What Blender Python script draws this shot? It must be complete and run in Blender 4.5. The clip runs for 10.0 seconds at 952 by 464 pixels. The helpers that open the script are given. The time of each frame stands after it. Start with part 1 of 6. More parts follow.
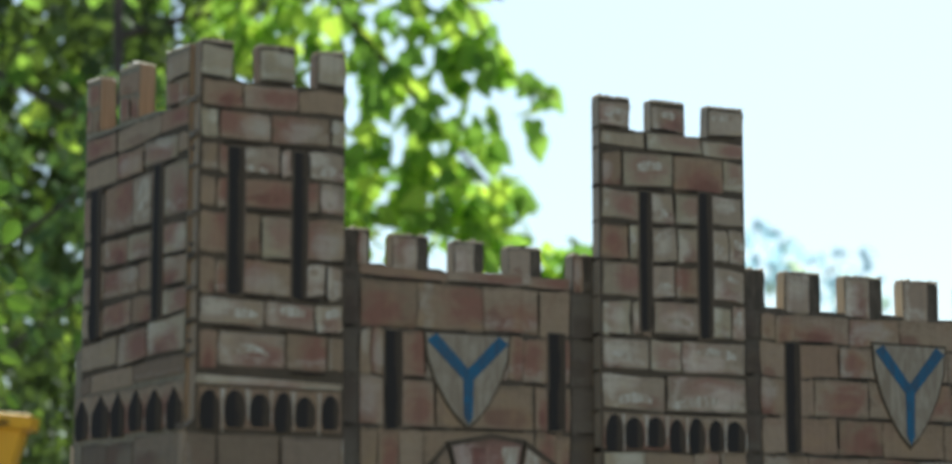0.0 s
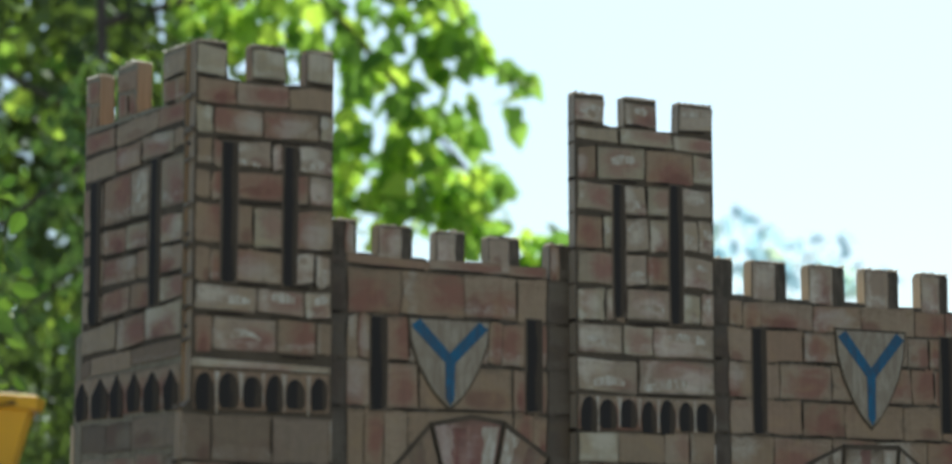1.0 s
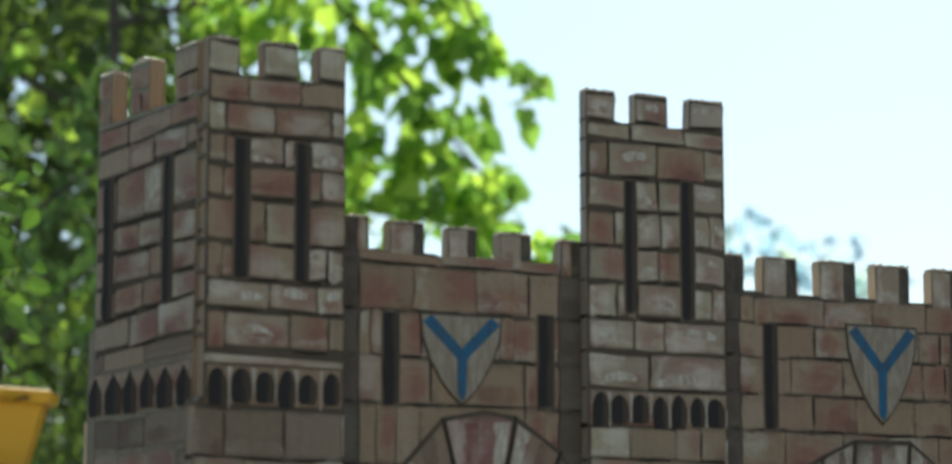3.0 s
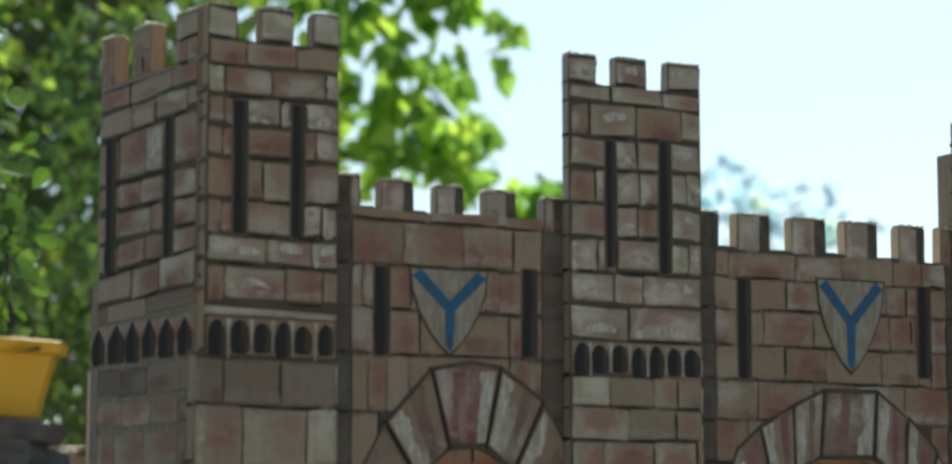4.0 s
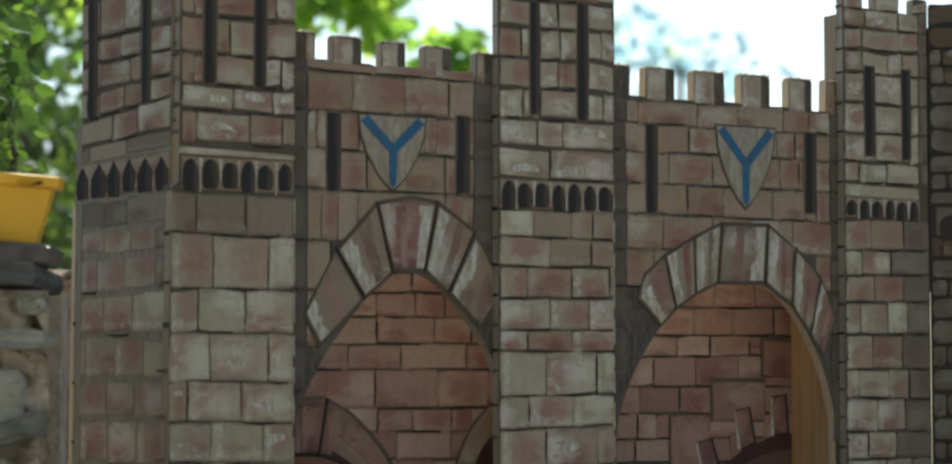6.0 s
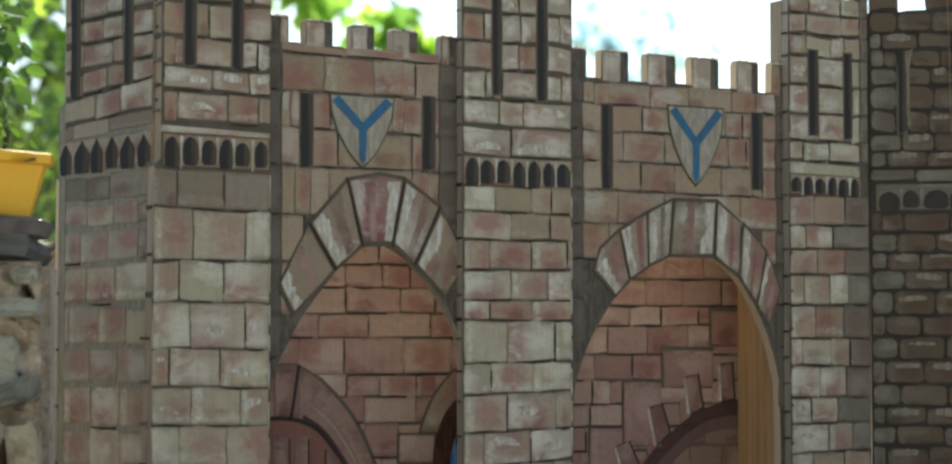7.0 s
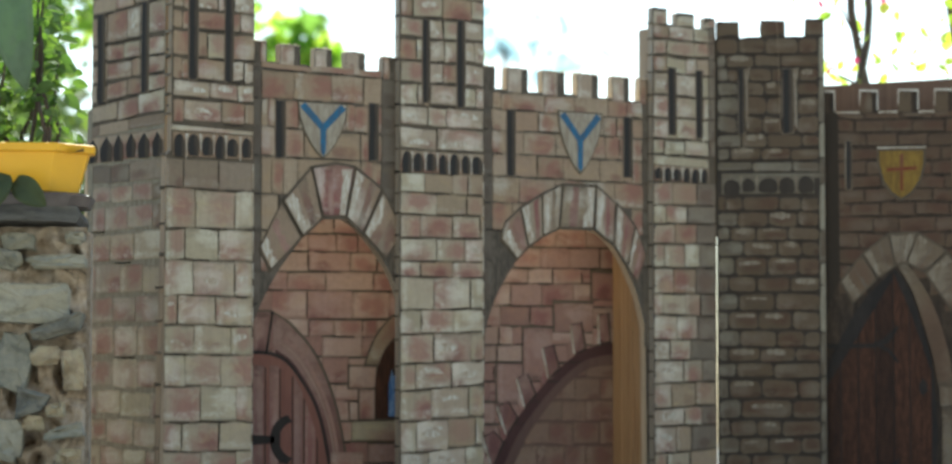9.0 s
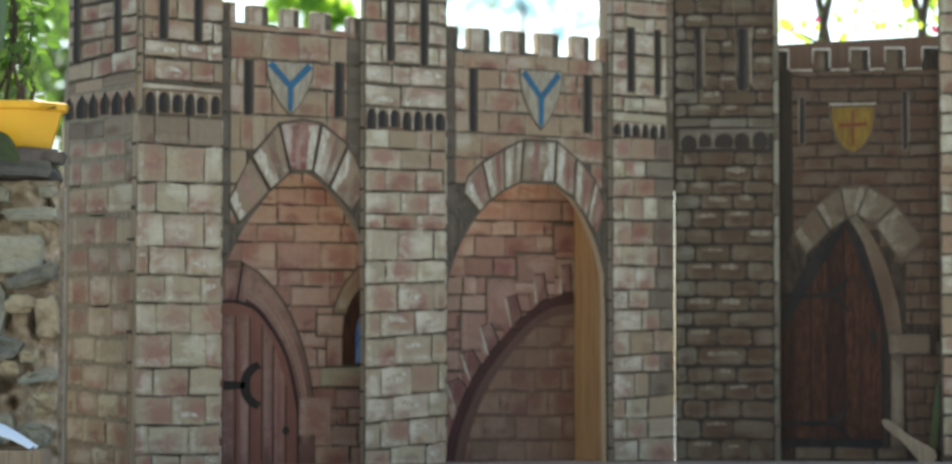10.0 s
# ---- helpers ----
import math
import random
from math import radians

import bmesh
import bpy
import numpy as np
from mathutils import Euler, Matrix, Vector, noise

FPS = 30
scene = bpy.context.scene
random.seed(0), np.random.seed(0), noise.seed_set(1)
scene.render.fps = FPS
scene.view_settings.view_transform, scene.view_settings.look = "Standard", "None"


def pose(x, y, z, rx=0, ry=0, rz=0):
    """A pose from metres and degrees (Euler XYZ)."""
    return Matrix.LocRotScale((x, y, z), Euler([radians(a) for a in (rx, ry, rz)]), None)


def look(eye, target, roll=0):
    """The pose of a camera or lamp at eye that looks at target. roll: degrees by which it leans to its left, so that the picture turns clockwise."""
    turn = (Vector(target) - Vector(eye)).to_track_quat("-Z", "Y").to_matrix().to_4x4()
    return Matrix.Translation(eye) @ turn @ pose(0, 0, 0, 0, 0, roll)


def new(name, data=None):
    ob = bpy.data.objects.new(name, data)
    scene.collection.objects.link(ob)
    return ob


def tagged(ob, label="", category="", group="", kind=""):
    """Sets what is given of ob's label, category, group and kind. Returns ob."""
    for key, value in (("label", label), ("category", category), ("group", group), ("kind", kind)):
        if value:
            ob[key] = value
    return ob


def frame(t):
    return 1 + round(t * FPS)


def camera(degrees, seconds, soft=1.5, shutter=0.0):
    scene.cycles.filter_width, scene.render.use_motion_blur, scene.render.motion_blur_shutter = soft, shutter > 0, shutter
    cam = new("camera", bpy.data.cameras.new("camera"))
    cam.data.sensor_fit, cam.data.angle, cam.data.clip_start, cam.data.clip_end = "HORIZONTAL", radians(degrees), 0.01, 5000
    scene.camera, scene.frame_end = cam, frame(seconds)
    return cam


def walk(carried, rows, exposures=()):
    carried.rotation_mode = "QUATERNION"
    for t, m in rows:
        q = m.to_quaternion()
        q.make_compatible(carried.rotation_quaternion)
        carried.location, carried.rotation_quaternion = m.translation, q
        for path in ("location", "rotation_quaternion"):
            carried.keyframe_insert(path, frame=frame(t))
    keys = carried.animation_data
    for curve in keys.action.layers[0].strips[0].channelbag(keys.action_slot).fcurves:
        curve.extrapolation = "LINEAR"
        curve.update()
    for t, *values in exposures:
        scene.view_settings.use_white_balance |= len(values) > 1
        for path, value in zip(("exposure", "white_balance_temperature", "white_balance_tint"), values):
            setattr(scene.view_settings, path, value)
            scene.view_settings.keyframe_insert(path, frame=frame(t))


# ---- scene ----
cam = camera(19.0, 10.0, soft=2.4)
cam.data.dof.use_dof, cam.data.dof.focus_distance, cam.data.dof.aperture_fstop = True, 3.2, 8.4
# seconds, eye, heading (degrees from north towards east), pitch
PATH = [
    (0, (-0.969, -2.055, 1.052), 26.31, 8.98),
    (0.5, (-0.987, -2.094, 1.041), 26.41, 8.96),
    (1, (-1.022, -2.159, 1.038), 26.72, 8.69),
    (1.5, (-1.031, -2.172, 1.033), 26.71, 8.76),
    (2, (-1.026, -2.175, 1.032), 26.51, 8.79),
    (3.5, (-1.024, -2.162, 1.030), 26.45, 8.64),
    (4, (-1.085, -2.259, 1.025), 27.01, 7.65),
    (4.5, (-1.124, -2.322, 1.016), 27.54, 6.74),
    (5, (-1.177, -2.427, 1.002), 27.71, 6.07),
    (5.5, (-1.235, -2.531, 0.991), 27.97, 5.24),
    (6, (-1.266, -2.556, 0.984), 28.75, 4.54),
    (6.2, (-1.282, -2.563, 0.979), 29.16, 4.33),
    (7.3, (-1.436, -2.753, 0.965), 30.64, 3.99),
    (7.5, (-1.493, -2.832, 0.957), 31.00, 3.96),
    (8, (-1.684, -3.087, 0.927), 31.93, 4.01),
    (8.5, (-1.814, -3.279, 0.891), 32.35, 4.15),
    (9, (-1.875, -3.412, 0.875), 32.40, 4.05),
    (9.5, (-1.891, -3.514, 0.863), 32.20, 3.81),
    (10, (-1.881, -3.597, 0.860), 31.86, 3.17),
]
ROLL = 0.02
walk(cam, [(t, pose(*eye, 90 + pitch, 0, -heading) @ pose(0, 0, 0, 0, 0, ROLL)) for t, eye, heading, pitch in PATH],
     exposures=[(0, -0.02, 5880, -3), (3.5, -0.04, 5880, -3), (4.5, -0.11, 6000, -2), (5.5, 0.04, 6050, -2), (6.2, 0.30, 6030, -3), (7.5, 0.92, 6030, -3), (9, 0.98, 6030, -3), (10, 1.10, 6030, -3)])

# ---- world and sun ----
SUN_ELEV, SUN_AZ = 52, 38          # the sun stands behind the castle
world = bpy.data.worlds.new("sky")
scene.world = world
world.use_nodes = True
wn = world.node_tree
sky = wn.nodes.new("ShaderNodeTexSky")
sky.sky_type = "NISHITA"
sky.sun_disc = False
sky.sun_elevation, sky.sun_rotation = radians(SUN_ELEV), radians(SUN_AZ)
sky.air_density, sky.dust_density, sky.ozone_density = 1.0, 2.2, 1.0
wn.nodes["Background"].inputs[1].default_value = 0.15
wn.links.new(sky.outputs[0], wn.nodes["Background"].inputs[0])
sun = new("sun", bpy.data.lights.new("sun", "SUN"))
sun.data.energy, sun.data.angle, sun.data.color = 5.0, radians(0.6), (1.0, 0.94, 0.84)
sun_way = Vector((math.sin(radians(SUN_AZ)) * math.cos(radians(SUN_ELEV)), math.cos(radians(SUN_AZ)) * math.cos(radians(SUN_ELEV)), math.sin(radians(SUN_ELEV))))
sun.matrix_world = look(sun_way * 10, (0, 0, 0))


# ---- materials ----
class Nodes:
    """Small builder for one node material."""

    def __init__(self, name, rough=0.7, metal=0.0):
        self.mat = bpy.data.materials.new(name)
        self.mat.use_nodes = True
        self.tree = self.mat.node_tree
        self.bsdf = self.tree.nodes["Principled BSDF"]
        self.bsdf.inputs["Roughness"].default_value = rough
        self.bsdf.inputs["Metallic"].default_value = metal
        self.coord = self.tree.nodes.new("ShaderNodeTexCoord").outputs["Object"]
        self.info = self.tree.nodes.new("ShaderNodeObjectInfo")

    def link(self, a, b):
        self.tree.links.new(a, b)

    def shifted(self, scale=(1, 1, 1), spread=0.0):
        m = self.tree.nodes.new("ShaderNodeMapping")
        m.inputs["Scale"].default_value = scale
        self.link(self.coord, m.inputs["Vector"])
        if spread:
            mul = self.tree.nodes.new("ShaderNodeMath")
            mul.operation, mul.inputs[1].default_value = "MULTIPLY", spread
            self.link(self.info.outputs["Random"], mul.inputs[0])
            self.link(mul.outputs[0], m.inputs["Location"])
        return m.outputs[0]

    def noise(self, scale, detail=3.0, rough=0.55, vector=None, distort=0.0):
        n = self.tree.nodes.new("ShaderNodeTexNoise")
        n.inputs["Scale"].default_value, n.inputs["Detail"].default_value = scale, detail
        n.inputs["Roughness"].default_value, n.inputs["Distortion"].default_value = rough, distort
        self.link(vector or self.coord, n.inputs["Vector"])
        return n.outputs["Fac"]

    def ramp(self, fac, stops):
        r = self.tree.nodes.new("ShaderNodeValToRGB")
        while len(r.color_ramp.elements) < len(stops):
            r.color_ramp.elements.new(0.5)
        for e, (p, c) in zip(r.color_ramp.elements, stops):
            e.position, e.color = p, (*c, 1) if len(c) == 3 else c
        self.link(fac, r.inputs[0])
        return r.outputs[0]

    def grey(self, fac, lo, hi):
        return self.ramp(fac, [(lo, (0, 0, 0)), (hi, (1, 1, 1))])

    def mix(self, fac, a, b, kind="MIX"):
        m = self.tree.nodes.new("ShaderNodeMix")
        m.data_type, m.blend_type = "RGBA", kind
        for value, slot in ((fac, 0), (a, 6), (b, 7)):
            if hasattr(value, "is_linked"):
                self.link(value, m.inputs[slot])
            elif slot:
                m.inputs[slot].default_value = (*value, 1)
            else:
                m.inputs[slot].default_value = value
        return m.outputs[2]

    def times(self, a, b):
        m = self.tree.nodes.new("ShaderNodeMath")
        m.operation = "MULTIPLY"
        for value, slot in ((a, 0), (b, 1)):
            if hasattr(value, "is_linked"):
                self.link(value, m.inputs[slot])
            else:
                m.inputs[slot].default_value = value
        return m.outputs[0]

    def done(self, color, height=None, strength=0.3, distance=0.001):
        if hasattr(color, "is_linked"):
            self.link(color, self.bsdf.inputs["Base Color"])
        else:
            self.bsdf.inputs["Base Color"].default_value = (*color, 1)
        if height is not None:
            b = self.tree.nodes.new("ShaderNodeBump")
            b.inputs["Strength"].default_value, b.inputs["Distance"].default_value = strength, distance
            self.link(height, b.inputs["Height"])
            self.link(b.outputs[0], self.bsdf.inputs["Normal"])
        return self.mat


GRAIN = (260, 260, 9)      # wood grain runs upright


def wood(name, light, dark, rough=0.65):
    n = Nodes(name, rough)
    g = n.noise(1.0, 4, 0.6, n.shifted(GRAIN, 7.0))
    big = n.noise(14, 3, 0.5, n.shifted((1, 1, 0.25), 5.0))
    c = n.ramp(g, [(0.3, dark), (0.62, light)])
    c = n.mix(n.times(n.grey(big, 0.42, 0.75), 0.45), c, tuple(v * 0.6 for v in dark))
    return n.done(c, g, 0.25, 0.0006)


def painted_brick(name, tan, wash, dab, red=0.55, pale=0.5, line=(0.06, 0.048, 0.034)):
    """Thin paint over wood: a tan ground, a red smear, pale dry-brush and smudged edges, each brick its own. red, pale: how many bricks carry them."""
    n = Nodes(name, 0.7)
    n.bsdf.inputs["Specular IOR Level"].default_value = 0.25
    t = n.tree
    uv = next(x for x in t.nodes if x.type == "TEX_COORD").outputs["UV"]

    def math(kind, a, b=0.0):
        m = t.nodes.new("ShaderNodeMath")
        m.operation = kind
        for value, slot in ((a, 0), (b, 1)):
            if hasattr(value, "is_linked"):
                n.link(value, m.inputs[slot])
            else:
                m.inputs[slot].default_value = value
        return m.outputs[0]

    def chance(k):
        return math("FRACT", math("MULTIPLY", n.info.outputs["Random"], k))

    grain = n.noise(1.0, 4, 0.65, n.shifted(GRAIN, 9.0))
    fine = n.noise(1.0, 5, 0.75, n.shifted((520, 520, 45), 3.0), 0.3)
    speck = n.noise(330, 3, 0.7, n.shifted((1, 1, 1), 17.0))
    blot = n.noise(85, 5, 0.7, n.shifted((1, 1, 1.3), 13.0), 0.9)
    warp = n.noise(42, 4, 0.62, n.shifted((1, 1, 1.5), 43.0), 0.8)
    bristle = n.noise(1.0, 3, 0.7, n.shifted((40, 40, 260), 71.0), 0.8)
    sep = t.nodes.new("ShaderNodeSeparateXYZ")
    n.link(uv, sep.inputs[0])
    x, y = sep.outputs[0], sep.outputs[1]

    def patch(cx, cy, rx, ry, lo, hi):
        """A soft ragged spot round (cx, cy) of the brick."""
        dx, dy = math("DIVIDE", math("SUBTRACT", x, cx), rx), math("DIVIDE", math("SUBTRACT", y, cy), ry)
        d = math("SQRT", math("ADD", math("MULTIPLY", dx, dx), math("MULTIPLY", dy, dy)))
        d = math("ADD", d, math("MULTIPLY", math("SUBTRACT", warp, 0.5), 1.7))
        return n.ramp(d, [(lo, (1, 1, 1)), (hi, (0, 0, 0))])

    blend = lambda a, b, f: tuple(p + (q - p) * f for p, q in zip(a, b))
    r1, r2, r3, r4 = chance(1.0), chance(7.13), chance(31.7), chance(57.3)
    c = n.ramp(r1, [(0.0, blend(tan, (0, 0, 0), 0.2)), (0.35, tan), (0.6, blend(tan, wash, 0.25)), (0.85, blend(tan, dab, 0.3)), (1.0, tan)])
    c = n.mix(n.times(n.grey(blot, 0.42, 0.70), 0.42), c, blend(tan, (0, 0, 0), 0.35))
    spot = patch(math("ADD", math("MULTIPLY", r2, 0.6), 0.2), math("ADD", math("MULTIPLY", r3, 0.5), 0.2), 0.52, 0.62, 0.35, 1.05)
    c = n.mix(n.times(spot, math("MULTIPLY", math("LESS_THAN", r4, red), 0.80)), c, wash)
    spot = patch(math("SUBTRACT", 0.95, math("MULTIPLY", r1, 0.8)), math("MULTIPLY", r2, 0.35), 0.35, 0.32, 0.4, 0.9)
    c = n.mix(n.times(spot, math("MULTIPLY", math("LESS_THAN", r3, 0.45), 0.6)), c, tuple(v * 0.72 for v in wash))
    r5, r6 = chance(91.9), chance(143.3)
    spot = patch(math("ADD", math("MULTIPLY", r3, 0.7), 0.1), math("ADD", math("MULTIPLY", r4, 0.5), 0.35), 0.50, 0.48, 0.40, 0.95)
    spot = n.times(spot, n.ramp(bristle, [(0.32, (0.72, 0.72, 0.72)), (0.60, (1, 1, 1))]))
    c = n.mix(n.times(spot, math("MULTIPLY", math("LESS_THAN", r2, pale), 0.62)), c, dab)
    # thicker pale strokes that follow the foot or one flank of the brick
    bend = math("MULTIPLY", math("SUBTRACT", warp, 0.5), 0.55)
    foot = n.ramp(math("ADD", y, bend), [(0.05, (0, 0, 0)), (0.14, (1, 1, 1)), (0.24, (1, 1, 1)), (0.36, (0, 0, 0))])
    foot = n.times(foot, n.grey(blot, 0.40, 0.62))
    c = n.mix(n.times(foot, math("MULTIPLY", math("LESS_THAN", r5, pale), 0.50)), c, dab)
    flank = n.ramp(math("ADD", x, bend), [(0.04, (0, 0, 0)), (0.09, (1, 1, 1)), (0.16, (1, 1, 1)), (0.26, (0, 0, 0))])
    flank = n.times(flank, n.grey(blot, 0.36, 0.60))
    c = n.mix(n.times(flank, math("MULTIPLY", math("LESS_THAN", r6, pale), 0.55)), c, dab)
    head = n.ramp(math("SUBTRACT", y, bend), [(0.70, (0, 0, 0)), (0.80, (1, 1, 1)), (0.90, (1, 1, 1)), (0.97, (0, 0, 0))])
    c = n.mix(n.times(n.times(head, n.grey(speck, 0.40, 0.55)), math("MULTIPLY", math("GREATER_THAN", r5, 0.6), 0.45)), c, tuple(v * 0.62 for v in tan))
    big = n.noise(19, 5, 0.65, n.shifted((1, 1, 1.5)), 0.8)
    c = n.mix(n.times(n.grey(big, 0.50, 0.68), 0.32), c, blend(tan, wash, 0.6))
    big = n.noise(27, 5, 0.65, n.shifted((1, 1, 1.4)), 1.0)
    c = n.mix(n.times(n.grey(big, 0.52, 0.70), 0.40), c, (tan[0] * 1.12, tan[1] * 1.08, tan[2] * 0.86))
    ex, ey = math("ABSOLUTE", math("SUBTRACT", x, 0.5)), math("ABSOLUTE", math("SUBTRACT", y, 0.5))
    edge = math("ADD", math("MAXIMUM", math("MULTIPLY", ex, 0.89), ey), math("MULTIPLY", math("SUBTRACT", warp, 0.5), 0.32))
    c = n.mix(n.times(n.grey(edge, 0.40, 0.53), 0.6), c, line)
    c = n.mix(n.times(n.grey(grain, 0.48, 0.75), 0.20), c, (0.09, 0.07, 0.045))
    c = n.mix(n.times(n.grey(bristle, 0.54, 0.74), 0.16), c, blend(tan, (0, 0, 0), 0.5))
    c = n.mix(n.times(n.grey(fine, 0.5, 0.72), 0.16), c, blend(tan, (0, 0, 0), 0.6))
    c = n.mix(n.times(n.grey(speck, 0.56, 0.72), 0.15), c, blend(tan, (0, 0, 0), 0.5))
    h = n.mix(0.5, n.mix(0.5, grain, fine), n.mix(0.4, bristle, speck))
    return n.done(c, h, 0.45, 0.0010)


def paint(name, color, rough=0.55, worn=0.3, under=(0.2, 0.15, 0.11)):
    n = Nodes(name, rough)
    grain = n.noise(1.0, 4, 0.65, n.shifted(GRAIN, 9.0))
    blot = n.noise(30, 3, 0.6, n.shifted((1, 1, 0.6), 23.0), 0.5)
    c = n.mix(n.times(n.grey(blot, 0.4, 0.75), worn), color, under)
    c = n.mix(n.times(n.grey(grain, 0.5, 0.78), 0.3), c, tuple(v * 0.5 for v in color))
    n.bsdf.inputs["Specular IOR Level"].default_value = 0.1
    return n.done(c, grain, 0.3, 0.0006)


def streaks(name, pale, under):
    """Pale paint dragged thin, so that the ground shows through in streaks."""
    n = Nodes(name, 0.7)
    n.bsdf.inputs["Specular IOR Level"].default_value = 0.15
    a = n.noise(1.0, 4, 0.7, n.shifted((170, 170, 30), 9.0), 0.8)
    b = n.noise(55, 5, 0.7, n.shifted((1, 1, 1), 21.0), 0.8)
    c = n.mix(n.grey(a, 0.38, 0.60), under, pale)
    c = n.mix(n.times(n.grey(b, 0.45, 0.65), 0.7), c, under)
    return n.done(c, a, 0.5, 0.001)


def brushed_slit(name):
    n = Nodes(name, 0.85)
    n.bsdf.inputs["Specular IOR Level"].default_value = 0.15
    uv = next(x for x in n.tree.nodes if x.type == "TEX_COORD").outputs["UV"]
    sep = n.tree.nodes.new("ShaderNodeSeparateXYZ")
    n.link(uv, sep.inputs[0])
    drag = n.noise(1.0, 4, 0.7, n.shifted((420, 420, 16), 5.0), 0.4)
    spread = n.tree.nodes.new("ShaderNodeMath")
    spread.operation = "MULTIPLY_ADD"
    spread.inputs[1].default_value = 0.75
    n.link(drag, spread.inputs[0])
    n.link(sep.outputs[0], spread.inputs[2])
    c = n.ramp(spread.outputs[0], [(0.12, (0.09, 0.07, 0.052)), (0.26, (0.038, 0.034, 0.030)), (0.75, (0.031, 0.030, 0.029)), (1.18, (0.037, 0.033, 0.030)), (1.36, (0.07, 0.056, 0.042))])
    return n.done(c, drag, 0.4, 0.0008)


STREAKED = streaks("dark_streaked_paint", (0.13, 0.108, 0.082), (0.062, 0.052, 0.040))
STREAKED_D = streaks("dark_brown_streaked_paint", (0.066, 0.048, 0.033), (0.030, 0.023, 0.018))
SLIT = brushed_slit("brushed_black_paint")
PLY = wood("plywood", (0.35, 0.285, 0.205), (0.22, 0.17, 0.115))
WORN = wood("worn_painted_edge", (0.38, 0.325, 0.245), (0.23, 0.185, 0.135))
RAW = wood("pale_raw_plywood", (0.60, 0.47, 0.31), (0.46, 0.34, 0.21))
PINE = wood("raw_pine", (0.48, 0.285, 0.130), (0.32, 0.172, 0.072))
EDGE = wood("weathered_board_edge", (0.36, 0.268, 0.172), (0.20, 0.145, 0.09))
LINE = paint("dark_brown_line_paint", (0.086, 0.071, 0.053), 0.8, 0.5, (0.15, 0.118, 0.082))
INK = paint("black_brown_line_paint", (0.040, 0.033, 0.026), 0.85, 0.3, (0.06, 0.046, 0.034))
BLACK = paint("black_paint", (0.030, 0.027, 0.025), 0.9, 0.4, (0.06, 0.05, 0.042))
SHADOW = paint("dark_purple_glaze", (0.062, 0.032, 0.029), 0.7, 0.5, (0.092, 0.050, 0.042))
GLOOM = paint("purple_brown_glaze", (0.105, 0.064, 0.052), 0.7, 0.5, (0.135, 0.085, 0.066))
WASH = streaks("grey_green_wash", (0.275, 0.25, 0.188), (0.195, 0.172, 0.126))
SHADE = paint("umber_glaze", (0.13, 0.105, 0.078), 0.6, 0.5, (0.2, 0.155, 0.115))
TAN = painted_brick("tan_brick_paint", (0.31, 0.232, 0.152), (0.235, 0.108, 0.080), (0.48, 0.45, 0.37), 0.7, 0.16)
PALE = painted_brick("pale_brick_paint", (0.378, 0.328, 0.225), (0.285, 0.175, 0.132), (0.58, 0.555, 0.45), 0.62, 0.52)
ROSY = painted_brick("rosy_brick_paint", (0.315, 0.228, 0.152), (0.225, 0.098, 0.076), (0.48, 0.44, 0.36), 1.0, 0.12)
BLUSH = painted_brick("blushing_pale_brick_paint", (0.372, 0.312, 0.218), (0.262, 0.128, 0.102), (0.58, 0.55, 0.45), 1.0, 0.45)
PLAIN = painted_brick("plain_tan_brick_paint", (0.325, 0.252, 0.168), (0.27, 0.17, 0.12), (0.46, 0.42, 0.34), 0.25, 0.10)
IMPASTO = painted_brick("thick_pale_brick_paint", (0.355, 0.292, 0.212), (0.26, 0.135, 0.105), (0.60, 0.555, 0.46), 0.5, 0.75)
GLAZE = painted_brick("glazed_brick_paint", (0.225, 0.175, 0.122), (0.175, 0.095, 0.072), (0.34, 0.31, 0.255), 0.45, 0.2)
DUSK = painted_brick("umber_shade_brick_paint", (0.18, 0.146, 0.108), (0.14, 0.092, 0.066), (0.24, 0.21, 0.16), 0.4, 0.3, (0.04, 0.032, 0.025))
# short wing: browner paint, darkened further to carry the wing's shade
DARK = painted_brick("shaded_brown_brick_paint", (0.108, 0.077, 0.047), (0.084, 0.046, 0.028), (0.172, 0.142, 0.102), 0.5, 0.38, (0.036, 0.029, 0.022))
RED = painted_brick("red_brick_paint", (0.335, 0.228, 0.178), (0.240, 0.110, 0.088), (0.43, 0.33, 0.265), 0.72, 0.25, (0.125, 0.072, 0.055))
ROSE = painted_brick("mauve_brick_paint", (0.268, 0.158, 0.124), (0.195, 0.082, 0.070), (0.37, 0.265, 0.22), 0.6, 0.25, (0.10, 0.055, 0.043))
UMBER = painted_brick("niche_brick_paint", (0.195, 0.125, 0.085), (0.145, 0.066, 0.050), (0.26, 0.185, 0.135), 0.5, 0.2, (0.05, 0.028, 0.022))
DUSTY = painted_brick("dusty_rose_brick_paint", (0.335, 0.285, 0.212), (0.262, 0.140, 0.114), (0.47, 0.44, 0.36), 0.9, 0.35, (0.17, 0.15, 0.105))
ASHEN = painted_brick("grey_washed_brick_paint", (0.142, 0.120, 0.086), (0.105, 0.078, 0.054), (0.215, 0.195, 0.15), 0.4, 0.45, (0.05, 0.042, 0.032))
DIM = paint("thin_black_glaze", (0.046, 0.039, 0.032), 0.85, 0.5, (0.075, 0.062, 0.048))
# darker bricks for the painted shadow strips beside the towers
GLOAM = painted_brick("shadow_strip_brick_paint", (0.125, 0.104, 0.079), (0.10, 0.074, 0.055), (0.17, 0.15, 0.115), 0.4, 0.3, (0.04, 0.032, 0.025))
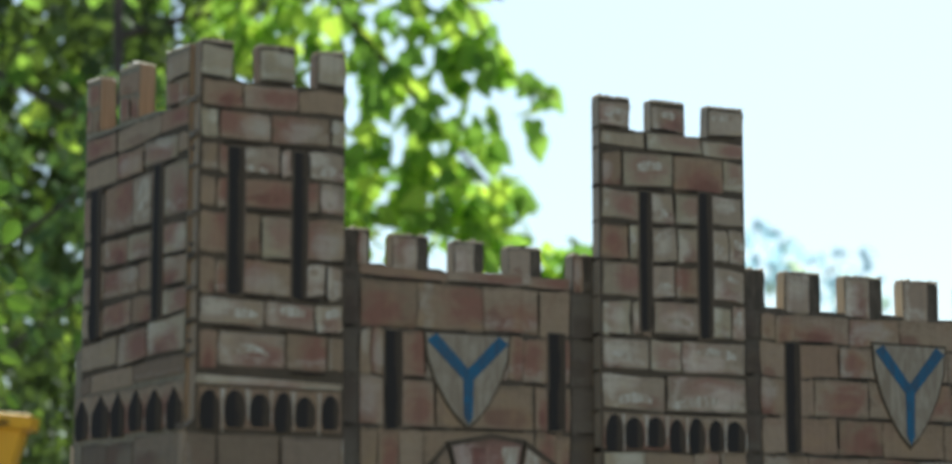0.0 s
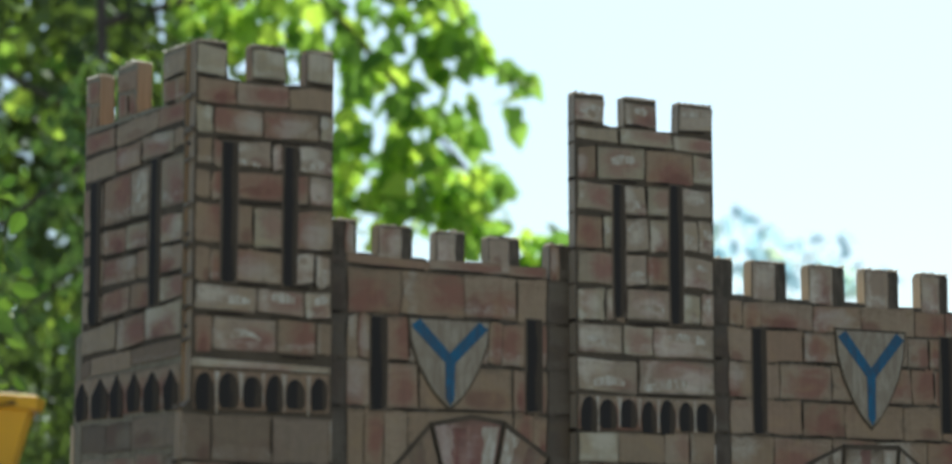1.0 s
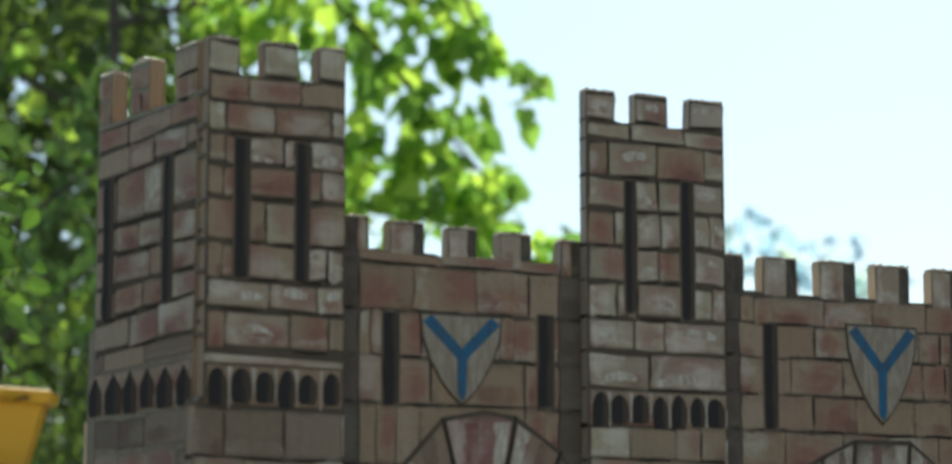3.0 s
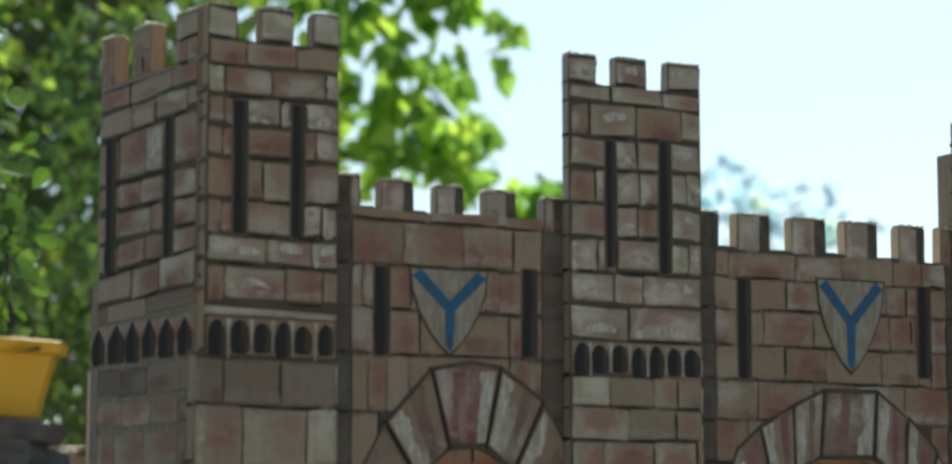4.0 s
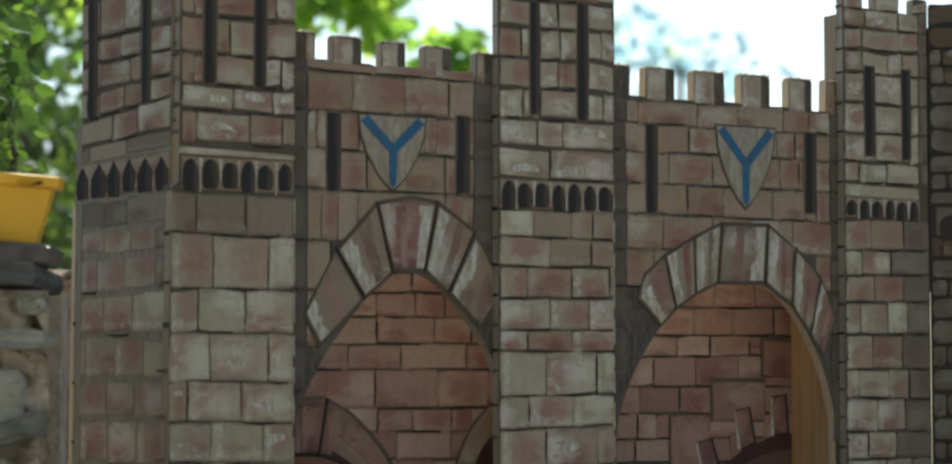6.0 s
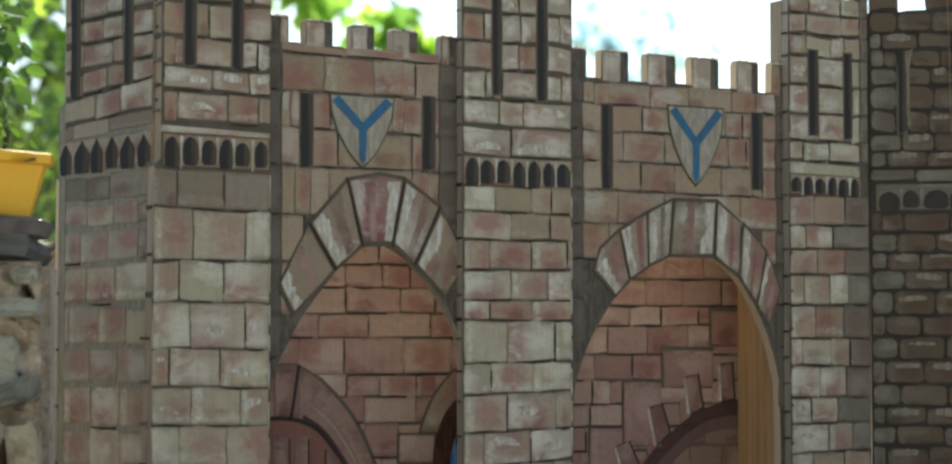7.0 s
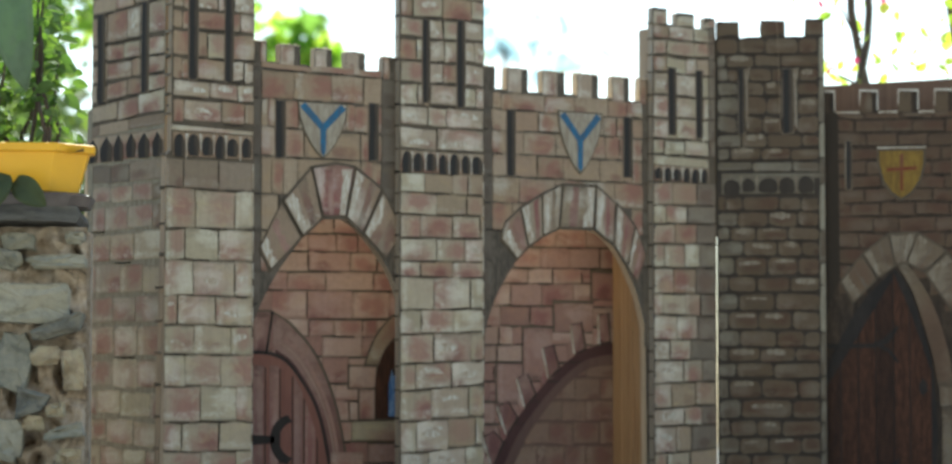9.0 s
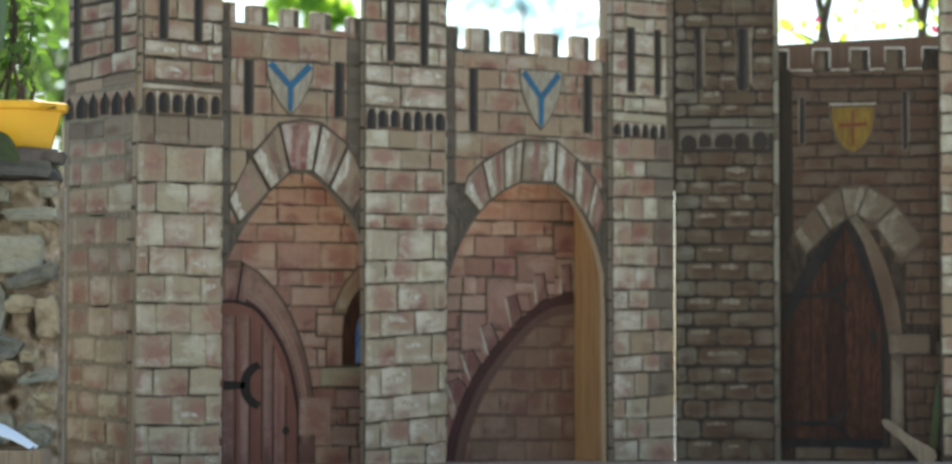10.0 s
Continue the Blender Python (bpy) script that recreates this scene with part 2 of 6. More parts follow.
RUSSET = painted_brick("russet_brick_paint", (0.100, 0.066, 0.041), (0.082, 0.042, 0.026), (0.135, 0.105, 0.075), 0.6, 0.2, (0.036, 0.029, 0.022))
STONE_P = painted_brick("grey_voussoir_paint", (0.265, 0.205, 0.138), (0.21, 0.105, 0.078), (0.50, 0.465, 0.38), 0.6, 0.35)
KEY = painted_brick("rosy_keystone_paint", (0.27, 0.17, 0.13), (0.22, 0.085, 0.075), (0.47, 0.41, 0.35), 0.9, 0.5)
STONE_D = painted_brick("shaded_brown_voussoir_paint", (0.150, 0.112, 0.074), (0.115, 0.070, 0.044), (0.245, 0.215, 0.16), 0.5, 0.5, (0.03, 0.024, 0.019))
MAROON = painted_brick("maroon_stone_paint", (0.19, 0.105, 0.085), (0.135, 0.055, 0.05), (0.31, 0.21, 0.17), 0.5, 0.5, (0.05, 0.025, 0.022))
CREAM = streaks("cream_paint", (0.345, 0.31, 0.24), (0.24, 0.20, 0.148))
BLUE = streaks("blue_paint", (0.032, 0.138, 0.255), (0.055, 0.10, 0.155))
PANE = streaks("pale_blue_paint", (0.22, 0.32, 0.50), (0.05, 0.13, 0.30))
GOLD = streaks("ochre_paint", (0.22, 0.142, 0.032), (0.145, 0.09, 0.026))
CROSS = paint("red_paint", (0.15, 0.042, 0.02), 0.5, 0.3)
DOOR = streaks("red_brown_door_paint", (0.082, 0.037, 0.022), (0.036, 0.019, 0.013))
DOOR_D = streaks("dark_door_paint", (0.052, 0.026, 0.017), (0.026, 0.016, 0.012))
DOOR_RED = paint("reddish_door_paint", (0.17, 0.08, 0.062), 0.7, 0.5, (0.25, 0.13, 0.095))
WHITE_P = paint("off_white_rim_light_paint", (0.52, 0.495, 0.43), 0.6, 0.45, (0.34, 0.29, 0.22))


FLANK = streaks("dragged_pale_paint", (0.52, 0.50, 0.43), (0.30, 0.235, 0.165))
FLANK_D = streaks("dragged_grey_paint", (0.25, 0.22, 0.17), (0.15, 0.115, 0.078))
# torn fibre, its colour brightened to carry the sun's rim light
FIBRE = wood("sunlit_torn_fibre", (0.68, 0.58, 0.43), (0.46, 0.36, 0.25))
IRON = Nodes("nail_steel", 0.5, 0.7).done((0.12, 0.11, 0.10))


# ---- building helpers ----
def part(name, bm, material, parent, label=""):
    while parent and parent.parent and parent.parent.parent:
        parent = parent.parent
    me = bpy.data.meshes.new(name)
    bmesh.ops.recalc_face_normals(bm, faces=bm.faces)
    bm.to_mesh(me)
    bm.free()
    for m in material if isinstance(material, (list, tuple)) else [material]:
        me.materials.append(m)
    ob = new(name, me)
    ob.parent = parent
    if label:
        tagged(ob, label)
    return ob


def plane_frame(origin, u, n):
    """Maps (u, v, out) to the world: u along the board, v up, out towards the viewer."""
    u, n = Vector(u).normalized(), Vector(n).normalized()
    m = Matrix((u, Vector((0, 0, 1)), n)).transposed().to_4x4()
    m.translation = Vector(origin)
    return m


def slab(bm, outline, m, back, front, front_slot=0, side_slot=0):
    """An outline of (u, v) extruded from depth back to depth front."""
    a = [bm.verts.new(m @ Vector((u, v, back))) for u, v in outline]
    b = [bm.verts.new(m @ Vector((u, v, front))) for u, v in outline]
    top, bottom = bm.faces.new(b), bm.faces.new(a[::-1])
    top.material_index, bottom.material_index = front_slot, side_slot
    for i in range(len(a)):
        j = (i + 1) % len(a)
        bm.faces.new((a[i], a[j], b[j], b[i])).material_index = side_slot


def board(name, outline, m, thick, parent, label="", face=None, core=None):
    bm = bmesh.new()
    slab(bm, outline, m, -thick, 0, 0, 1)
    return part(name, bm, [face or LINE, core or PLY], parent, label)


def plate(name, outline, m, material, parent, out=0.0012, label="", lift=0.0):
    bm = bmesh.new()
    slab(bm, outline, m, lift, out)
    layer, inv = bm.loops.layers.uv.new("uv"), m.inverted()
    us, vs = [p[0] for p in outline], [p[1] for p in outline]
    for f in bm.faces:
        for loop in f.loops:
            q = inv @ loop.vert.co
            loop[layer].uv = ((q.x - min(us)) / (max(us) - min(us)), (q.y - min(vs)) / (max(vs) - min(vs)))
    return part(name, bm, material, parent, label)


def worn_top(spans, top, low, rng, amp=0.0012):
    """Outline of a battlement from left to right: merlons at the spans, hand sawn and uneven."""
    pts = []
    for k, (a, b) in enumerate(spans):
        t = top(0.5 * (a + b)) + rng.uniform(-amp, amp)
        c = low(0.5 * (a + b))
        if k:
            pts.append((a + rng.uniform(-amp, amp), c + rng.uniform(-amp, amp)))
        pts += [(a, t - 0.0022), (a + 0.002, t), (0.5 * (a + b), t + rng.uniform(-0.0008, 0.0008)), (b - 0.002, t - rng.uniform(-0.0006, 0.0012)), (b, t - 0.0025)]
        if k < len(spans) - 1:
            pts.append((b + rng.uniform(-amp, amp), c + rng.uniform(-amp, amp)))
            pts.append((b + (spans[k + 1][0] - b) * rng.uniform(0.3, 0.7), c + rng.uniform(-amp, amp)))
    return pts


def wobbly(a, b, c, d, rng, gap, flat=1.0, round_off=0.0012):
    """A hand-painted brick between u = a..b and v = c..d; flat: how much wider the level lines are than the upright ones."""
    j = lambda s=0.0010: rng.uniform(-s, s)
    gl, gr, gt, gb = (gap * rng.uniform(0.5, 1.5) for _ in range(4))
    l, r, t, o = a + gl * 0.6, b - gr * 0.6, d - gt * flat, c + gb * flat
    cut = min(round_off, 0.2 * (r - l), 0.2 * (t - o))
    tilt = j(0.0012)
    return [(l + cut, o + j() + tilt), ((l + r) / 2, o + j()), (r - cut, o + j() - tilt), (r + j(0.0007), o + cut - tilt), (r + j(), (o + t) / 2), (r + j(0.0007), t - cut - tilt),
            (r - cut, t + j() - tilt), ((l + r) / 2, t + j()), (l + cut, t + j() + tilt), (l + j(0.0007), t - cut + tilt), (l + j(), (o + t) / 2), (l + j(0.0007), o + cut + tilt)]


def joints(a, b, size, k, rng):
    """Joints of one course in running bond, a little uneven."""
    n = max(1, round((b - a) / size))
    step = (b - a) / n
    first = a + step * (0.5 if k % 2 else 1.0)
    out, x = [], first
    while x < b - 0.25 * step:
        out.append(x + rng.uniform(-0.16, 0.16) * step)
        x += step
    return out


def courses(parent, m, a, b, levels, size, material, rng, gap=0.0008, given=None, skip=None, name="painted_brick", lift=0.0, flat=1.35, within=None, glazed=None, round_off=0.0012):
    """Painted courses between the levels (falling). given: {course: joints}; skip(u0, u1, v0, v1): bricks left out."""
    parent_seed = rng.uniform(0, 50)
    for k, (hi, lo) in enumerate(zip(levels, levels[1:])):
        if hi - lo < 0.006:
            continue
        cuts = [a, *(given[k] if given and k in given else joints(a, b, size, k, rng)), b]
        for i, (u0, u1) in enumerate(zip(cuts, cuts[1:])):
            if u1 - u0 < 0.005 or (skip and skip(u0, u1, lo, hi)):
                continue
            mat = material if not isinstance(material, tuple) else rng.choice(material)
            if glazed:
                mat = glazed.get((k, i), glazed.get(k, mat))
            shape = wobbly(u0, u1, lo, hi, rng, gap, flat, round_off)
            shape = [(u + 0.0016 * noise.noise(Vector((u * 30, v * 55, 1.7 * k))), v + 0.0024 * noise.noise(Vector((u * 16, v * 12, parent_seed))) + 0.0014 * noise.noise(Vector((u * 45, v * 30, 5)))) for u, v in shape]
            if within:
                shape = clipped(shape, within)
                if len(shape) < 3 or max(p[0] for p in shape) - min(p[0] for p in shape) < 0.004 or max(p[1] for p in shape) - min(p[1] for p in shape) < 0.004:
                    continue
            plate(name, shape, m, mat, parent, lift + rng.uniform(0.0006, 0.0011))
            if within or name != "painted_brick":
                continue
            w, h = u1 - u0, hi - lo
            if mat is DARK and w > 0.014 and rng.random() < 0.12:
                brush_mark(parent, m, u0 + w * rng.uniform(0.4, 0.6), hi - h * rng.uniform(0.22, 0.38), w * rng.uniform(0.4, 0.7), h * rng.uniform(0.05, 0.2), rng, FLANK_D, lift + rng.uniform(0.00115, 0.00139))
            if mat in (IMPASTO, PALE, BLUSH) and w > 0.012:
                for _ in range(rng.choice((1, 1, 2)) if mat is IMPASTO else rng.choice((0, 0, 0, 1))):
                    brush_mark(parent, m, u0 + w * rng.uniform(0.35, 0.65), lo + h * rng.uniform(0.25, 0.75), w * rng.uniform(0.35, 0.65), h * rng.uniform(0.10, 0.30), rng, FLANK, lift + rng.uniform(0.00115, 0.00139))
            if w > 0.02 and rng.random() < 0.60:
                x0, x1 = u0 + w * rng.uniform(-0.04, 0.3), u0 + w * rng.uniform(0.65, 0.98)
                t, y0, y1 = rng.uniform(0.0008, 0.0017), lo + rng.uniform(-0.0008, 0.0012), lo + rng.uniform(-0.0008, 0.0012)
                ym = (y0 + y1) / 2 + rng.uniform(-0.0009, 0.0009)
                plate("dark_stroke", [(x0, y0 - t * 0.3), ((x0 + x1) / 2, ym - t), (x1, y1 - t * 0.8), (x1 + 0.0008, y1), (x1, y1 + t * 0.6), ((x0 + x1) / 2, ym + t * 0.7), (x0, y0 + t * 0.4)], m, INK, parent, lift + rng.uniform(0.00141, 0.00155))
            if h > 0.014 and u1 < b - 0.004 and rng.random() < 0.3:
                t, y0, y1 = rng.uniform(0.0005, 0.0011), lo + h * rng.uniform(-0.02, 0.25), lo + h * rng.uniform(0.75, 1.0)
                x0, x1 = u1 + rng.uniform(-0.0006, 0.0006), u1 + rng.uniform(-0.0008, 0.0008)
                plate("dark_stroke", [(x0 - t * 0.4, y0), (x0 + t * 0.4, y0 - 0.0006), ((x0 + x1) / 2 + t, (y0 + y1) / 2), (x1 + t * 0.7, y1), (x1 - t * 0.7, y1 + 0.0006), ((x0 + x1) / 2 - t, (y0 + y1) / 2)], m, INK, parent, lift + rng.uniform(0.00157, 0.0017))


def masonry(parent, m, a, b, spec, kinds, rng, gap=0.0009, flat=1.35, skip=None, name="painted_brick", round_off=0.0014, lift=0.0, bold=1.0):
    """Courses as the painter laid them. spec: rows of (upper line at a, upper line at b, joints, kinds of paint, a letter a brick); the last row gives the lowest line alone."""
    for k, (row, below) in enumerate(zip(spec, spec[1:])):
        cuts = [a, *row[2], b]
        for i, (u0, u1) in enumerate(zip(cuts, cuts[1:])):
            f = ((u0 + u1) / 2 - a) / (b - a)
            hi, lo = row[0] + (row[1] - row[0]) * f, below[0] + (below[1] - below[0]) * f
            if u1 - u0 < 0.004 or (skip and skip(u0, u1, lo, hi)):
                continue
            letter = row[3][i % len(row[3])]
            lean_hi, lean_lo = (row[1] - row[0]) / (b - a), (below[1] - below[0]) / (b - a)
            shape = []
            for u, v in wobbly(u0, u1, lo, hi, rng, gap, flat, round_off):
                q = (v - lo) / (hi - lo)
                v += (u - (u0 + u1) / 2) * (lean_lo + (lean_hi - lean_lo) * q)
                shape.append((u + 0.0012 * noise.noise(Vector((u * 30, v * 55, 1.7 * k))), v + 0.0012 * noise.noise(Vector((u * 40, v * 25, 5)))))
            mat = kinds[letter]
            plate(name, shape, m, mat, parent, lift + rng.uniform(0.0006, 0.0011))
            w, h = u1 - u0, hi - lo
            if letter == "w" and w > 0.012:
                for _ in range(rng.choice((1, 2, 2))):
                    brush_mark(parent, m, u0 + w * rng.uniform(0.35, 0.6), lo + h * rng.uniform(0.35, 0.75), w * rng.uniform(0.35, 0.6), h * rng.uniform(0.10, 0.25), rng, FLANK, lift + rng.uniform(0.00115, 0.00139))
            if letter == "h" and w > 0.012:
                brush_mark(parent, m, u0 + w * rng.uniform(0.4, 0.6), hi - h * rng.uniform(0.22, 0.34), w * rng.uniform(0.45, 0.7), h * rng.uniform(0.05, 0.15), rng, FLANK_D, lift + rng.uniform(0.00115, 0.00139))
            if w > 0.018 and rng.random() < 0.68 * bold:
                x0, x1 = u0 + w * rng.uniform(-0.04, 0.25), u0 + w * rng.uniform(0.7, 1.02)
                t = rng.uniform(0.0008, 0.0018)
                line = lambda x: lo + (x - (u0 + u1) / 2) * lean_lo
                xm = (x0 + x1) / 2
                ym = line(xm) + rng.uniform(-0.0009, 0.0009)
                plate("dark_stroke", [(x0, line(x0) - t * 0.3), (xm, ym - t), (x1, line(x1) - t * 0.8), (x1 + 0.0008, line(x1)), (x1, line(x1) + t * 0.6), (xm, ym + t * 0.7), (x0, line(x0) + t * 0.4)], m, INK, parent, lift + rng.uniform(0.00141, 0.00155))
            if h > 0.014 and u1 < b - 0.004 and rng.random() < 0.42 * bold:
                t, y0, y1 = rng.uniform(0.0006, 0.0015), lo + h * rng.uniform(-0.02, 0.25), lo + h * rng.uniform(0.75, 1.0)
                plate("dark_stroke", [(u1 - t * 0.4, y0), (u1 + t * 0.4, y0 - 0.0006), (u1 + t, (y0 + y1) / 2), (u1 + t * 0.7, y1), (u1 - t * 0.7, y1 + 0.0006), (u1 - t, (y0 + y1) / 2)], m, INK, parent, lift + rng.uniform(0.00157, 0.0017))


LIGHT = {"t": PLAIN, "r": ROSY, "p": PALE, "q": BLUSH, "w": IMPASTO, "g": GLAZE, "d": DUSK}
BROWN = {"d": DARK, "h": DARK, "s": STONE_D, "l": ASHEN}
FADED = {"t": DUSTY, "r": DUSTY, "q": BLUSH, "p": PALE, "w": IMPASTO, "g": GLAZE, "d": DUSK}
RUDDY = {"t": RED, "r": ROSE, "p": RED}


def brush_mark(parent, m, x, y, long, high, rng, material, out):
    """One curved stroke of a loaded brush: it rises, bends over and thins out."""
    turn, side = rng.uniform(-0.5, 0.5), rng.choice((-1, 1))
    spine = []
    for i in range(9):
        t = i / 8
        spine.append((x + side * (t - 0.5) * long + 0.0004 * noise.noise(Vector((x * 90, t * 4, 1))), y + high * (math.sin(t * 2.2 + turn) - 0.6) * 0.5))
    width = rng.uniform(0.0016, 0.0040)
    upper, under = [], []
    for i, (px, py) in enumerate(spine):
        qx, qy = spine[min(i + 1, 8)][0] - spine[max(i - 1, 0)][0], spine[min(i + 1, 8)][1] - spine[max(i - 1, 0)][1]
        d = math.hypot(qx, qy) or 1
        w = width * (0.25 + math.sin(math.pi * (0.12 + 0.8 * i / 8)) ** 0.7) * rng.uniform(0.75, 1.2)
        upper.append((px - qy / d * w, py + qx / d * w))
        under.append((px + qy / d * w, py - qx / d * w))
    plate("brush_mark", upper + under[::-1], m, material, parent, out)


def slit(parent, m, a, b, lo, hi, rng, material=None):
    j = lambda: rng.uniform(-0.0008, 0.0008)
    plate("slit_rim", [(a - 0.0016, lo - 0.002), (b + 0.001, lo - 0.0015), (b + 0.0014 + j(), (lo + hi) / 2), (b + 0.001, hi + 0.001), (a - 0.0012, hi + 0.0015), (a - 0.002 + j(), (lo + hi) / 2)], m, SHADE, parent, 0.0015)
    plate("arrow_slit", [(a + 0.001, lo - 0.001), (b - 0.002, lo + j()), (b, lo + 0.004), (b + j(), (lo + hi) / 2), (b + j(), hi), (a + j(), hi), (a + j(), (lo + hi) / 2), (a, lo + 0.003)],
          m, material or SLIT, parent, 0.0019, "painted black arrow slit")


def arcade(parent, m, a, b, lo, hi, count, rng, strokes=True, material=None, pale=None, stroke=None, point=0.35):
    """A painted corbel row: dark round-headed niches, no two alike, between pale strokes. point: how sharp their heads are."""
    plate("corbel_band", [(a, lo - 0.001), (b, lo - 0.001), (b, hi + 0.002), (a, hi + 0.002)], m, pale or TAN, parent, 0.0009)
    step = (b - a) / count
    cuts = [a] + [a + i * step + rng.uniform(-0.10, 0.10) * step for i in range(1, count)] + [b]
    for i, (x0, x1) in enumerate(zip(cuts, cuts[1:])):
        x, w = (x0 + x1) / 2 + rng.uniform(-0.04, 0.04) * step, (x1 - x0) * rng.uniform(0.39, 0.46)
        t, o = hi + rng.uniform(-0.003, 0.0012), lo - rng.uniform(-0.0015, 0.0035)
        h, lean = t - o, rng.uniform(-0.12, 0.12) * w
        right, left = [], []
        for f in (0.0, 0.06, 0.2, 0.4, 0.58, 0.72, 0.84, 0.94):
            full = min(1, 0.72 + f * 2.2) if f < 0.58 else (1 - ((f - 0.58) / 0.44) ** (2.2 - 1.2 * point)) ** (0.5 + 0.5 * point)
            k = w * full + rng.uniform(-0.03, 0.03) * w
            right.append((x + k + lean * f, o + h * f + rng.uniform(-0.0006, 0.0006)))
            left.append((x - k + lean * f, o + h * f + rng.uniform(-0.0006, 0.0006)))
        plate("niche", right + [(x + lean, t)] + left[::-1], m, material or SLIT, parent, 0.0016, "painted black niche")
        if strokes and i:
            s, q = x0, rng.uniform(0.0006, 0.0013)
            low = lo + rng.uniform(-0.004, 0.006)
            plate("pale_stroke", [(s - q * 0.5, low), (s + q * 0.6, low - 0.0008), (s + q, hi - 0.011), (s + q * 1.8, hi - 0.004), (s + q * 2.6, hi), (s - q * 2.2, hi + 0.0005), (s - q * 1.4, hi - 0.005), (s - q, hi - 0.012)], m, stroke or FLANK, parent, 0.0018)


def y_shield(parent, m, l, r, top, bottom, cx, rng):
    """Cream shield with a blue pall and a dark outline."""
    def outline(grow):
        w = (r - l) / 2 + grow
        c = (l + r) / 2
        pts = [(c - w, top + grow)]
        for s in (0.25, 0.5, 0.75, 0.9):
            f = math.cos(s * math.pi / 2) ** 0.75
            pts.append((c + (cx - c) * s - w * f, top - (top - bottom + grow) * s))
        pts.append((cx, bottom - grow * 1.6))
        for s in (0.9, 0.75, 0.5, 0.25):
            f = math.cos(s * math.pi / 2) ** 0.75
            pts.append((c + (cx - c) * s + w * f, top - (top - bottom + grow) * s))
        pts.append((c + w, top + grow))
        return pts
    sh = plate("shield", outline(0.0022), m, LINE, parent, 0.0018, "small painted heraldic shield, dark outline")
    face = plate("shield_field", outline(0), m, CREAM, sh, 0.0026, "cream shield field")
    h = top - bottom
    mid, w = (cx + 0.0, top - 0.45 * h), 0.0046
    for x in (l + 0.004, r - 0.004):
        sx = 1 if x < mid[0] else -1
        plate("blue_band", [(x - sx * 0.003, top - 0.006), (x + sx * 0.0055, top), (mid[0] + sx * 0.001, mid[1] + 0.0045), (mid[0] - sx * w * 0.7, mid[1] - 0.0045)], m, BLUE, sh, 0.0032, "blue arm of a pall")
    plate("blue_band", [(mid[0] - w, mid[1] + 0.001), (mid[0] - 0.001, mid[1] + 0.005), (mid[0] + w, mid[1] + 0.001), (cx + w * 0.8, bottom + 0.007), (cx, bottom + 0.001), (cx - w * 0.9, bottom + 0.008)], m, BLUE, sh, 0.0034, "blue stem of a pall")


def smooth(pts, steps=4):
    """A rounded line through the points (open)."""
    out = []
    for i in range(len(pts) - 1):
        p0, p1, p2, p3 = pts[max(i - 1, 0)], pts[i], pts[i + 1], pts[min(i + 2, len(pts) - 1)]
        for k in range(steps):
            t = k / steps
            out.append(tuple(0.5 * (2 * b + (c - a) * t + (2 * a - 5 * b + 4 * c - d) * t * t + (3 * b - a - 3 * c + d) * t ** 3) for a, b, c, d in zip(p0, p1, p2, p3)))
    return out + [pts[-1]]


def inside(p, poly):
    x, y = p
    hit = False
    for (x0, y0), (x1, y1) in zip(poly, poly[1:] + poly[:1]):
        if (y0 > y) != (y1 > y) and x < (x1 - x0) * (y - y0) / (y1 - y0) + x0:
            hit = not hit
    return hit


def clipped(poly, convex):
    """The part of a polygon inside a convex one (both clockwise or both not)."""
    area = sum(a[0] * b[1] - b[0] * a[1] for a, b in zip(convex, convex[1:] + convex[:1]))
    sign = 1 if area > 0 else -1
    for a, b in zip(convex, convex[1:] + convex[:1]):
        side = lambda p: sign * ((b[0] - a[0]) * (p[1] - a[1]) - (b[1] - a[1]) * (p[0] - a[0]))
        out = []
        for p, q in zip(poly, poly[1:] + poly[:1]):
            sp, sq = side(p), side(q)
            if sp >= 0:
                out.append(p)
            if (sp >= 0) != (sq >= 0):
                t = sp / (sp - sq)
                out.append((p[0] + (q[0] - p[0]) * t, p[1] + (q[1] - p[1]) * t))
        poly = out
        if len(poly) < 3:
            return []
    return poly


BASE = 0.75            # the table top on which the castle stands
# ---- castle, long wing: corner tower, two arches, two towers ----
rng = random.Random(5)
castle = new("toy_castle")
tagged(castle, "hand-painted wooden toy castle wing with two open arches on a table", "toy castle", "castle wings")

FW = plane_frame((0, 0, 0), (1, 0, 0), (0, -1, 0))           # curtain walls
FT1 = plane_frame((-0.007, -0.024, 0), (1, 0, 0), (0, -1, 0)) @ Matrix.Diagonal((0.9, 1, 1, 1))     # corner tower, front
FT1L = plane_frame((-0.2068, 0, 0), (0.1386, -0.9903, 0), (-0.9903, -0.1386, 0))   # corner tower, side, which spreads to the rear
FT2 = plane_frame((0.0048, -0.012, 0), (1, 0, 0), (0, -1, 0))     # applied towers
FB = plane_frame((0, 0.091, 0), (1, 0, 0), (0, -1, 0))       # painted wall behind the arches

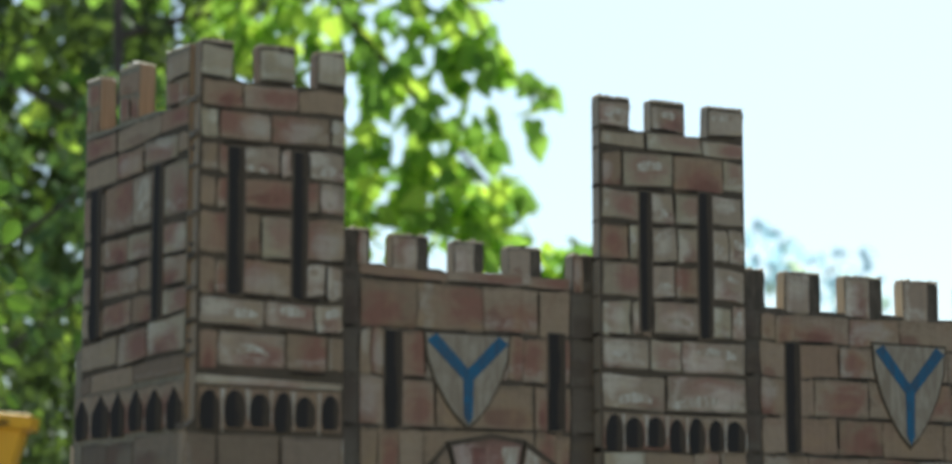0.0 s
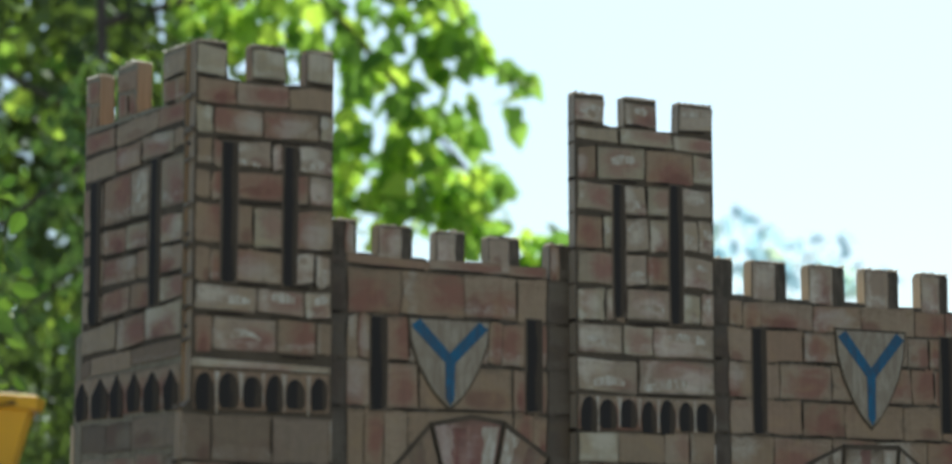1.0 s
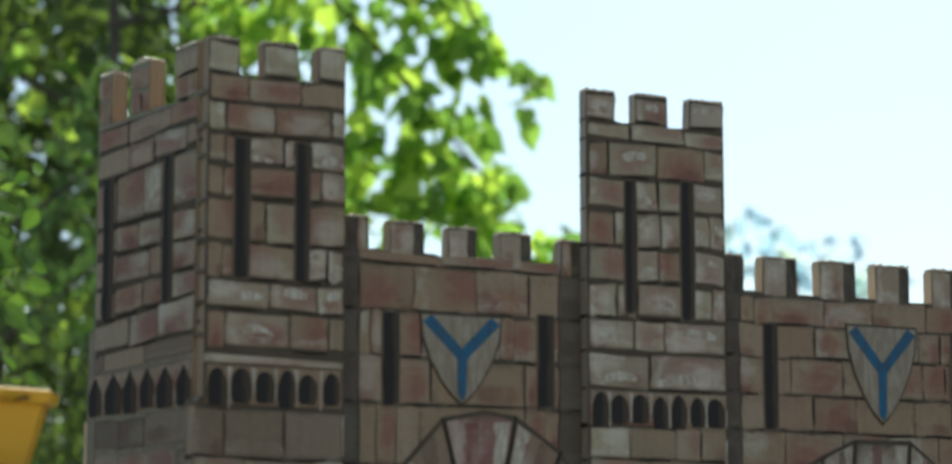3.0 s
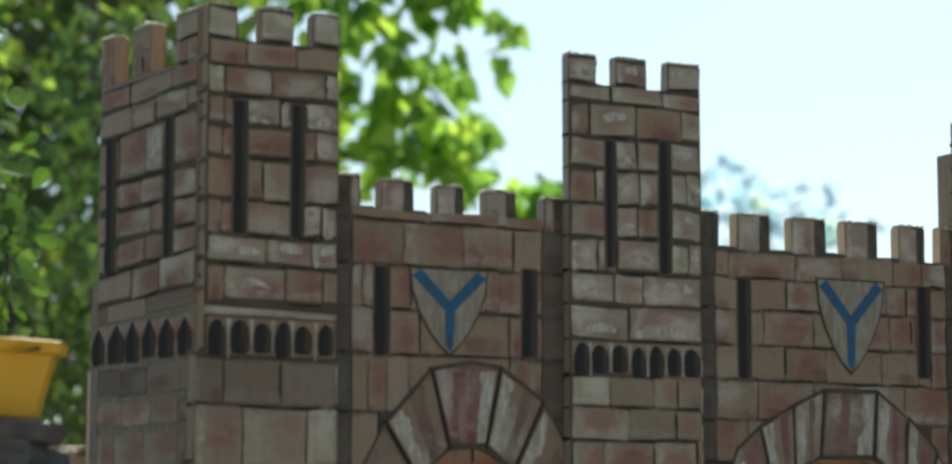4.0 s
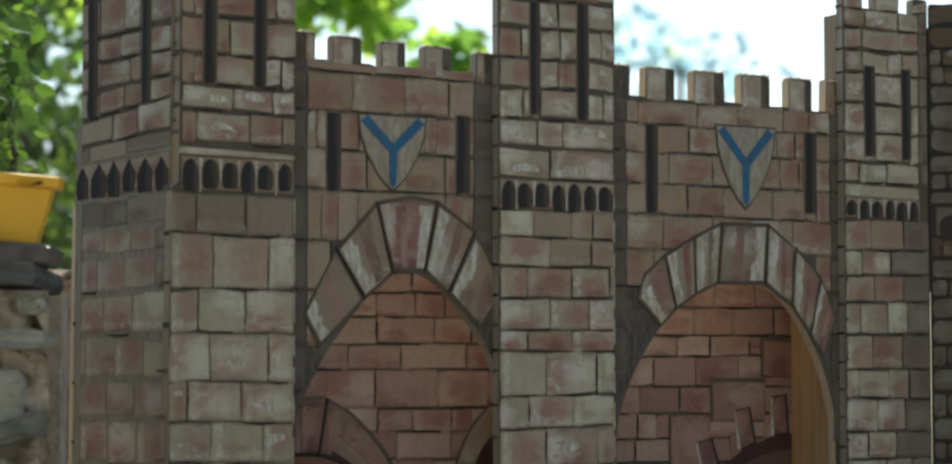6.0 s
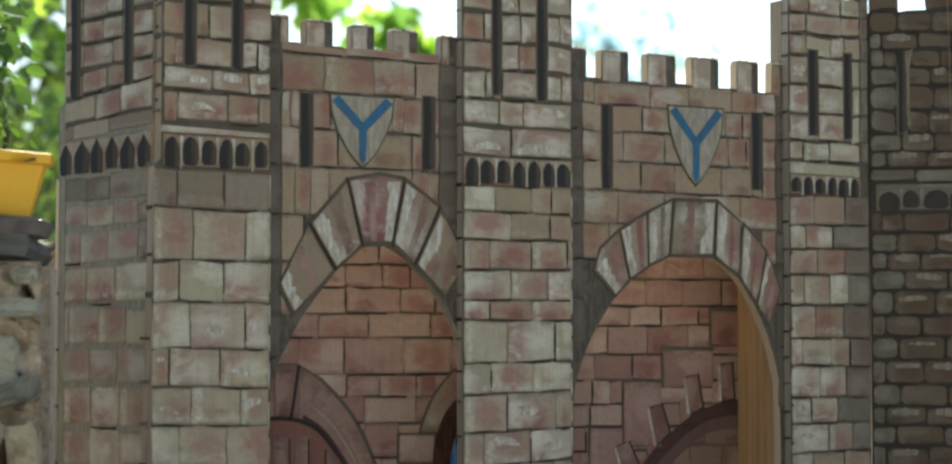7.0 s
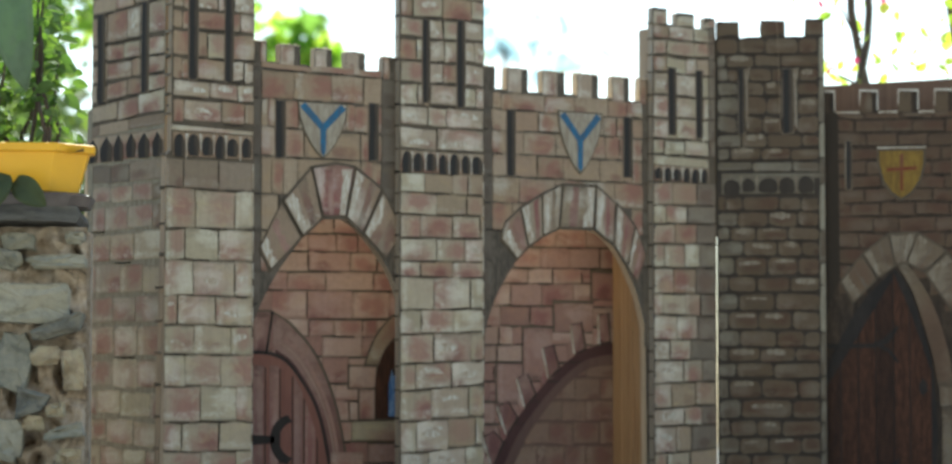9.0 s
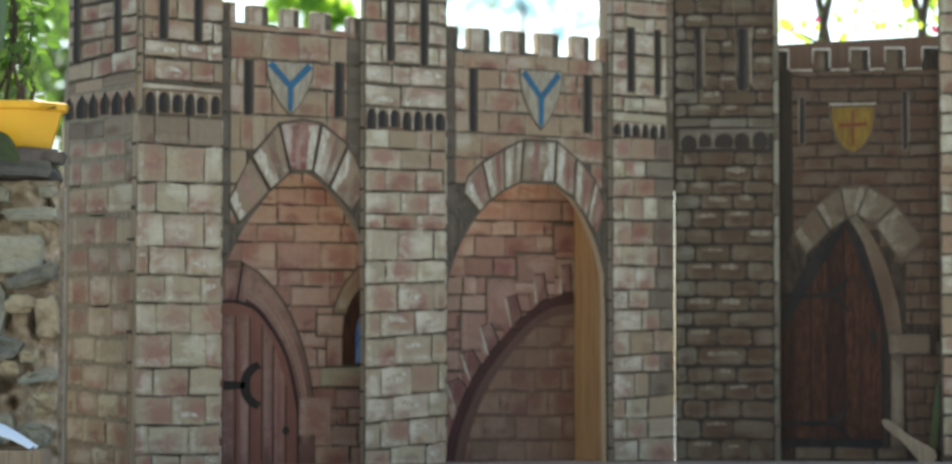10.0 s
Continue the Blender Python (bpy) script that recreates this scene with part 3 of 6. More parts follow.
# corner tower front
spans = [(-0.218, -0.188), (-0.164, -0.130), (-0.109, -0.082)]
top1 = worn_top(spans, lambda u: 1.546, lambda u: 1.515, rng)
t1 = board("tower_front", [(-0.237, BASE), (-0.229, 1.10), (-0.227, 1.243), (-0.219, 1.250), *top1, (-0.081, 1.24), (-0.081, BASE)], FT1, 0.014, castle, "front board of the corner tower with painted stonework", core=EDGE)
up = [1.515, 1.492, 1.465, 1.44, 1.413, 1.376, 1.345, 1.320, 1.288]
courses(t1, FT1, -0.217, -0.082, up, 0.055, (TAN, TAN, PALE), rng, 0.0016, flat=1.45, glazed={(2, 2): IMPASTO, (2, 5): IMPASTO, (3, 4): IMPASTO, (4, 5): IMPASTO, (5, 4): IMPASTO, (5, 3): IMPASTO, (6, 0): IMPASTO, (6, 1): IMPASTO, (7, 1): IMPASTO, (2, 3): IMPASTO}, given={0: [-0.178, -0.127], 1: [-0.2, -0.152, -0.096], 2: [-0.200, -0.189, -0.143, -0.131, -0.116], 3: [-0.202, -0.189, -0.131, -0.105],
        4: [-0.189, -0.160, -0.131, -0.12], 5: [-0.203, -0.189, -0.130, -0.099], 6: [-0.156, -0.109], 7: [-0.199, -0.136, -0.097]})
for a, b in spans:
    courses(t1, FT1, a, b, [1.543, 1.516], 0.05, PALE, rng, 0.001)
for a, b in ((-0.191, -0.177), (-0.131, -0.118)):
    slit(t1, FT1, a, b, 1.347, 1.462, rng)
plate("cornice", [(-0.219, 1.277), (-0.083, 1.276), (-0.083, 1.281), (-0.15, 1.2825), (-0.218, 1.284)], FT1, PALE, t1, 0.0012)
arcade(t1, FT1, -0.216, -0.084, 1.244, 1.273, 6, rng)
low = [1.240, 1.200, 1.147, 1.105, 1.057, 1.018, 0.979, 0.937, 0.890, 0.851, 0.810, 0.769, BASE]
W = 0.146
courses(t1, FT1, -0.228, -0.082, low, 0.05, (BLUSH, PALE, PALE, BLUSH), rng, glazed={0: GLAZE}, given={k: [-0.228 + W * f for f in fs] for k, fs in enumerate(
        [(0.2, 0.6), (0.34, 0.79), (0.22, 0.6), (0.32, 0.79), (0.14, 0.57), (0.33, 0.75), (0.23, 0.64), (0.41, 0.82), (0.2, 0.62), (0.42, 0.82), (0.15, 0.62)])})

# corner tower side, seen aslant
spans = [(-0.170, -0.145), (-0.111, -0.076), (-0.031, 0.009)]
topl = worn_top(spans, lambda u: 1.545, lambda u: 1.499, rng)
t1s = board("tower_side", [(-0.192, BASE), (-0.181, 1.318), (-0.171, 1.322), *topl, (0.009, BASE)], FT1L, 0.014, castle, "side board of the corner tower with faint painted stonework", face=WASH, core=wood("orange_raw_edge", (0.47, 0.31, 0.175), (0.27, 0.17, 0.09)))
upl = [1.499, 1.471, 1.446, 1.409, 1.376, 1.351, 1.325, 1.299, 1.280]
masonry(t1s, FT1L, -0.169, 0.008, [
    (1.496, 1.499, [-0.112, -0.037], "rtr"), (1.473, 1.479, [-0.111, -0.065, -0.008], "trqt"), (1.447, 1.457, [-0.156, -0.132, -0.083, -0.051, -0.031], "ttrwtq"),
    (1.407, 1.408, [-0.156, -0.132, -0.090, -0.051, -0.031], "ttrptq"), (1.383, 1.381, [-0.156, -0.132, -0.070, -0.051, -0.031], "ttrttr"), (1.354, 1.356, [-0.156, -0.132, -0.082, -0.051, -0.031], "ttrrtq"),
    (1.325, 1.335, [-0.105, -0.054], "trq"), (1.298, 1.304, [-0.152, -0.078], "gtg"), (1.279, 1.285, [], "t")], LIGHT, rng, 0.0014, 1.9, bold=0.8)
plate("dark_ground", [(-0.168, 1.284), (0.007, 1.290), (0.007, 1.497), (-0.168, 1.495)], FT1L, LINE, t1s, 0.0004)
for a, b in spans:
    courses(t1s, FT1L, a, b, [1.541, 1.519, 1.499], 0.06, TAN, rng, 0.0012)
slit(t1s, FT1L, -0.154, -0.137, 1.327, 1.45, rng)
slit(t1s, FT1L, -0.046, -0.031, 1.333, 1.455, rng)
arcade(t1s, FT1L, -0.179, 0.008, 1.247, 1.279, 6, rng, point=1.0, strokes=False)
lowl = [1.244, 1.200, 1.152, 1.111, 1.067, 1.023, 0.981, 0.939, 0.897, 0.855, 0.814, 0.776, BASE]
masonry(t1s, FT1L, -0.166, 0.008, [
    (1.244, 1.244, [-0.120, -0.075], "ddg"), (1.214, 1.211, [-0.120, -0.067, -0.020], "tqtg"), (1.187, 1.183, [-0.134, -0.078, -0.018], "trtg"), (1.150, 1.146, [-0.120, -0.062], "qqp"),
    (1.107, 1.103, [-0.156, -0.095, -0.040], "trqp"), (1.062, 1.060, [-0.113, -0.058], "rrt"), (1.024, 1.021, [-0.109, -0.053], "qqq"), (0.979, 0.975, [-0.112, -0.051], "rpq"),
    (0.937, 0.931, [-0.149, -0.093, -0.020], "tppt"), (0.900, 0.891, [-0.126, -0.060], "qqp"), (0.863, 0.852, [-0.140, -0.085, -0.030], "pqpq"), (0.825, 0.814, [-0.125, -0.063], "qpq"), (0.787, 0.778, [-0.100, -0.040], "pwp"), (BASE, BASE, [], "p")], FADED, rng, 0.0011, 2.7, bold=0.12)
plate("raw_edge", [(-0.1915, BASE), (-0.1855, BASE), (-0.1800, 1.0), (-0.1785, 1.24), (-0.184, 1.243)], FT1L, RAW, t1s, 0.0016, "raw pale wooden edge strip with nails")
plate("corner_batten", [(-0.2365, BASE), (-0.2286, BASE), (-0.2286, 1.10), (-0.2284, 1.24), (-0.2268, 1.24), (-0.2288, 1.10)], FT1, EDGE, t1, 0.0014)
plate("bare_edge", [(-0.191, BASE), (-0.170, BASE), (-0.166, 1.0), (-0.166, 1.243), (-0.184, 1.243)], FT1L, WASH, t1s, 0.0010, "grey-green washed edge of the side board")
for k, v in enumerate(upl[:8] + lowl[:11]):
    x = -0.2046 if v > 1.25 else -0.2118 if v > 1.1 else -0.2127
    fe = plane_frame((x, 0, 0), (0, -1, 0), (-1, 0, 0))
    h = rng.uniform(0.0012, 0.003)
    plate("wrapped_line", [(0.0105, v - h), (0.0235, v - h * rng.uniform(0.4, 1.2)), (0.0235, v + h * 0.8), (0.0105, v + h * 1.2)], fe, rng.choice((LINE, SHADE, DUSK)), t1s, 0.002 if v > 1.1 else 0.007)


def frayed(parent, m, spans, top, rng, tall=0.0024):
    """Torn wood fibres along the sawn tops of the merlons, coloured pale for the sun's rim."""
    for a, b in spans:
        t = top((a + b) / 2) - 0.0012
        n = int((b - a) / 0.0022)
        pts = [(a + 0.0005, t), (b - 0.0005, t)]
        for i in range(n, -1, -1):
            pts.append((a + (b - a) * i / n, t + rng.uniform(0.0006, 1.0) * tall * (1.6 if rng.random() < 0.12 else 1)))
        plate("frayed_edge", pts, m, FIBRE, parent, 0.0006, lift=-0.012)


frayed(t1, FT1, [(-0.218, -0.188), (-0.164, -0.130), (-0.109, -0.082)], lambda u: 1.5455, rng)
frayed(t1s, FT1L, spans, lambda u: 1.5445, rng, 0.003)
bm = bmesh.new()
slab(bm, [(-0.086, BASE), (-0.086, 1.49), (-0.100, 1.49), (-0.100, BASE)], plane_frame((0, 0.091, 0), (1, 0, 0), (0, -1, 0)), -0.02, 0.10)
part("tower_inner_side", bm, PLY, castle)
bm = bmesh.new()
slab(bm, [(-0.205, BASE), (-0.205, 1.47), (-0.102, 1.47), (-0.102, BASE)], plane_frame((0, 0.172, 0), (1, 0, 0), (0, -1, 0)), -0.012, 0)
part("tower_back", bm, PLY, castle)


def curtain(name, left, right, spans, top, low, arch, label, core):
    pts = [(left, BASE), *worn_top(spans, top, low, rng), (right, BASE), (arch[-1][0] + 0.003, BASE), *arch[::-1], (arch[0][0] - 0.003, BASE)]
    return board(name, pts, FW, 0.013, castle, label, face=STREAKED, core=core)


def clear_of(poly, *boxes):
    def skip(u0, u1, v0, v1):
        c = [(u0 + 0.003, v0 + 0.003), (u1 - 0.003, v0 + 0.003), (u0 + 0.003, v1 - 0.003), (u1 - 0.003, v1 - 0.003), ((u0 + u1) / 2, (v0 + v1) / 2), ((u0 + u1) / 2, v1 - 0.003), ((u0 + u1) / 2, v0 + 0.003)]
        return any(inside(p, poly) for p in c)
    return skip


def voussoirs(parent, m, pieces, material, rng, rosy=-1, edge=None):
    for k, quad in enumerate(pieces):
        cx, cy = sum(p[0] for p in quad) / len(quad), sum(p[1] for p in quad) / len(quad)
        grown = [(cx + (x - cx) * 1.03, cy + (y - cy) * 1.03) for x, y in quad]
        v = plate("voussoir", grown, m, LINE, parent, 0.0016, "dark painted outline of an arch stone")
        inner = []
        for (x0, y0), (x1, y1) in zip(quad, quad[1:] + quad[:1]):
            for s in (0.0, 0.33, 0.67):
                x, y = x0 + (x1 - x0) * s, y0 + (y1 - y0) * s
                inner.append((cx + (x - cx) * 0.90 + rng.uniform(-0.0007, 0.0007), cy + (y - cy) * 0.90 + rng.uniform(-0.0007, 0.0007)))
        plate("stone_face", inner, m, KEY if rosy == k else material, v, 0.0024)
        # pale paint dragged along one flank of the stone
        (x0, y0), (x1, y1) = (quad[-1], quad[-2]) if k < len(pieces) // 2 else (quad[0], quad[1])
        (x2, y2), (x3, y3) = (quad[0], quad[1]) if k < len(pieces) // 2 else (quad[-1], quad[-2])
        def stripe(f0, f1, ragged, material, out, name):
            near, far_ = [], []
            for i in range(17):
                t = 0.06 + 0.88 * i / 16
                a, b = (x0 + (x1 - x0) * t, y0 + (y1 - y0) * t), (x2 + (x3 - x2) * t, y2 + (y3 - y2) * t)
                w = f1 + ragged * noise.noise(Vector((x0 * 60, y0 * 60 + f1 * 9, t * 3.5))) + rng.uniform(-0.3, 0.3) * ragged
                z = f0 + 0.4 * ragged * noise.noise(Vector((x0 * 50 + f0 * 7, y0 * 50, t * 3))) if f0 > 0.1 else f0
                near.append((a[0] + (b[0] - a[0]) * z, a[1] + (b[1] - a[1]) * z))
                far_.append((a[0] + (b[0] - a[0]) * max(w, z + 0.02), a[1] + (b[1] - a[1]) * max(w, z + 0.02)))
            plate(name, near + far_[::-1], m, material, v, out)
        stripe(0.07, rng.uniform(0.24, 0.38), 0.10, FLANK if edge is None else edge, 0.0028, "pale_flank")
        if edge is None:
            q = rng.uniform(0.48, 0.60)
            stripe(q, q + rng.uniform(0.16, 0.30), 0.10, rng.choice((ROSE, ROSE, GLAZE)), 0.0026, "rosy_streak")
        else:
            stripe(0.55, 0.62, 0.08, SHADE, 0.0027, "umber_streak")


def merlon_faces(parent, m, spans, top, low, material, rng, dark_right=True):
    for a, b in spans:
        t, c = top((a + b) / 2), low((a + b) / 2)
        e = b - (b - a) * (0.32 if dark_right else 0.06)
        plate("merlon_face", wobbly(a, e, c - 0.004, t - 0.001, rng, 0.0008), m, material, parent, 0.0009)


# first curtain wall
ARCH1 = [(-0.067, 1.02), (-0.064, 1.032), (-0.047, 1.066), (-0.028, 1.097), (-0.004, 1.127), (0.020, 1.154), (0.038, 1.168), (0.058, 1.175), (0.085, 1.166), (0.105, 1.151), (0.130, 1.124), (0.148, 1.099), (0.163, 1.065), (0.168, 1.039)]
ARCH1 = smooth(ARCH1)
spans = [(-0.084, -0.048), (-0.028, 0.004), (0.027, 0.054), (0.076, 0.107), (0.136, 0.172)]
tw, lw = (lambda u: 1.410 - 0.035 * (u + 0.07)), (lambda u: 1.383 - 0.05 * (u + 0.06))
w1 = curtain("curtain_wall", -0.084, 0.172, spans, tw, lw, ARCH1, "painted curtain wall board with a shield over an open arch", WORN)
hole = ARCH1 + [(0.168, BASE), (-0.067, BASE)]
lv = [1.382, 1.371, 1.331, 1.292, 1.252, 1.200, 1.150, 1.095]
courses(w1, FW, -0.056, 0.133, lv, 0.05, TAN, rng, given={0: [0.02, 0.09], 1: [-0.006, 0.053, 0.104], 2: [-0.046, -0.034, -0.021, 0.001, 0.076, 0.089, 0.113, 0.127],
        3: [-0.034, -0.021, 0.010, 0.1, 0.113, 0.127], 4: [-0.04, -0.022, 0.0, 0.10, 0.12], 5: [-0.03, 0.12], 6: [-0.04, 0.12]}, skip=clear_of(hole))
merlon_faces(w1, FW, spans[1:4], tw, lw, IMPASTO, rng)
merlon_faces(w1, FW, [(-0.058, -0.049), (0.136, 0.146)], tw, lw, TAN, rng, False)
# painted shadow: darker bricks where this wall meets its towers
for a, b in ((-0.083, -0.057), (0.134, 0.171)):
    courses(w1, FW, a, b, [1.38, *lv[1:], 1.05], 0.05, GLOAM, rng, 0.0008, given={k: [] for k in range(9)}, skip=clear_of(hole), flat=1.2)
frayed(w1, FW, spans, tw, rng)
slit(w1, FW, -0.034, -0.020, 1.251, 1.329, rng)
slit(w1, FW, 0.113, 0.128, 1.255, 1.334, rng)
y_shield(w1, FW, 0.001, 0.076, 1.329, 1.255, 0.039, rng)
voussoirs(w1, FW, [
    [(0.008, 1.143), (-0.024, 1.192), (-0.046, 1.152), (-0.060, 1.125), (-0.043, 1.094)],
    [(0.040, 1.170), (0.021, 1.241), (-0.024, 1.192), (0.008, 1.143)],
    [(0.076, 1.172), (0.091, 1.245), (0.060, 1.249), (0.021, 1.241), (0.040, 1.170)],
    [(0.076, 1.172), (0.091, 1.245), (0.135, 1.216), (0.103, 1.151)],
    [(0.103, 1.151), (0.135, 1.216), (0.168, 1.161), (0.162, 1.145), (0.140, 1.118)]], STONE_P, rng, 2)

# second curtain wall
ARCH2 = [(0.305, 1.012), (0.310, 1.034), (0.328, 1.077), (0.360, 1.123), (0.380, 1.141), (0.398, 1.155), (0.431, 1.171), (0.464, 1.176), (0.504, 1.167), (0.532, 1.146), (0.554, 1.114), (0.572, 1.078), (0.584, 1.037), (0.586, 1.02)]
ARCH2 = smooth(ARCH2)
spans = [(0.284, 0.323), (0.343, 0.379), (0.404, 0.443), (0.465, 0.503), (0.528, 0.559), (0.578, 0.614)]
tw2, lw2 = (lambda u: 1.401), (lambda u: 1.369 - 0.012 * (u - 0.33))
# raw core, kept pale so its unseen back bounces sun onto the painted wall
w2 = curtain("curtain_wall", 0.284, 0.614, spans, tw2, lw2, ARCH2, "painted curtain wall board with a shield over a wide open arch", RAW)
hole2 = ARCH2 + [(0.586, BASE), (0.305, BASE)]
lv = [1.366, 1.340, 1.310, 1.276, 1.243, 1.205, 1.165, 1.12, 1.07]
courses(w2, FW, 0.318, 0.582, lv, 0.05, TAN, rng, given={0: [0.333, 0.352, 0.408, 0.46, 0.52, 0.555], 1: [0.343, 0.356, 0.397, 0.433, 0.512, 0.535, 0.548, 0.563], 2: [0.343, 0.356, 0.371, 0.427, 0.515, 0.54, 0.548, 0.563],
        3: [0.343, 0.356, 0.395, 0.44, 0.505, 0.548, 0.563]}, skip=clear_of(hole2))
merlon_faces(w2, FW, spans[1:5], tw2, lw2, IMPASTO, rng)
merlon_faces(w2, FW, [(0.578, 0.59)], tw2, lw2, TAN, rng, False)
# the same painted shadow strips at both ends of this wall
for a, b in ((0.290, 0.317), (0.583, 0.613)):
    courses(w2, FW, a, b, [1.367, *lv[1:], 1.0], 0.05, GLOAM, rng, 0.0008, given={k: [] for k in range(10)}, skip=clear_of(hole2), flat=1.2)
frayed(w2, FW, spans, tw2, rng)
slit(w2, FW, 0.343, 0.356, 1.245, 1.339, rng)
slit(w2, FW, 0.548, 0.563, 1.253, 1.341, rng)
y_shield(w2, FW, 0.432, 0.507, 1.342, 1.255, 0.469, rng)
voussoirs(w2, FW, [
    [(0.379, 1.142), (0.365, 1.200), (0.339, 1.178), (0.331, 1.152), (0.360, 1.124)],
    [(0.404, 1.158), (0.402, 1.221), (0.365, 1.200), (0.379, 1.142)],
    [(0.432, 1.171), (0.438, 1.237), (0.402, 1.221), (0.404, 1.158)],
    [(0.494, 1.172), (0.499, 1.238), (0.438, 1.237), (0.432, 1.171)],
    [(0.494, 1.172), (0.499, 1.238), (0.532, 1.214), (0.529, 1.150)],
    [(0.529, 1.150), (0.535, 1.214), (0.568, 1.182), (0.553, 1.118)],
    [(0.553, 1.118), (0.568, 1.182), (0.588, 1.137), (0.571, 1.095)]], STONE_P, rng)

# middle tower
spans = [(0.150, 0.180), (0.200, 0.233), (0.256, 0.291)]
t2 = board("tower_front", [(0.152, BASE), (0.151, 1.2), *worn_top(spans, lambda u: 1.536, lambda u: 1.509, rng), (0.292, 1.2), (0.291, BASE)], FT2, 0.0115, castle, "middle tower board with painted stonework", core=WORN)
up = [1.509, 1.492, 1.46, 1.43, 1.398, 1.367, 1.335, 1.305, 1.272]
up2 = up
courses(t2, FT2, 0.152, 0.290, up, 0.045, (TAN, PALE, PALE, BLUSH), rng, 0.0015, flat=1.45, glazed={(2, 2): IMPASTO, (2, 5): IMPASTO, (3, 3): IMPASTO, (3, 7): IMPASTO, (3, 6): IMPASTO, (4, 2): IMPASTO, (4, 5): IMPASTO, (5, 3): IMPASTO, (5, 6): IMPASTO, (6, 0): IMPASTO, (7, 0): IMPASTO, (7, 1): IMPASTO, (6, 2): IMPASTO}, given={0: [0.195, 0.25], 1: [0.172, 0.221, 0.27], 2: [0.190, 0.2, 0.222, 0.247, 0.258], 3: [0.178, 0.19, 0.2, 0.225, 0.247, 0.258, 0.275], 4: [0.19, 0.2, 0.222, 0.247, 0.258],
        5: [0.18, 0.19, 0.2, 0.247, 0.258, 0.277], 6: [0.197, 0.228], 7: [0.212]})
for a, b in spans:
    courses(t2, FT2, a, b, [1.533, 1.51], 0.05, IMPASTO, rng, 0.001)
frayed(t2, FT2, spans, lambda u: 1.536, rng)
slit(t2, FT2, 0.189, 0.199, 1.34, 1.457, rng)
slit(t2, FT2, 0.246, 0.258, 1.337, 1.46, rng)
arcade(t2, FT2, 0.153, 0.290, 1.242, 1.269, 7, rng)
low = [1.240, 1.210, 1.182, 1.151, 1.120, 1.094, 1.073, 1.038, 1.005, 0.968, 0.935, 0.896, 0.857, 0.818, 0.783, BASE]
low2 = low
masonry(t2, FT2, 0.153, 0.290, [
    (1.239, 1.243, [0.192, 0.238, 0.264], "pttt"), (1.211, 1.212, [0.212, 0.262], "qtt"), (1.180, 1.183, [0.185, 0.238, 0.284], "qrqt"), (1.148, 1.151, [0.212, 0.259], "pqw"), (1.115, 1.117, [0.185, 0.238], "qrq"),
    (1.093, 1.095, [0.207, 0.268], "pqp"), (1.047, 1.051, [0.187, 0.239], "pqp"), (1.012, 1.019, [0.207, 0.269], "qwp"), (0.971, 0.978, [0.178, 0.237], "pww"), (0.933, 0.944, [0.204, 0.265], "qwp"),
    (0.890, 0.900, [0.179, 0.231, 0.277], "pwtp"), (0.846, 0.859, [0.200, 0.260], "wwp"), (0.811, 0.822, [0.178, 0.227, 0.273], "pqwp"), (0.771, 0.783, [0.195, 0.255], "qpw"), (BASE, BASE, [], "p")], LIGHT, rng, 0.0009, 1.3)

# third tower, beside the hinge
spans = [(0.588, 0.615), (0.632, 0.666), (0.685, 0.705)]
t3 = board("tower_front", [(0.588, BASE), (0.5875, 1.2), *worn_top(spans, lambda u: 1.507 - 0.09 * (u - 0.6), lambda u: 1.484 - 0.06 * (u - 0.6), rng), (0.705, 1.2), (0.704, BASE)], FT2, 0.0115, castle, "narrow tower board with painted stonework and a dark edge", core=WORN)
up = [1.484, 1.460, 1.436, 1.410, 1.376, 1.344, 1.312, 1.288]
up3 = up
courses(t3, FT2, 0.589, 0.691, up, 0.05, (TAN, PALE, BLUSH), rng, 0.0013, flat=1.45, glazed={(3, 0): IMPASTO, (4, 0): IMPASTO, (5, 0): IMPASTO, (3, 2): IMPASTO, (4, 2): PALE, (5, 2): PALE}, given={0: [0.6177, 0.664], 1: [0.614, 0.664], 2: [0.614, 0.649, 0.668],
        3: [0.616, 0.631, 0.668, 0.679], 4: [0.616, 0.631, 0.668, 0.679], 5: [0.616, 0.631, 0.668, 0.679], 6: [0.608, 0.645]})
for a, b in spans:
    courses(t3, FT2, a, b, [1.503 - 0.09 * (a - 0.6), 1.482], 0.05, PALE, rng, 0.001)
# shade at the hinge joint, put into a column of darker bricks
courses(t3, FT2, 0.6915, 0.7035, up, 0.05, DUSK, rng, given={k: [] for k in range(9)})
slit(t3, FT2, 0.617, 0.630, 1.319, 1.418, rng)
slit(t3, FT2, 0.668, 0.679, 1.317, 1.417, rng)
plate("cornice", [(0.589, 1.273), (0.69, 1.272), (0.69, 1.284), (0.589, 1.286)], FT2, PALE, t3, 0.0012)
arcade(t3, FT2, 0.590, 0.691, 1.250, 1.270, 6, rng)
low = [1.247, 1.216, 1.184, 1.153, 1.121, 1.089, 1.059, 1.029, 0.996, 0.966, 0.932, 0.900, 0.868, 0.836, 0.804, 0.771, BASE]
low3 = low
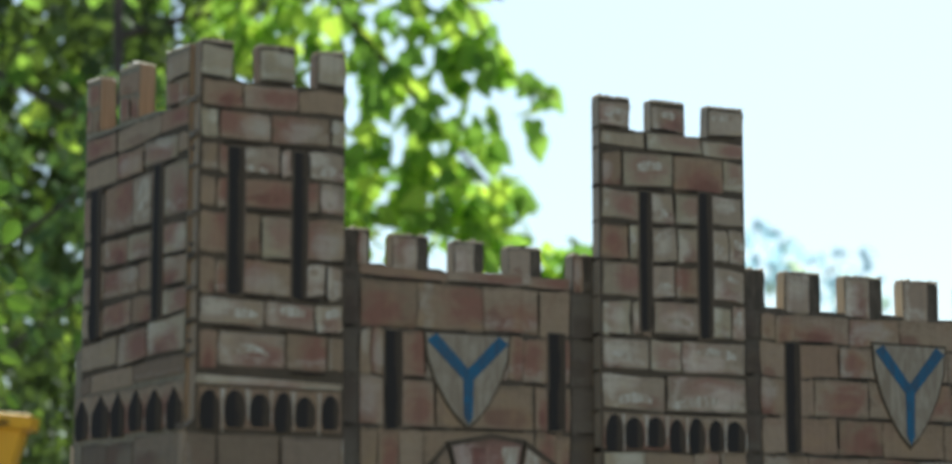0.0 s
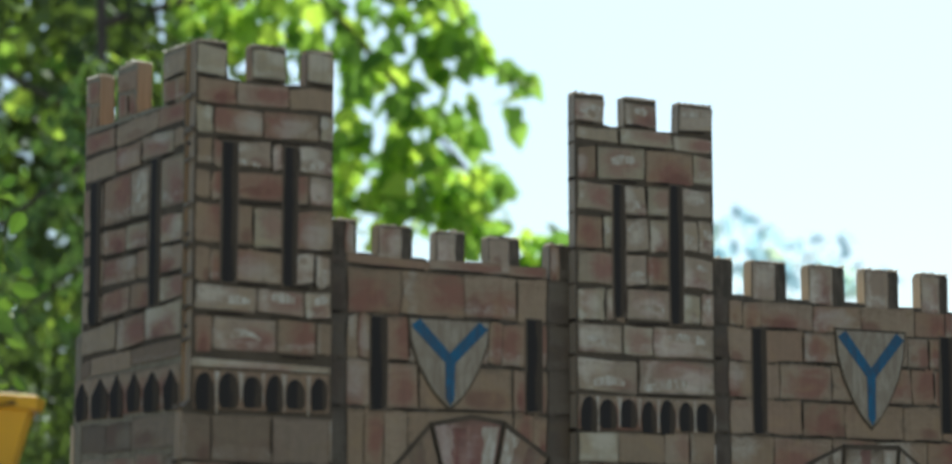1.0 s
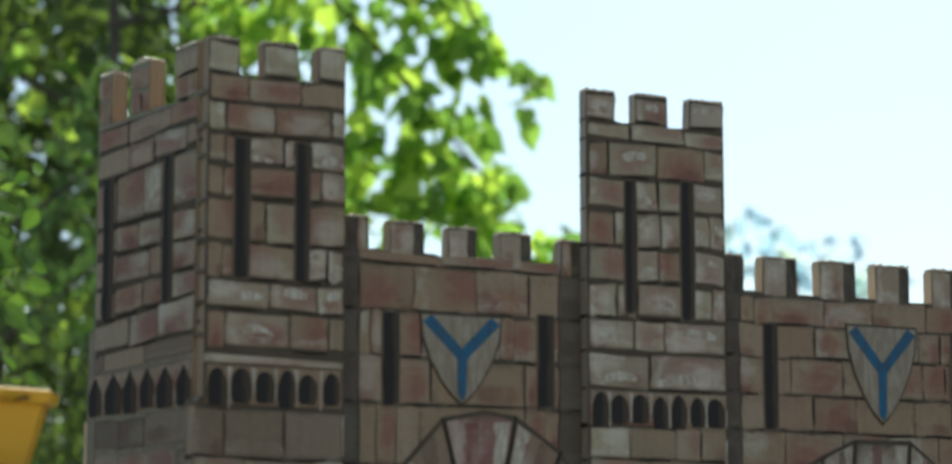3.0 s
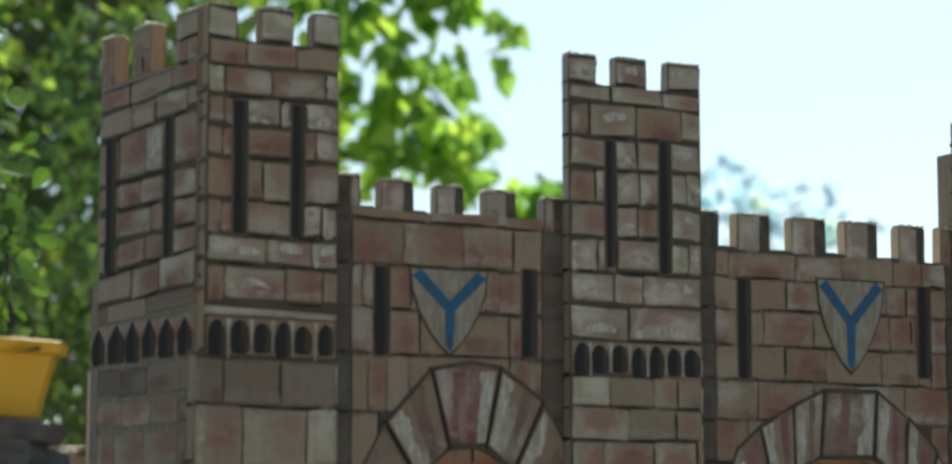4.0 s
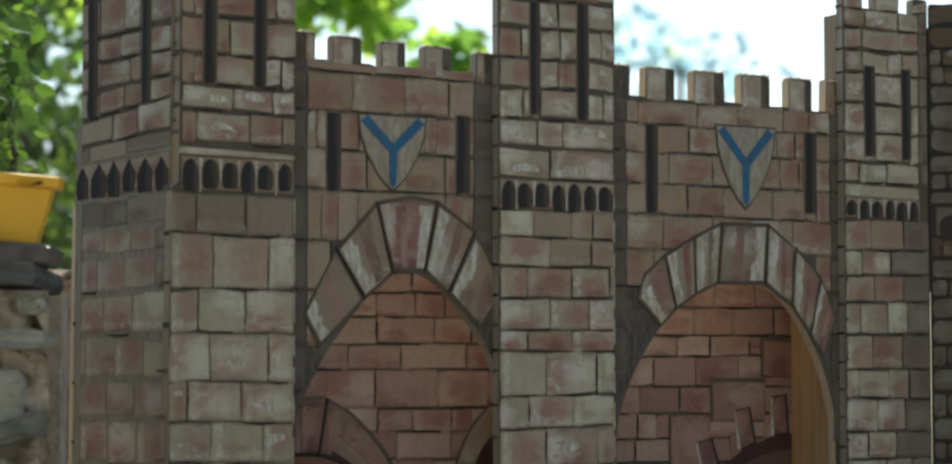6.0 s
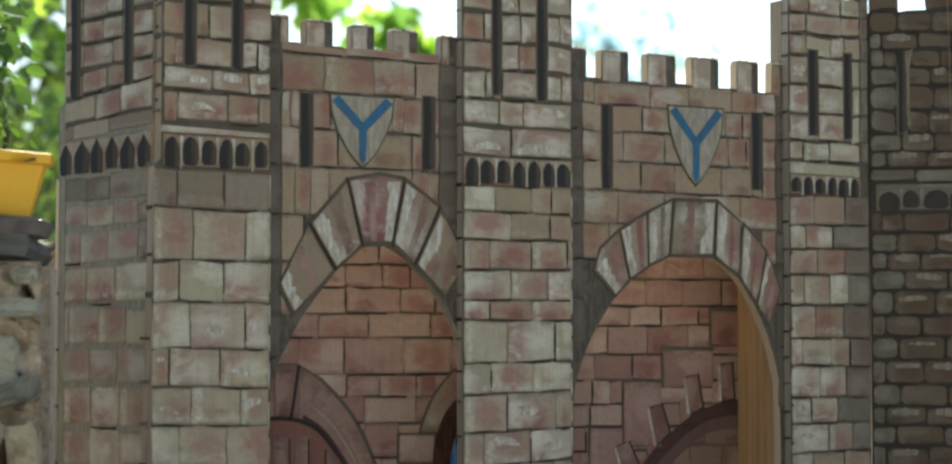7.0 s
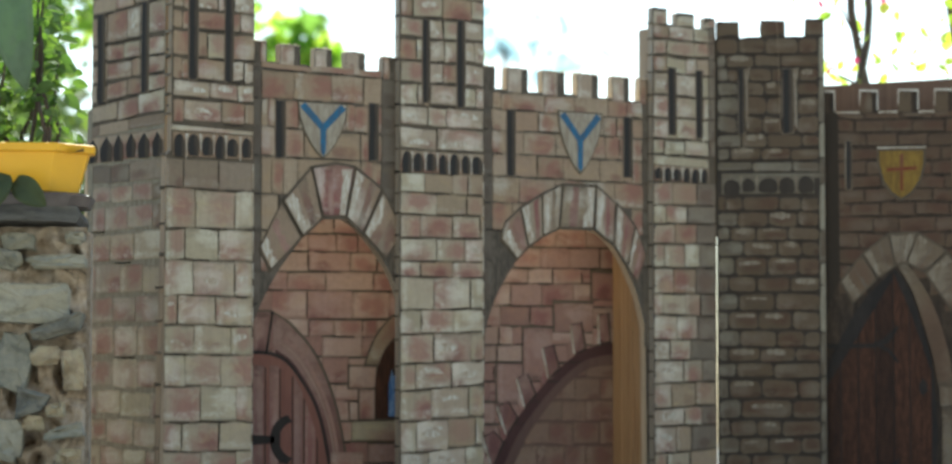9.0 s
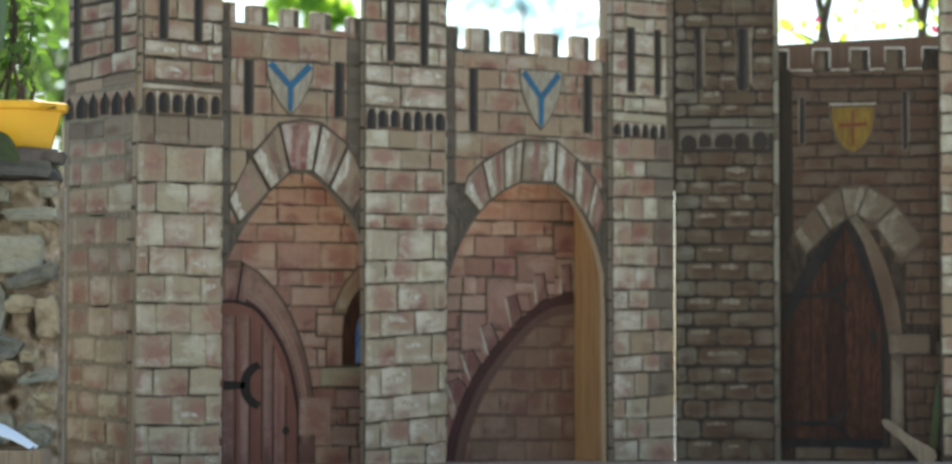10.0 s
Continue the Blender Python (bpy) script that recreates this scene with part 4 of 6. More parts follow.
# rows ending in d carry that painted shade further down
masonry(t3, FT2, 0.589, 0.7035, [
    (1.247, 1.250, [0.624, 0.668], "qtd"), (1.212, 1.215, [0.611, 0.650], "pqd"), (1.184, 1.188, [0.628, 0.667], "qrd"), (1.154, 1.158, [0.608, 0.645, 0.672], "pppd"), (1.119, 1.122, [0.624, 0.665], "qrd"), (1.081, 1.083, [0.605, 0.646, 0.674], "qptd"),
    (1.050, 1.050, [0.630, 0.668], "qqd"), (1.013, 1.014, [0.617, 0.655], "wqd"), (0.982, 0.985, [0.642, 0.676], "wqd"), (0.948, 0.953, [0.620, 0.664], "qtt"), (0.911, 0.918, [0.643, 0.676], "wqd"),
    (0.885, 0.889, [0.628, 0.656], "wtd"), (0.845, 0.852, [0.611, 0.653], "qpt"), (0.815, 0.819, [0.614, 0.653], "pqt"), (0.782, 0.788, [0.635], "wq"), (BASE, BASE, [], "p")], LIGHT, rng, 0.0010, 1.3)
bm = bmesh.new()
slab(bm, [(0.592, 1.30), (0.592, 1.476), (0.604, 1.476), (0.604, 1.30)], FW, -0.022, 0.0005)
part("tower_stiffener", bm, EDGE, castle, "plain wooden block behind the tower")
for a, b, x in ((-0.0895, -0.066, 0.5905), (-0.0645, -0.038, 0.590), (-0.0365, -0.0135, 0.5908)):
    bm = bmesh.new()
    slab(bm, [(x, BASE), (x, 1.33), (0.604, 1.33), (0.604, BASE)], FW, a, b)
    bmesh.ops.bevel(bm, geom=bm.edges[:], offset=0.0008, segments=1, affect="EDGES")
    part("inner_side_board", bm, PINE, castle, "raw orange pine board inside the arch")
bm = bmesh.new()
slab(bm, [(0.650, BASE), (0.650, 1.47), (0.700, 1.47), (0.700, BASE)], FW, -0.080, -0.070)
part("tower_back", bm, PLY, castle)
# added dark strip: keeps background light out of the joint's upper part
bm = bmesh.new()
slab(bm, [(0.696, 1.17), (0.696, 1.47), (0.722, 1.47), (0.722, 1.17)], FW, -0.008, 0.0005)
part("hinge_batten", bm, SHADE, castle, "added dark strip that blocks background light in the joint")
nail = bmesh.new()
bmesh.ops.create_uvsphere(nail, u_segments=8, v_segments=5, radius=0.0018)
nail_ob = part("nail_head", nail, IRON, t3)
spots = [(0.5955, -0.0125, 1.18 - 0.044 * i) for i in range(9)] + [(-0.2335, 0.176, 1.12 - 0.06 * i) for i in range(6)] + [(-0.2055, -0.015, 1.46 - 0.075 * i) for i in range(9)]
for i, at in enumerate(spots):
    ob = nail_ob if i == 0 else nail_ob.copy()
    if i:
        scene.collection.objects.link(ob)
        ob.parent = t3 if i < 9 else t1s
    ob.location = at

# joint lines run over the sawn edges of the boards; broken pale strips line their right edges
y2 = -FT2.translation.y
for tower, x, levels in ((t2, 0.1560, up2 + low2), (t3, 0.5925, up3 + low3)):
    fe = plane_frame((x, 0, 0), (0, -1, 0), (-1, 0, 0))
    for v in levels:
        h = rng.uniform(0.0009, 0.0022)
        plate("wrapped_line", [(y2 - 0.011, v - h), (y2, v - h * rng.uniform(0.4, 1.2)), (y2, v + h * 0.8), (y2 - 0.011, v + h * 1.1)], fe, rng.choice((LINE, INK, SHADE)), tower, 0.0016)
for tower, m, x, top in ((t1, FT1, -0.0826, 1.24), (t2, FT2, 0.2895, 1.26)):
    v = top
    while v > BASE + 0.02:
        h = rng.uniform(0.012, 0.04)
        w = rng.uniform(0.0006, 0.0014)
        plate("rubbed_edge", [(x - w * 0.5, v - h + 0.003), (x + 0.0006, v - h), (x + 0.0007, v - 0.002), (x - w * 0.4, v - 0.003), (x - w, v - h * 0.5)], m, FLANK, tower, 0.0019)
        v -= h + rng.uniform(0.001, 0.012)

# painted wall behind the arches
back = board("back_wall", [(-0.085, BASE), (-0.085, 1.198), (0.596, 1.198), (0.596, BASE)], FB, 0.010, castle, "red brick wall painted on the back board")
DOOR1 = [(-0.084, BASE), (-0.084, 1.042), (0.005, 1.044)] + smooth([(0.010, 1.043), (0.036, 1.028), (0.079, 0.983), (0.110, 0.918), (0.127, 0.848)]) + [(0.129, BASE)]
NICHE = [(0.352, BASE)] + smooth([(0.362, 0.790), (0.376, 0.826), (0.406, 0.880), (0.450, 0.931), (0.495, 0.972), (0.540, 1.000), (0.596, 1.012)], 3) + [(0.596, BASE)]
masonry(back, FB, -0.083, 0.262, [
    (1.197, 1.197, [-0.02, 0.05, 0.109, 0.17], "t"), (1.152, 1.160, [-0.02, 0.030, 0.068, 0.113, 0.148], "rttrr"), (1.127, 1.135, [-0.03, 0.068, 0.136, 0.180], "rtrtr"), (1.099, 1.106, [-0.02, 0.035, 0.096, 0.174, 0.23], "trttr"),
    (1.073, 1.079, [-0.05, 0.011, 0.066, 0.140, 0.200], "rrtrt"), (1.033, 1.038, [-0.02, 0.069, 0.110, 0.156, 0.180], "ttrtr"), (1.009, 1.013, [0.04, 0.091, 0.156, 0.21], "trtrt"), (0.981, 0.984, [0.05, 0.091, 0.134], "rtrt"),
    (0.944, 0.946, [0.05, 0.113, 0.18], "rtp"), (0.920, 0.921, [0.06, 0.135, 0.163], "rtpt"), (0.891, 0.892, [0.08, 0.14], "rtr"), (0.862, 0.862, [0.10, 0.166], "trr"), (0.833, 0.832, [0.169, 0.186], "rrp"), (0.808, 0.807, [0.161, 0.203], "tpt"),
    (0.778, 0.776, [0.13, 0.19], "rtt"), (BASE, BASE, [], "t")], RUDDY, rng, 0.0009, 1.2)
masonry(back, FB, 0.262, 0.594, [
    (1.197, 1.197, [0.33, 0.40, 0.489, 0.543], "tpttt"), (1.146, 1.153, [0.34, 0.40, 0.461, 0.512, 0.568], "rrtrrt"), (1.115, 1.122, [0.33, 0.39, 0.439, 0.482, 0.535], "ttptpr"), (1.092, 1.099, [0.32, 0.37, 0.408, 0.463, 0.520], "trtrrt"),
    (1.060, 1.065, [0.33, 0.390, 0.442, 0.482], "ttrrt"), (1.030, 1.035, [0.34, 0.387, 0.411, 0.429], "tptrtr"), (1.003, 1.007, [0.33, 0.384, 0.43], "ttpr"), (0.977, 0.981, [0.34, 0.378, 0.42], "trrr"), (0.950, 0.953, [0.32, 0.37, 0.41], "trrr"),
    (0.920, 0.923, [0.33, 0.38], "tpr"), (0.888, 0.890, [0.31, 0.36], "trr"), (0.855, 0.856, [0.33, 0.37], "trr"), (0.82, 0.82, [0.32, 0.37], "trr"), (0.785, 0.785, [0.33, 0.38], "trr"), (BASE, BASE, [], "t")], RUDDY, rng, 0.0009, 1.2)
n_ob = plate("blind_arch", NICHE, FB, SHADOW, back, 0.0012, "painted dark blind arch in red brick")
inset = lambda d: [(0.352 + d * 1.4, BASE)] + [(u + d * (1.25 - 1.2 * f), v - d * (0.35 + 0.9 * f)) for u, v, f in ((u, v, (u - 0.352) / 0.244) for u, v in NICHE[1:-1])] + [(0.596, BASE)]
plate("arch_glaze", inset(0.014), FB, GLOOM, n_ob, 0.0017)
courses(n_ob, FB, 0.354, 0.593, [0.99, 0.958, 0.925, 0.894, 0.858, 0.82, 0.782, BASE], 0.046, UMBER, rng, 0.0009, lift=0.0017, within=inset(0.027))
arc_at = lambda x: next(b[1] + (a[1] - b[1]) * (x - b[0]) / (a[0] - b[0]) for b, a in zip(NICHE[1:-1], NICHE[2:]) if b[0] <= x <= a[0])
for x, tall, lean in ((0.575, 0.047, 3), (0.530, 0.045, 9), (0.483, 0.043, 15), (0.441, 0.040, 22), (0.409, 0.037, 27), (0.384, 0.034, 30)):
    # a bold brick, then a plain one below it
    for u, h, w, bold in ((x, tall, 0.0098, True), (x - 0.6 * (0.023 if x > 0.45 else 0.016), tall * 0.55, 0.0075, False)):
        y, lx, ly = arc_at(u) + 0.001, -math.sin(radians(lean)), math.cos(radians(lean))
        rise = (arc_at(u + 0.004) - arc_at(u - 0.004)) / 0.008
        q4 = [(u - w, y - w * rise), (u + w, y + w * rise), (u + w * 0.9 + lx * h, y + w * rise * 0.4 + ly * h), (u - w * 0.9 + lx * h, y + ly * h - 0.003)]
        c = (sum(a for a, _ in q4) / 4, sum(b for _, b in q4) / 4)
        if bold:
            plate("arch_brick", [(a + (0.0026 if i in (1, 2) else 0.0004), b - (0.001 if i in (1, 2) else 0)) for i, (a, b) in enumerate(q4)], FB, INK, n_ob, 0.0028)
            plate("pale_stroke", [(q4[0][0] - 0.003, q4[0][1] + 0.003), (q4[0][0] + 0.001, q4[0][1] + 0.001), (q4[3][0] + 0.001, q4[3][1]), (q4[3][0] - 0.0012, q4[3][1] - 0.004)], FB, FLANK, n_ob, 0.0030)
        plate("arch_brick_face", [(c[0] + (a - c[0]) * 0.88, c[1] + (b - c[1]) * 0.92) for a, b in q4], FB, MAROON if bold else rng.choice((ROSE, RED)), n_ob, 0.0036 if bold else 0.0026)
# painted door with a stone arch
plate("door_line", [(u + (0.0035 if v < 1.03 and u > 0 else 0), v + (0.003 if v > 0.8 else 0)) for u, v in DOOR1], FB, LINE, back, 0.0012)
d1 = plate("painted_door", DOOR1, FB, MAROON, back, 0.0016, "maroon stone door surround painted on the wall")
leaf1 = [(-0.084, BASE), (-0.084, 0.984)] + smooth([(-0.01, 0.985), (0.012, 0.982), (0.039, 0.967), (0.080, 0.909), (0.100, 0.830)]) + [(0.101, BASE)]
plate("door_outline", [(u + (0.0035 if u > 0 else 0), v + (0.0045 if v > 0.8 else 0)) for u, v in leaf1], FB, BLACK, d1, 0.0020)
plate("door_leaf", leaf1, FB, DOOR_RED, d1, 0.0024, "reddish-brown boarded door leaf")
crown_at = lambda u: 0.978 if u < 0.02 else 0.978 - (u - 0.02) * 0.55 - max(0, u - 0.05) * 2.0
for a, b, mat in ((-0.02, -0.004, MAROON), (0.006, 0.020, ROSE), (0.026, 0.040, DOOR_RED), (0.045, 0.058, MAROON), (0.063, 0.078, ROSE)):
    plate("door_board", [(a, BASE), (b, BASE), (b + 0.001, crown_at(b) - 0.010), (a, crown_at(a) - 0.008)], FB, mat, d1, 0.0028)
for u in (-0.001, 0.022, 0.042, 0.0605, 0.082):
    plate("board_joint", [(u, BASE), (u + 0.0014, BASE), (u + 0.0012, crown_at(u) - 0.012), (u, crown_at(u) - 0.012)], FB, BLACK, d1, 0.0031)
for f0, f1, mat in ((0.30, 0.46, ROSE), (0.52, 0.60, RED), (0.80, 0.88, SHADOW)):
    outer, inner = smooth([(0.036, 1.028), (0.079, 0.983), (0.110, 0.918), (0.127, 0.848), (0.129, 0.78)]), smooth([(0.012, 0.982), (0.039, 0.967), (0.080, 0.909), (0.100, 0.830), (0.101, 0.78)])
    at = lambda f: [(a[0] + (b[0] - a[0]) * f, a[1] + (b[1] - a[1]) * f) for a, b in zip(outer, inner)]
    plate("arch_light", at(f0) + at(f1)[::-1], FB, mat, d1, 0.0021)
plate("impost_block", wobbly(-0.02, 0.012, 0.988, 1.040, rng, 0.0012), FB, MAROON, d1, 0.0026)
plate("jamb_stone", wobbly(0.104, 0.158, 0.792, 0.850, rng, 0.0012), FB, RED, back, 0.0024)
crescent = [(0.040 - 0.033 * math.cos(radians(a)), 0.866 + 0.035 * math.sin(radians(a))) for a in range(-80, 81, 16)] + [(0.049 - 0.028 * math.cos(radians(a)), 0.866 + 0.026 * math.sin(radians(a))) for a in range(75, -76, -15)]
plate("iron_hinge", crescent, FB, BLACK, d1, 0.0036, "black crescent strap hinge")
plate("iron_strap", [(-0.02, 0.859), (0.014, 0.861), (0.014, 0.871), (-0.02, 0.873)], FB, BLACK, d1, 0.0036)
plate("lock_plate", [(0.082 + 0.006 * math.cos(radians(a)), 0.800 + 0.007 * math.sin(radians(a))) for a in range(0, 360, 45)], FB, BLACK, d1, 0.0036)
plate("joint_stroke", [(0.009, 1.045), (0.012, 1.045), (0.002, 0.985), (-0.001, 0.985)], FB, BLACK, d1, 0.0036)
# mauve blocks stepping up beside the blind arch
for a, b, lo, hi in ((0.383, 0.429, 0.918, 0.978), (0.429, 0.482, 0.956, 1.031), (0.484, 0.556, 1.024, 1.070), (0.552, 0.594, 1.074, 1.117)):
    plate("mauve_block", [(a - 0.002, lo), (b, lo), (b, hi + 0.003), (a - 0.002, hi + 0.003)], FB, LINE, back, 0.0014)
    plate("mauve_block_face", wobbly(a, b, lo, hi, rng, 0.0012), FB, ROSE, back, 0.0019)
# painted window
w_ob = plate("painted_window", [(0.149, 0.893), (0.149, 0.937), (0.132, 0.937), (0.132, 0.972), (0.159, 0.972), (0.169, 1.0), (0.183, 1.0225), (0.204, 1.0435), (0.238, 1.058), (0.238, 0.893)], FB, LINE, back, 0.0022, "painted pointed window with a pale stone frame")
plate("impost_block", [(0.134, 0.940), (0.155, 0.939), (0.176, 0.940), (0.178, 0.969), (0.156, 0.970), (0.135, 0.969)], FB, RED, w_ob, 0.0028)
plate("window_jamb", [(0.151, 0.895), (0.1755, 0.895), (0.1755, 0.937), (0.151, 0.937)], FB, RED, w_ob, 0.0028)
plate("window_arch", smooth([(0.161, 0.973), (0.171, 0.998), (0.185, 1.0205), (0.206, 1.041), (0.238, 1.056)], 3) + smooth([(0.238, 1.031), (0.207, 1.011), (0.191, 0.993), (0.182, 0.973)], 3), FB, STONE_P, w_ob, 0.0028)
plate("window_reveal", [(0.177, 0.896), (0.177, 0.95), (0.182, 0.973), (0.191, 0.992), (0.206, 1.009), (0.236, 1.028), (0.236, 0.896)], FB, DOOR, w_ob, 0.0025)
plate("window_pane", [(0.199, 0.899), (0.199, 0.945), (0.204, 0.965), (0.236, 0.992), (0.236, 0.899)], FB, PANE, w_ob, 0.0030, "blue painted window pane")
plate("window_sill", wobbly(0.139, 0.24, 0.865, 0.894, rng, 0.0008), FB, PALE, w_ob, 0.0032)
plate("window_mullion", [(0.205, 0.957), (0.205, 0.966), (0.214, 0.974), (0.214, 0.960)], FB, BLACK, w_ob, 0.0034)

# ---- castle, short wing, turned towards the viewer ----
# its brown paints also hold part of the shade on the turned face
H2, TURN = Vector((0.711, -0.017, 0)), radians(40)
D2, N2 = Vector((math.cos(TURN), -math.sin(TURN), 0)), Vector((-math.sin(TURN), -math.cos(TURN), 0))
F4 = plane_frame(H2, D2, N2)
F4W = plane_frame(H2 - N2 * 0.02, D2, N2)
F4B = plane_frame(H2 - N2 * 0.085, D2, N2)
wing = new("toy_castle")
tagged(wing, "darker hand-painted wooden castle wing with a painted boarded door", "toy castle", "castle wings")
spans = [(-0.003, 0.031), (0.063, 0.100), (0.130, 0.158)]
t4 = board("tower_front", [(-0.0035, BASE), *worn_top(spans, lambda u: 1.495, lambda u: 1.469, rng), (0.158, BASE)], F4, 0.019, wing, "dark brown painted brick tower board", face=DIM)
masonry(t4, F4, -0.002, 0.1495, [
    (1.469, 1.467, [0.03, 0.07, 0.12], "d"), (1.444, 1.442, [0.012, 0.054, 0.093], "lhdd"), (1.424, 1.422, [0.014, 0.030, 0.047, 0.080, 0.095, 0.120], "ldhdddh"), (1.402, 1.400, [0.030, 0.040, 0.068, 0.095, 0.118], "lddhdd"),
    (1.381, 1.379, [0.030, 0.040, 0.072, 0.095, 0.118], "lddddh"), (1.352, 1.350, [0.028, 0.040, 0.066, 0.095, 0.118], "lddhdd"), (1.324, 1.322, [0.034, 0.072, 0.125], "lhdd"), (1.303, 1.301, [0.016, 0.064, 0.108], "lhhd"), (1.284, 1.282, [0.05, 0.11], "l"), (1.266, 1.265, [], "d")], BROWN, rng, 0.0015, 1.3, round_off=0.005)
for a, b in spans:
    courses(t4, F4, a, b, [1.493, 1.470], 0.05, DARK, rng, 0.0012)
slit(t4, F4, 0.031, 0.040, 1.324, 1.422, rng)
slit(t4, F4, 0.096, 0.112, 1.324, 1.420, rng)
for a, b in ((0.041, 0.045), (0.1135, 0.118)):
    plate("pale_stroke", [(a, 1.335), (b, 1.33), (b - 0.001, 1.40), (b + 0.003, 1.423), (a - 0.002, 1.42), (a + 0.0005, 1.38)], F4, FLANK_D, t4, 0.0022)
plate("cornice", [(0.004, 1.256), (0.157, 1.256), (0.157, 1.263), (0.004, 1.264)], F4, ASHEN, t4, 0.0012)
arcade(t4, F4, 0.004, 0.142, 1.234, 1.258, 5, rng, True, DIM, ASHEN, FLANK_D)
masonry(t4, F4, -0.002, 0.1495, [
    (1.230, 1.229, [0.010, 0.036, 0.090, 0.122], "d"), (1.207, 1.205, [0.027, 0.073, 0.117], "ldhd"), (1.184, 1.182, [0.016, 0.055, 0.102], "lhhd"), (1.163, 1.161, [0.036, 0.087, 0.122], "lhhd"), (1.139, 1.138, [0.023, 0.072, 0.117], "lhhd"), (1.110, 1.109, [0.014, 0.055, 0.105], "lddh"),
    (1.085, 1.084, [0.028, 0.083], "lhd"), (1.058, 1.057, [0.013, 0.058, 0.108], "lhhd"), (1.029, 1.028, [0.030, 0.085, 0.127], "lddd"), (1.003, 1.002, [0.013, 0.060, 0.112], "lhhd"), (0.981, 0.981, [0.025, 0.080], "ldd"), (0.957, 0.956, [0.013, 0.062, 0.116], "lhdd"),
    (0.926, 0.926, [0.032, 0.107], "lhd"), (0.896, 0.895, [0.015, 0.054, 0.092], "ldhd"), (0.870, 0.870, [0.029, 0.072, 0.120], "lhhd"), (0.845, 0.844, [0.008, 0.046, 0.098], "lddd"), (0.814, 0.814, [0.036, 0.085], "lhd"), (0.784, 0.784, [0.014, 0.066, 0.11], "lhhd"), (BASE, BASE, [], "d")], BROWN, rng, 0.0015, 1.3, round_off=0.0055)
v = 1.468
while v > BASE + 0.02:
    h, w = rng.uniform(0.03, 0.07), rng.uniform(0.0065, 0.0085)
    plate("rubbed_edge", [(0.1575 - w * 0.9, v - h + 0.0015), (0.1577, v - h), (0.1577, v - 0.0005), (0.1575 - w * 0.8, v - 0.0015), (0.1575 - w, v - h * 0.5)], F4, rng.choice((ASHEN, WASH, ASHEN)), t4, 0.0011)
    v -= h
bm = bmesh.new()
thread = [F4 @ Vector((0.0885 + 0.0045 * t + 0.0006 * math.sin(5 * t), 1.493 - 0.17 * t, 0.0035)) for t in (i / 12 for i in range(13))]
for a, b in zip(thread, thread[1:]):
    slab(bm, [(-0.00025, 0), (0.00025, 0), (0.00025, 1), (-0.00025, 1)], Matrix.Translation(a) @ Matrix((D2, b - a, N2)).transposed().to_4x4(), 0, 0.0008)
part("loose_thread", bm, EDGE, t4, "thin pale thread hanging from the battlement")
# curtain wall with the painted door
spans = [(0.150, 0.174), (0.210, 0.238), (0.267, 0.298), (0.321, 0.352), (0.378, 0.425)]
w4 = board("curtain_wall", [(0.150, BASE), *worn_top(spans, lambda u: 1.390, lambda u: 1.358, rng), (0.425, BASE)], F4W, 0.013, wing, "dark curtain wall board with a yellow shield and painted door", face=STREAKED_D)
rows = [1.357, 1.346, 1.325, 1.304, 1.283, 1.261, 1.241, 1.220, 1.199, 1.175]
rows += [1.175 - 0.024 * i for i in range(1, 18)]
DOOR2 = [(0.147, BASE), (0.147, 0.868), (0.152, 0.943), (0.168, 0.999), (0.205, 1.064), (0.261, 1.122), (0.300, 1.09), (0.335, 1.0), (0.350, 0.95), (0.350, BASE)]
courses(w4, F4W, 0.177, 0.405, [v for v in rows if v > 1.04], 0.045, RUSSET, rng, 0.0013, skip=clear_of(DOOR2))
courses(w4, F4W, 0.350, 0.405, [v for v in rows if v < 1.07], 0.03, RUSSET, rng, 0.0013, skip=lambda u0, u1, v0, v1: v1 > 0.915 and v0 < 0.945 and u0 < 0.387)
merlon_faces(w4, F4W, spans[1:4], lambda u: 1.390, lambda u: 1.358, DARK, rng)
# sun's rim light round the merlons, painted as pale strips
for k, (a, b) in enumerate(spans):
    plate("pale_rim", [(a, 1.3862), (a + 0.006, 1.3872), (b - 0.004, 1.3862), (b, 1.3858), (b, 1.3895), (a, 1.3898)], F4W, WHITE_P, w4, 0.0012)
    plate("pale_rim", [(b - 0.002, 1.36), (b, 1.358), (b, 1.388), (b - 0.0018, 1.387)], F4W, WHITE_P, w4, 0.0013)
    plate("pale_rim", [(a, 1.364), (a + 0.0014, 1.368), (a + 0.0022, 1.387), (a, 1.387)], F4W, FLANK, w4, 0.0014)
    if k < 4:
        plate("pale_rim", [(b, 1.3535), (b + 0.012, 1.3548), (spans[k + 1][0], 1.3538), (spans[k + 1][0], 1.3572), (b, 1.3570)], F4W, FLANK, w4, 0.0012)
slit(w4, F4W, 0.190, 0.198, 1.241, 1.312, rng)
plate("pale_stroke", [(0.1875, 1.245), (0.1895, 1.240), (0.1897, 1.308), (0.1882, 1.312)], F4W, FLANK_D, w4, 0.0021)
slit(w4, F4W, 0.349, 0.356, 1.231, 1.320, rng)
plate("pale_stroke", [(0.3565, 1.240), (0.3585, 1.245), (0.3580, 1.316), (0.3563, 1.312)], F4W, FLANK_D, w4, 0.0021)
sh = plate("shield", [(0.236, 1.302), (0.235, 1.279), (0.243, 1.249), (0.256, 1.231), (0.271, 1.221), (0.288, 1.233), (0.301, 1.252), (0.308, 1.279), (0.308, 1.302)], F4W, LINE, w4, 0.0016, "small yellow painted shield with a red cross")
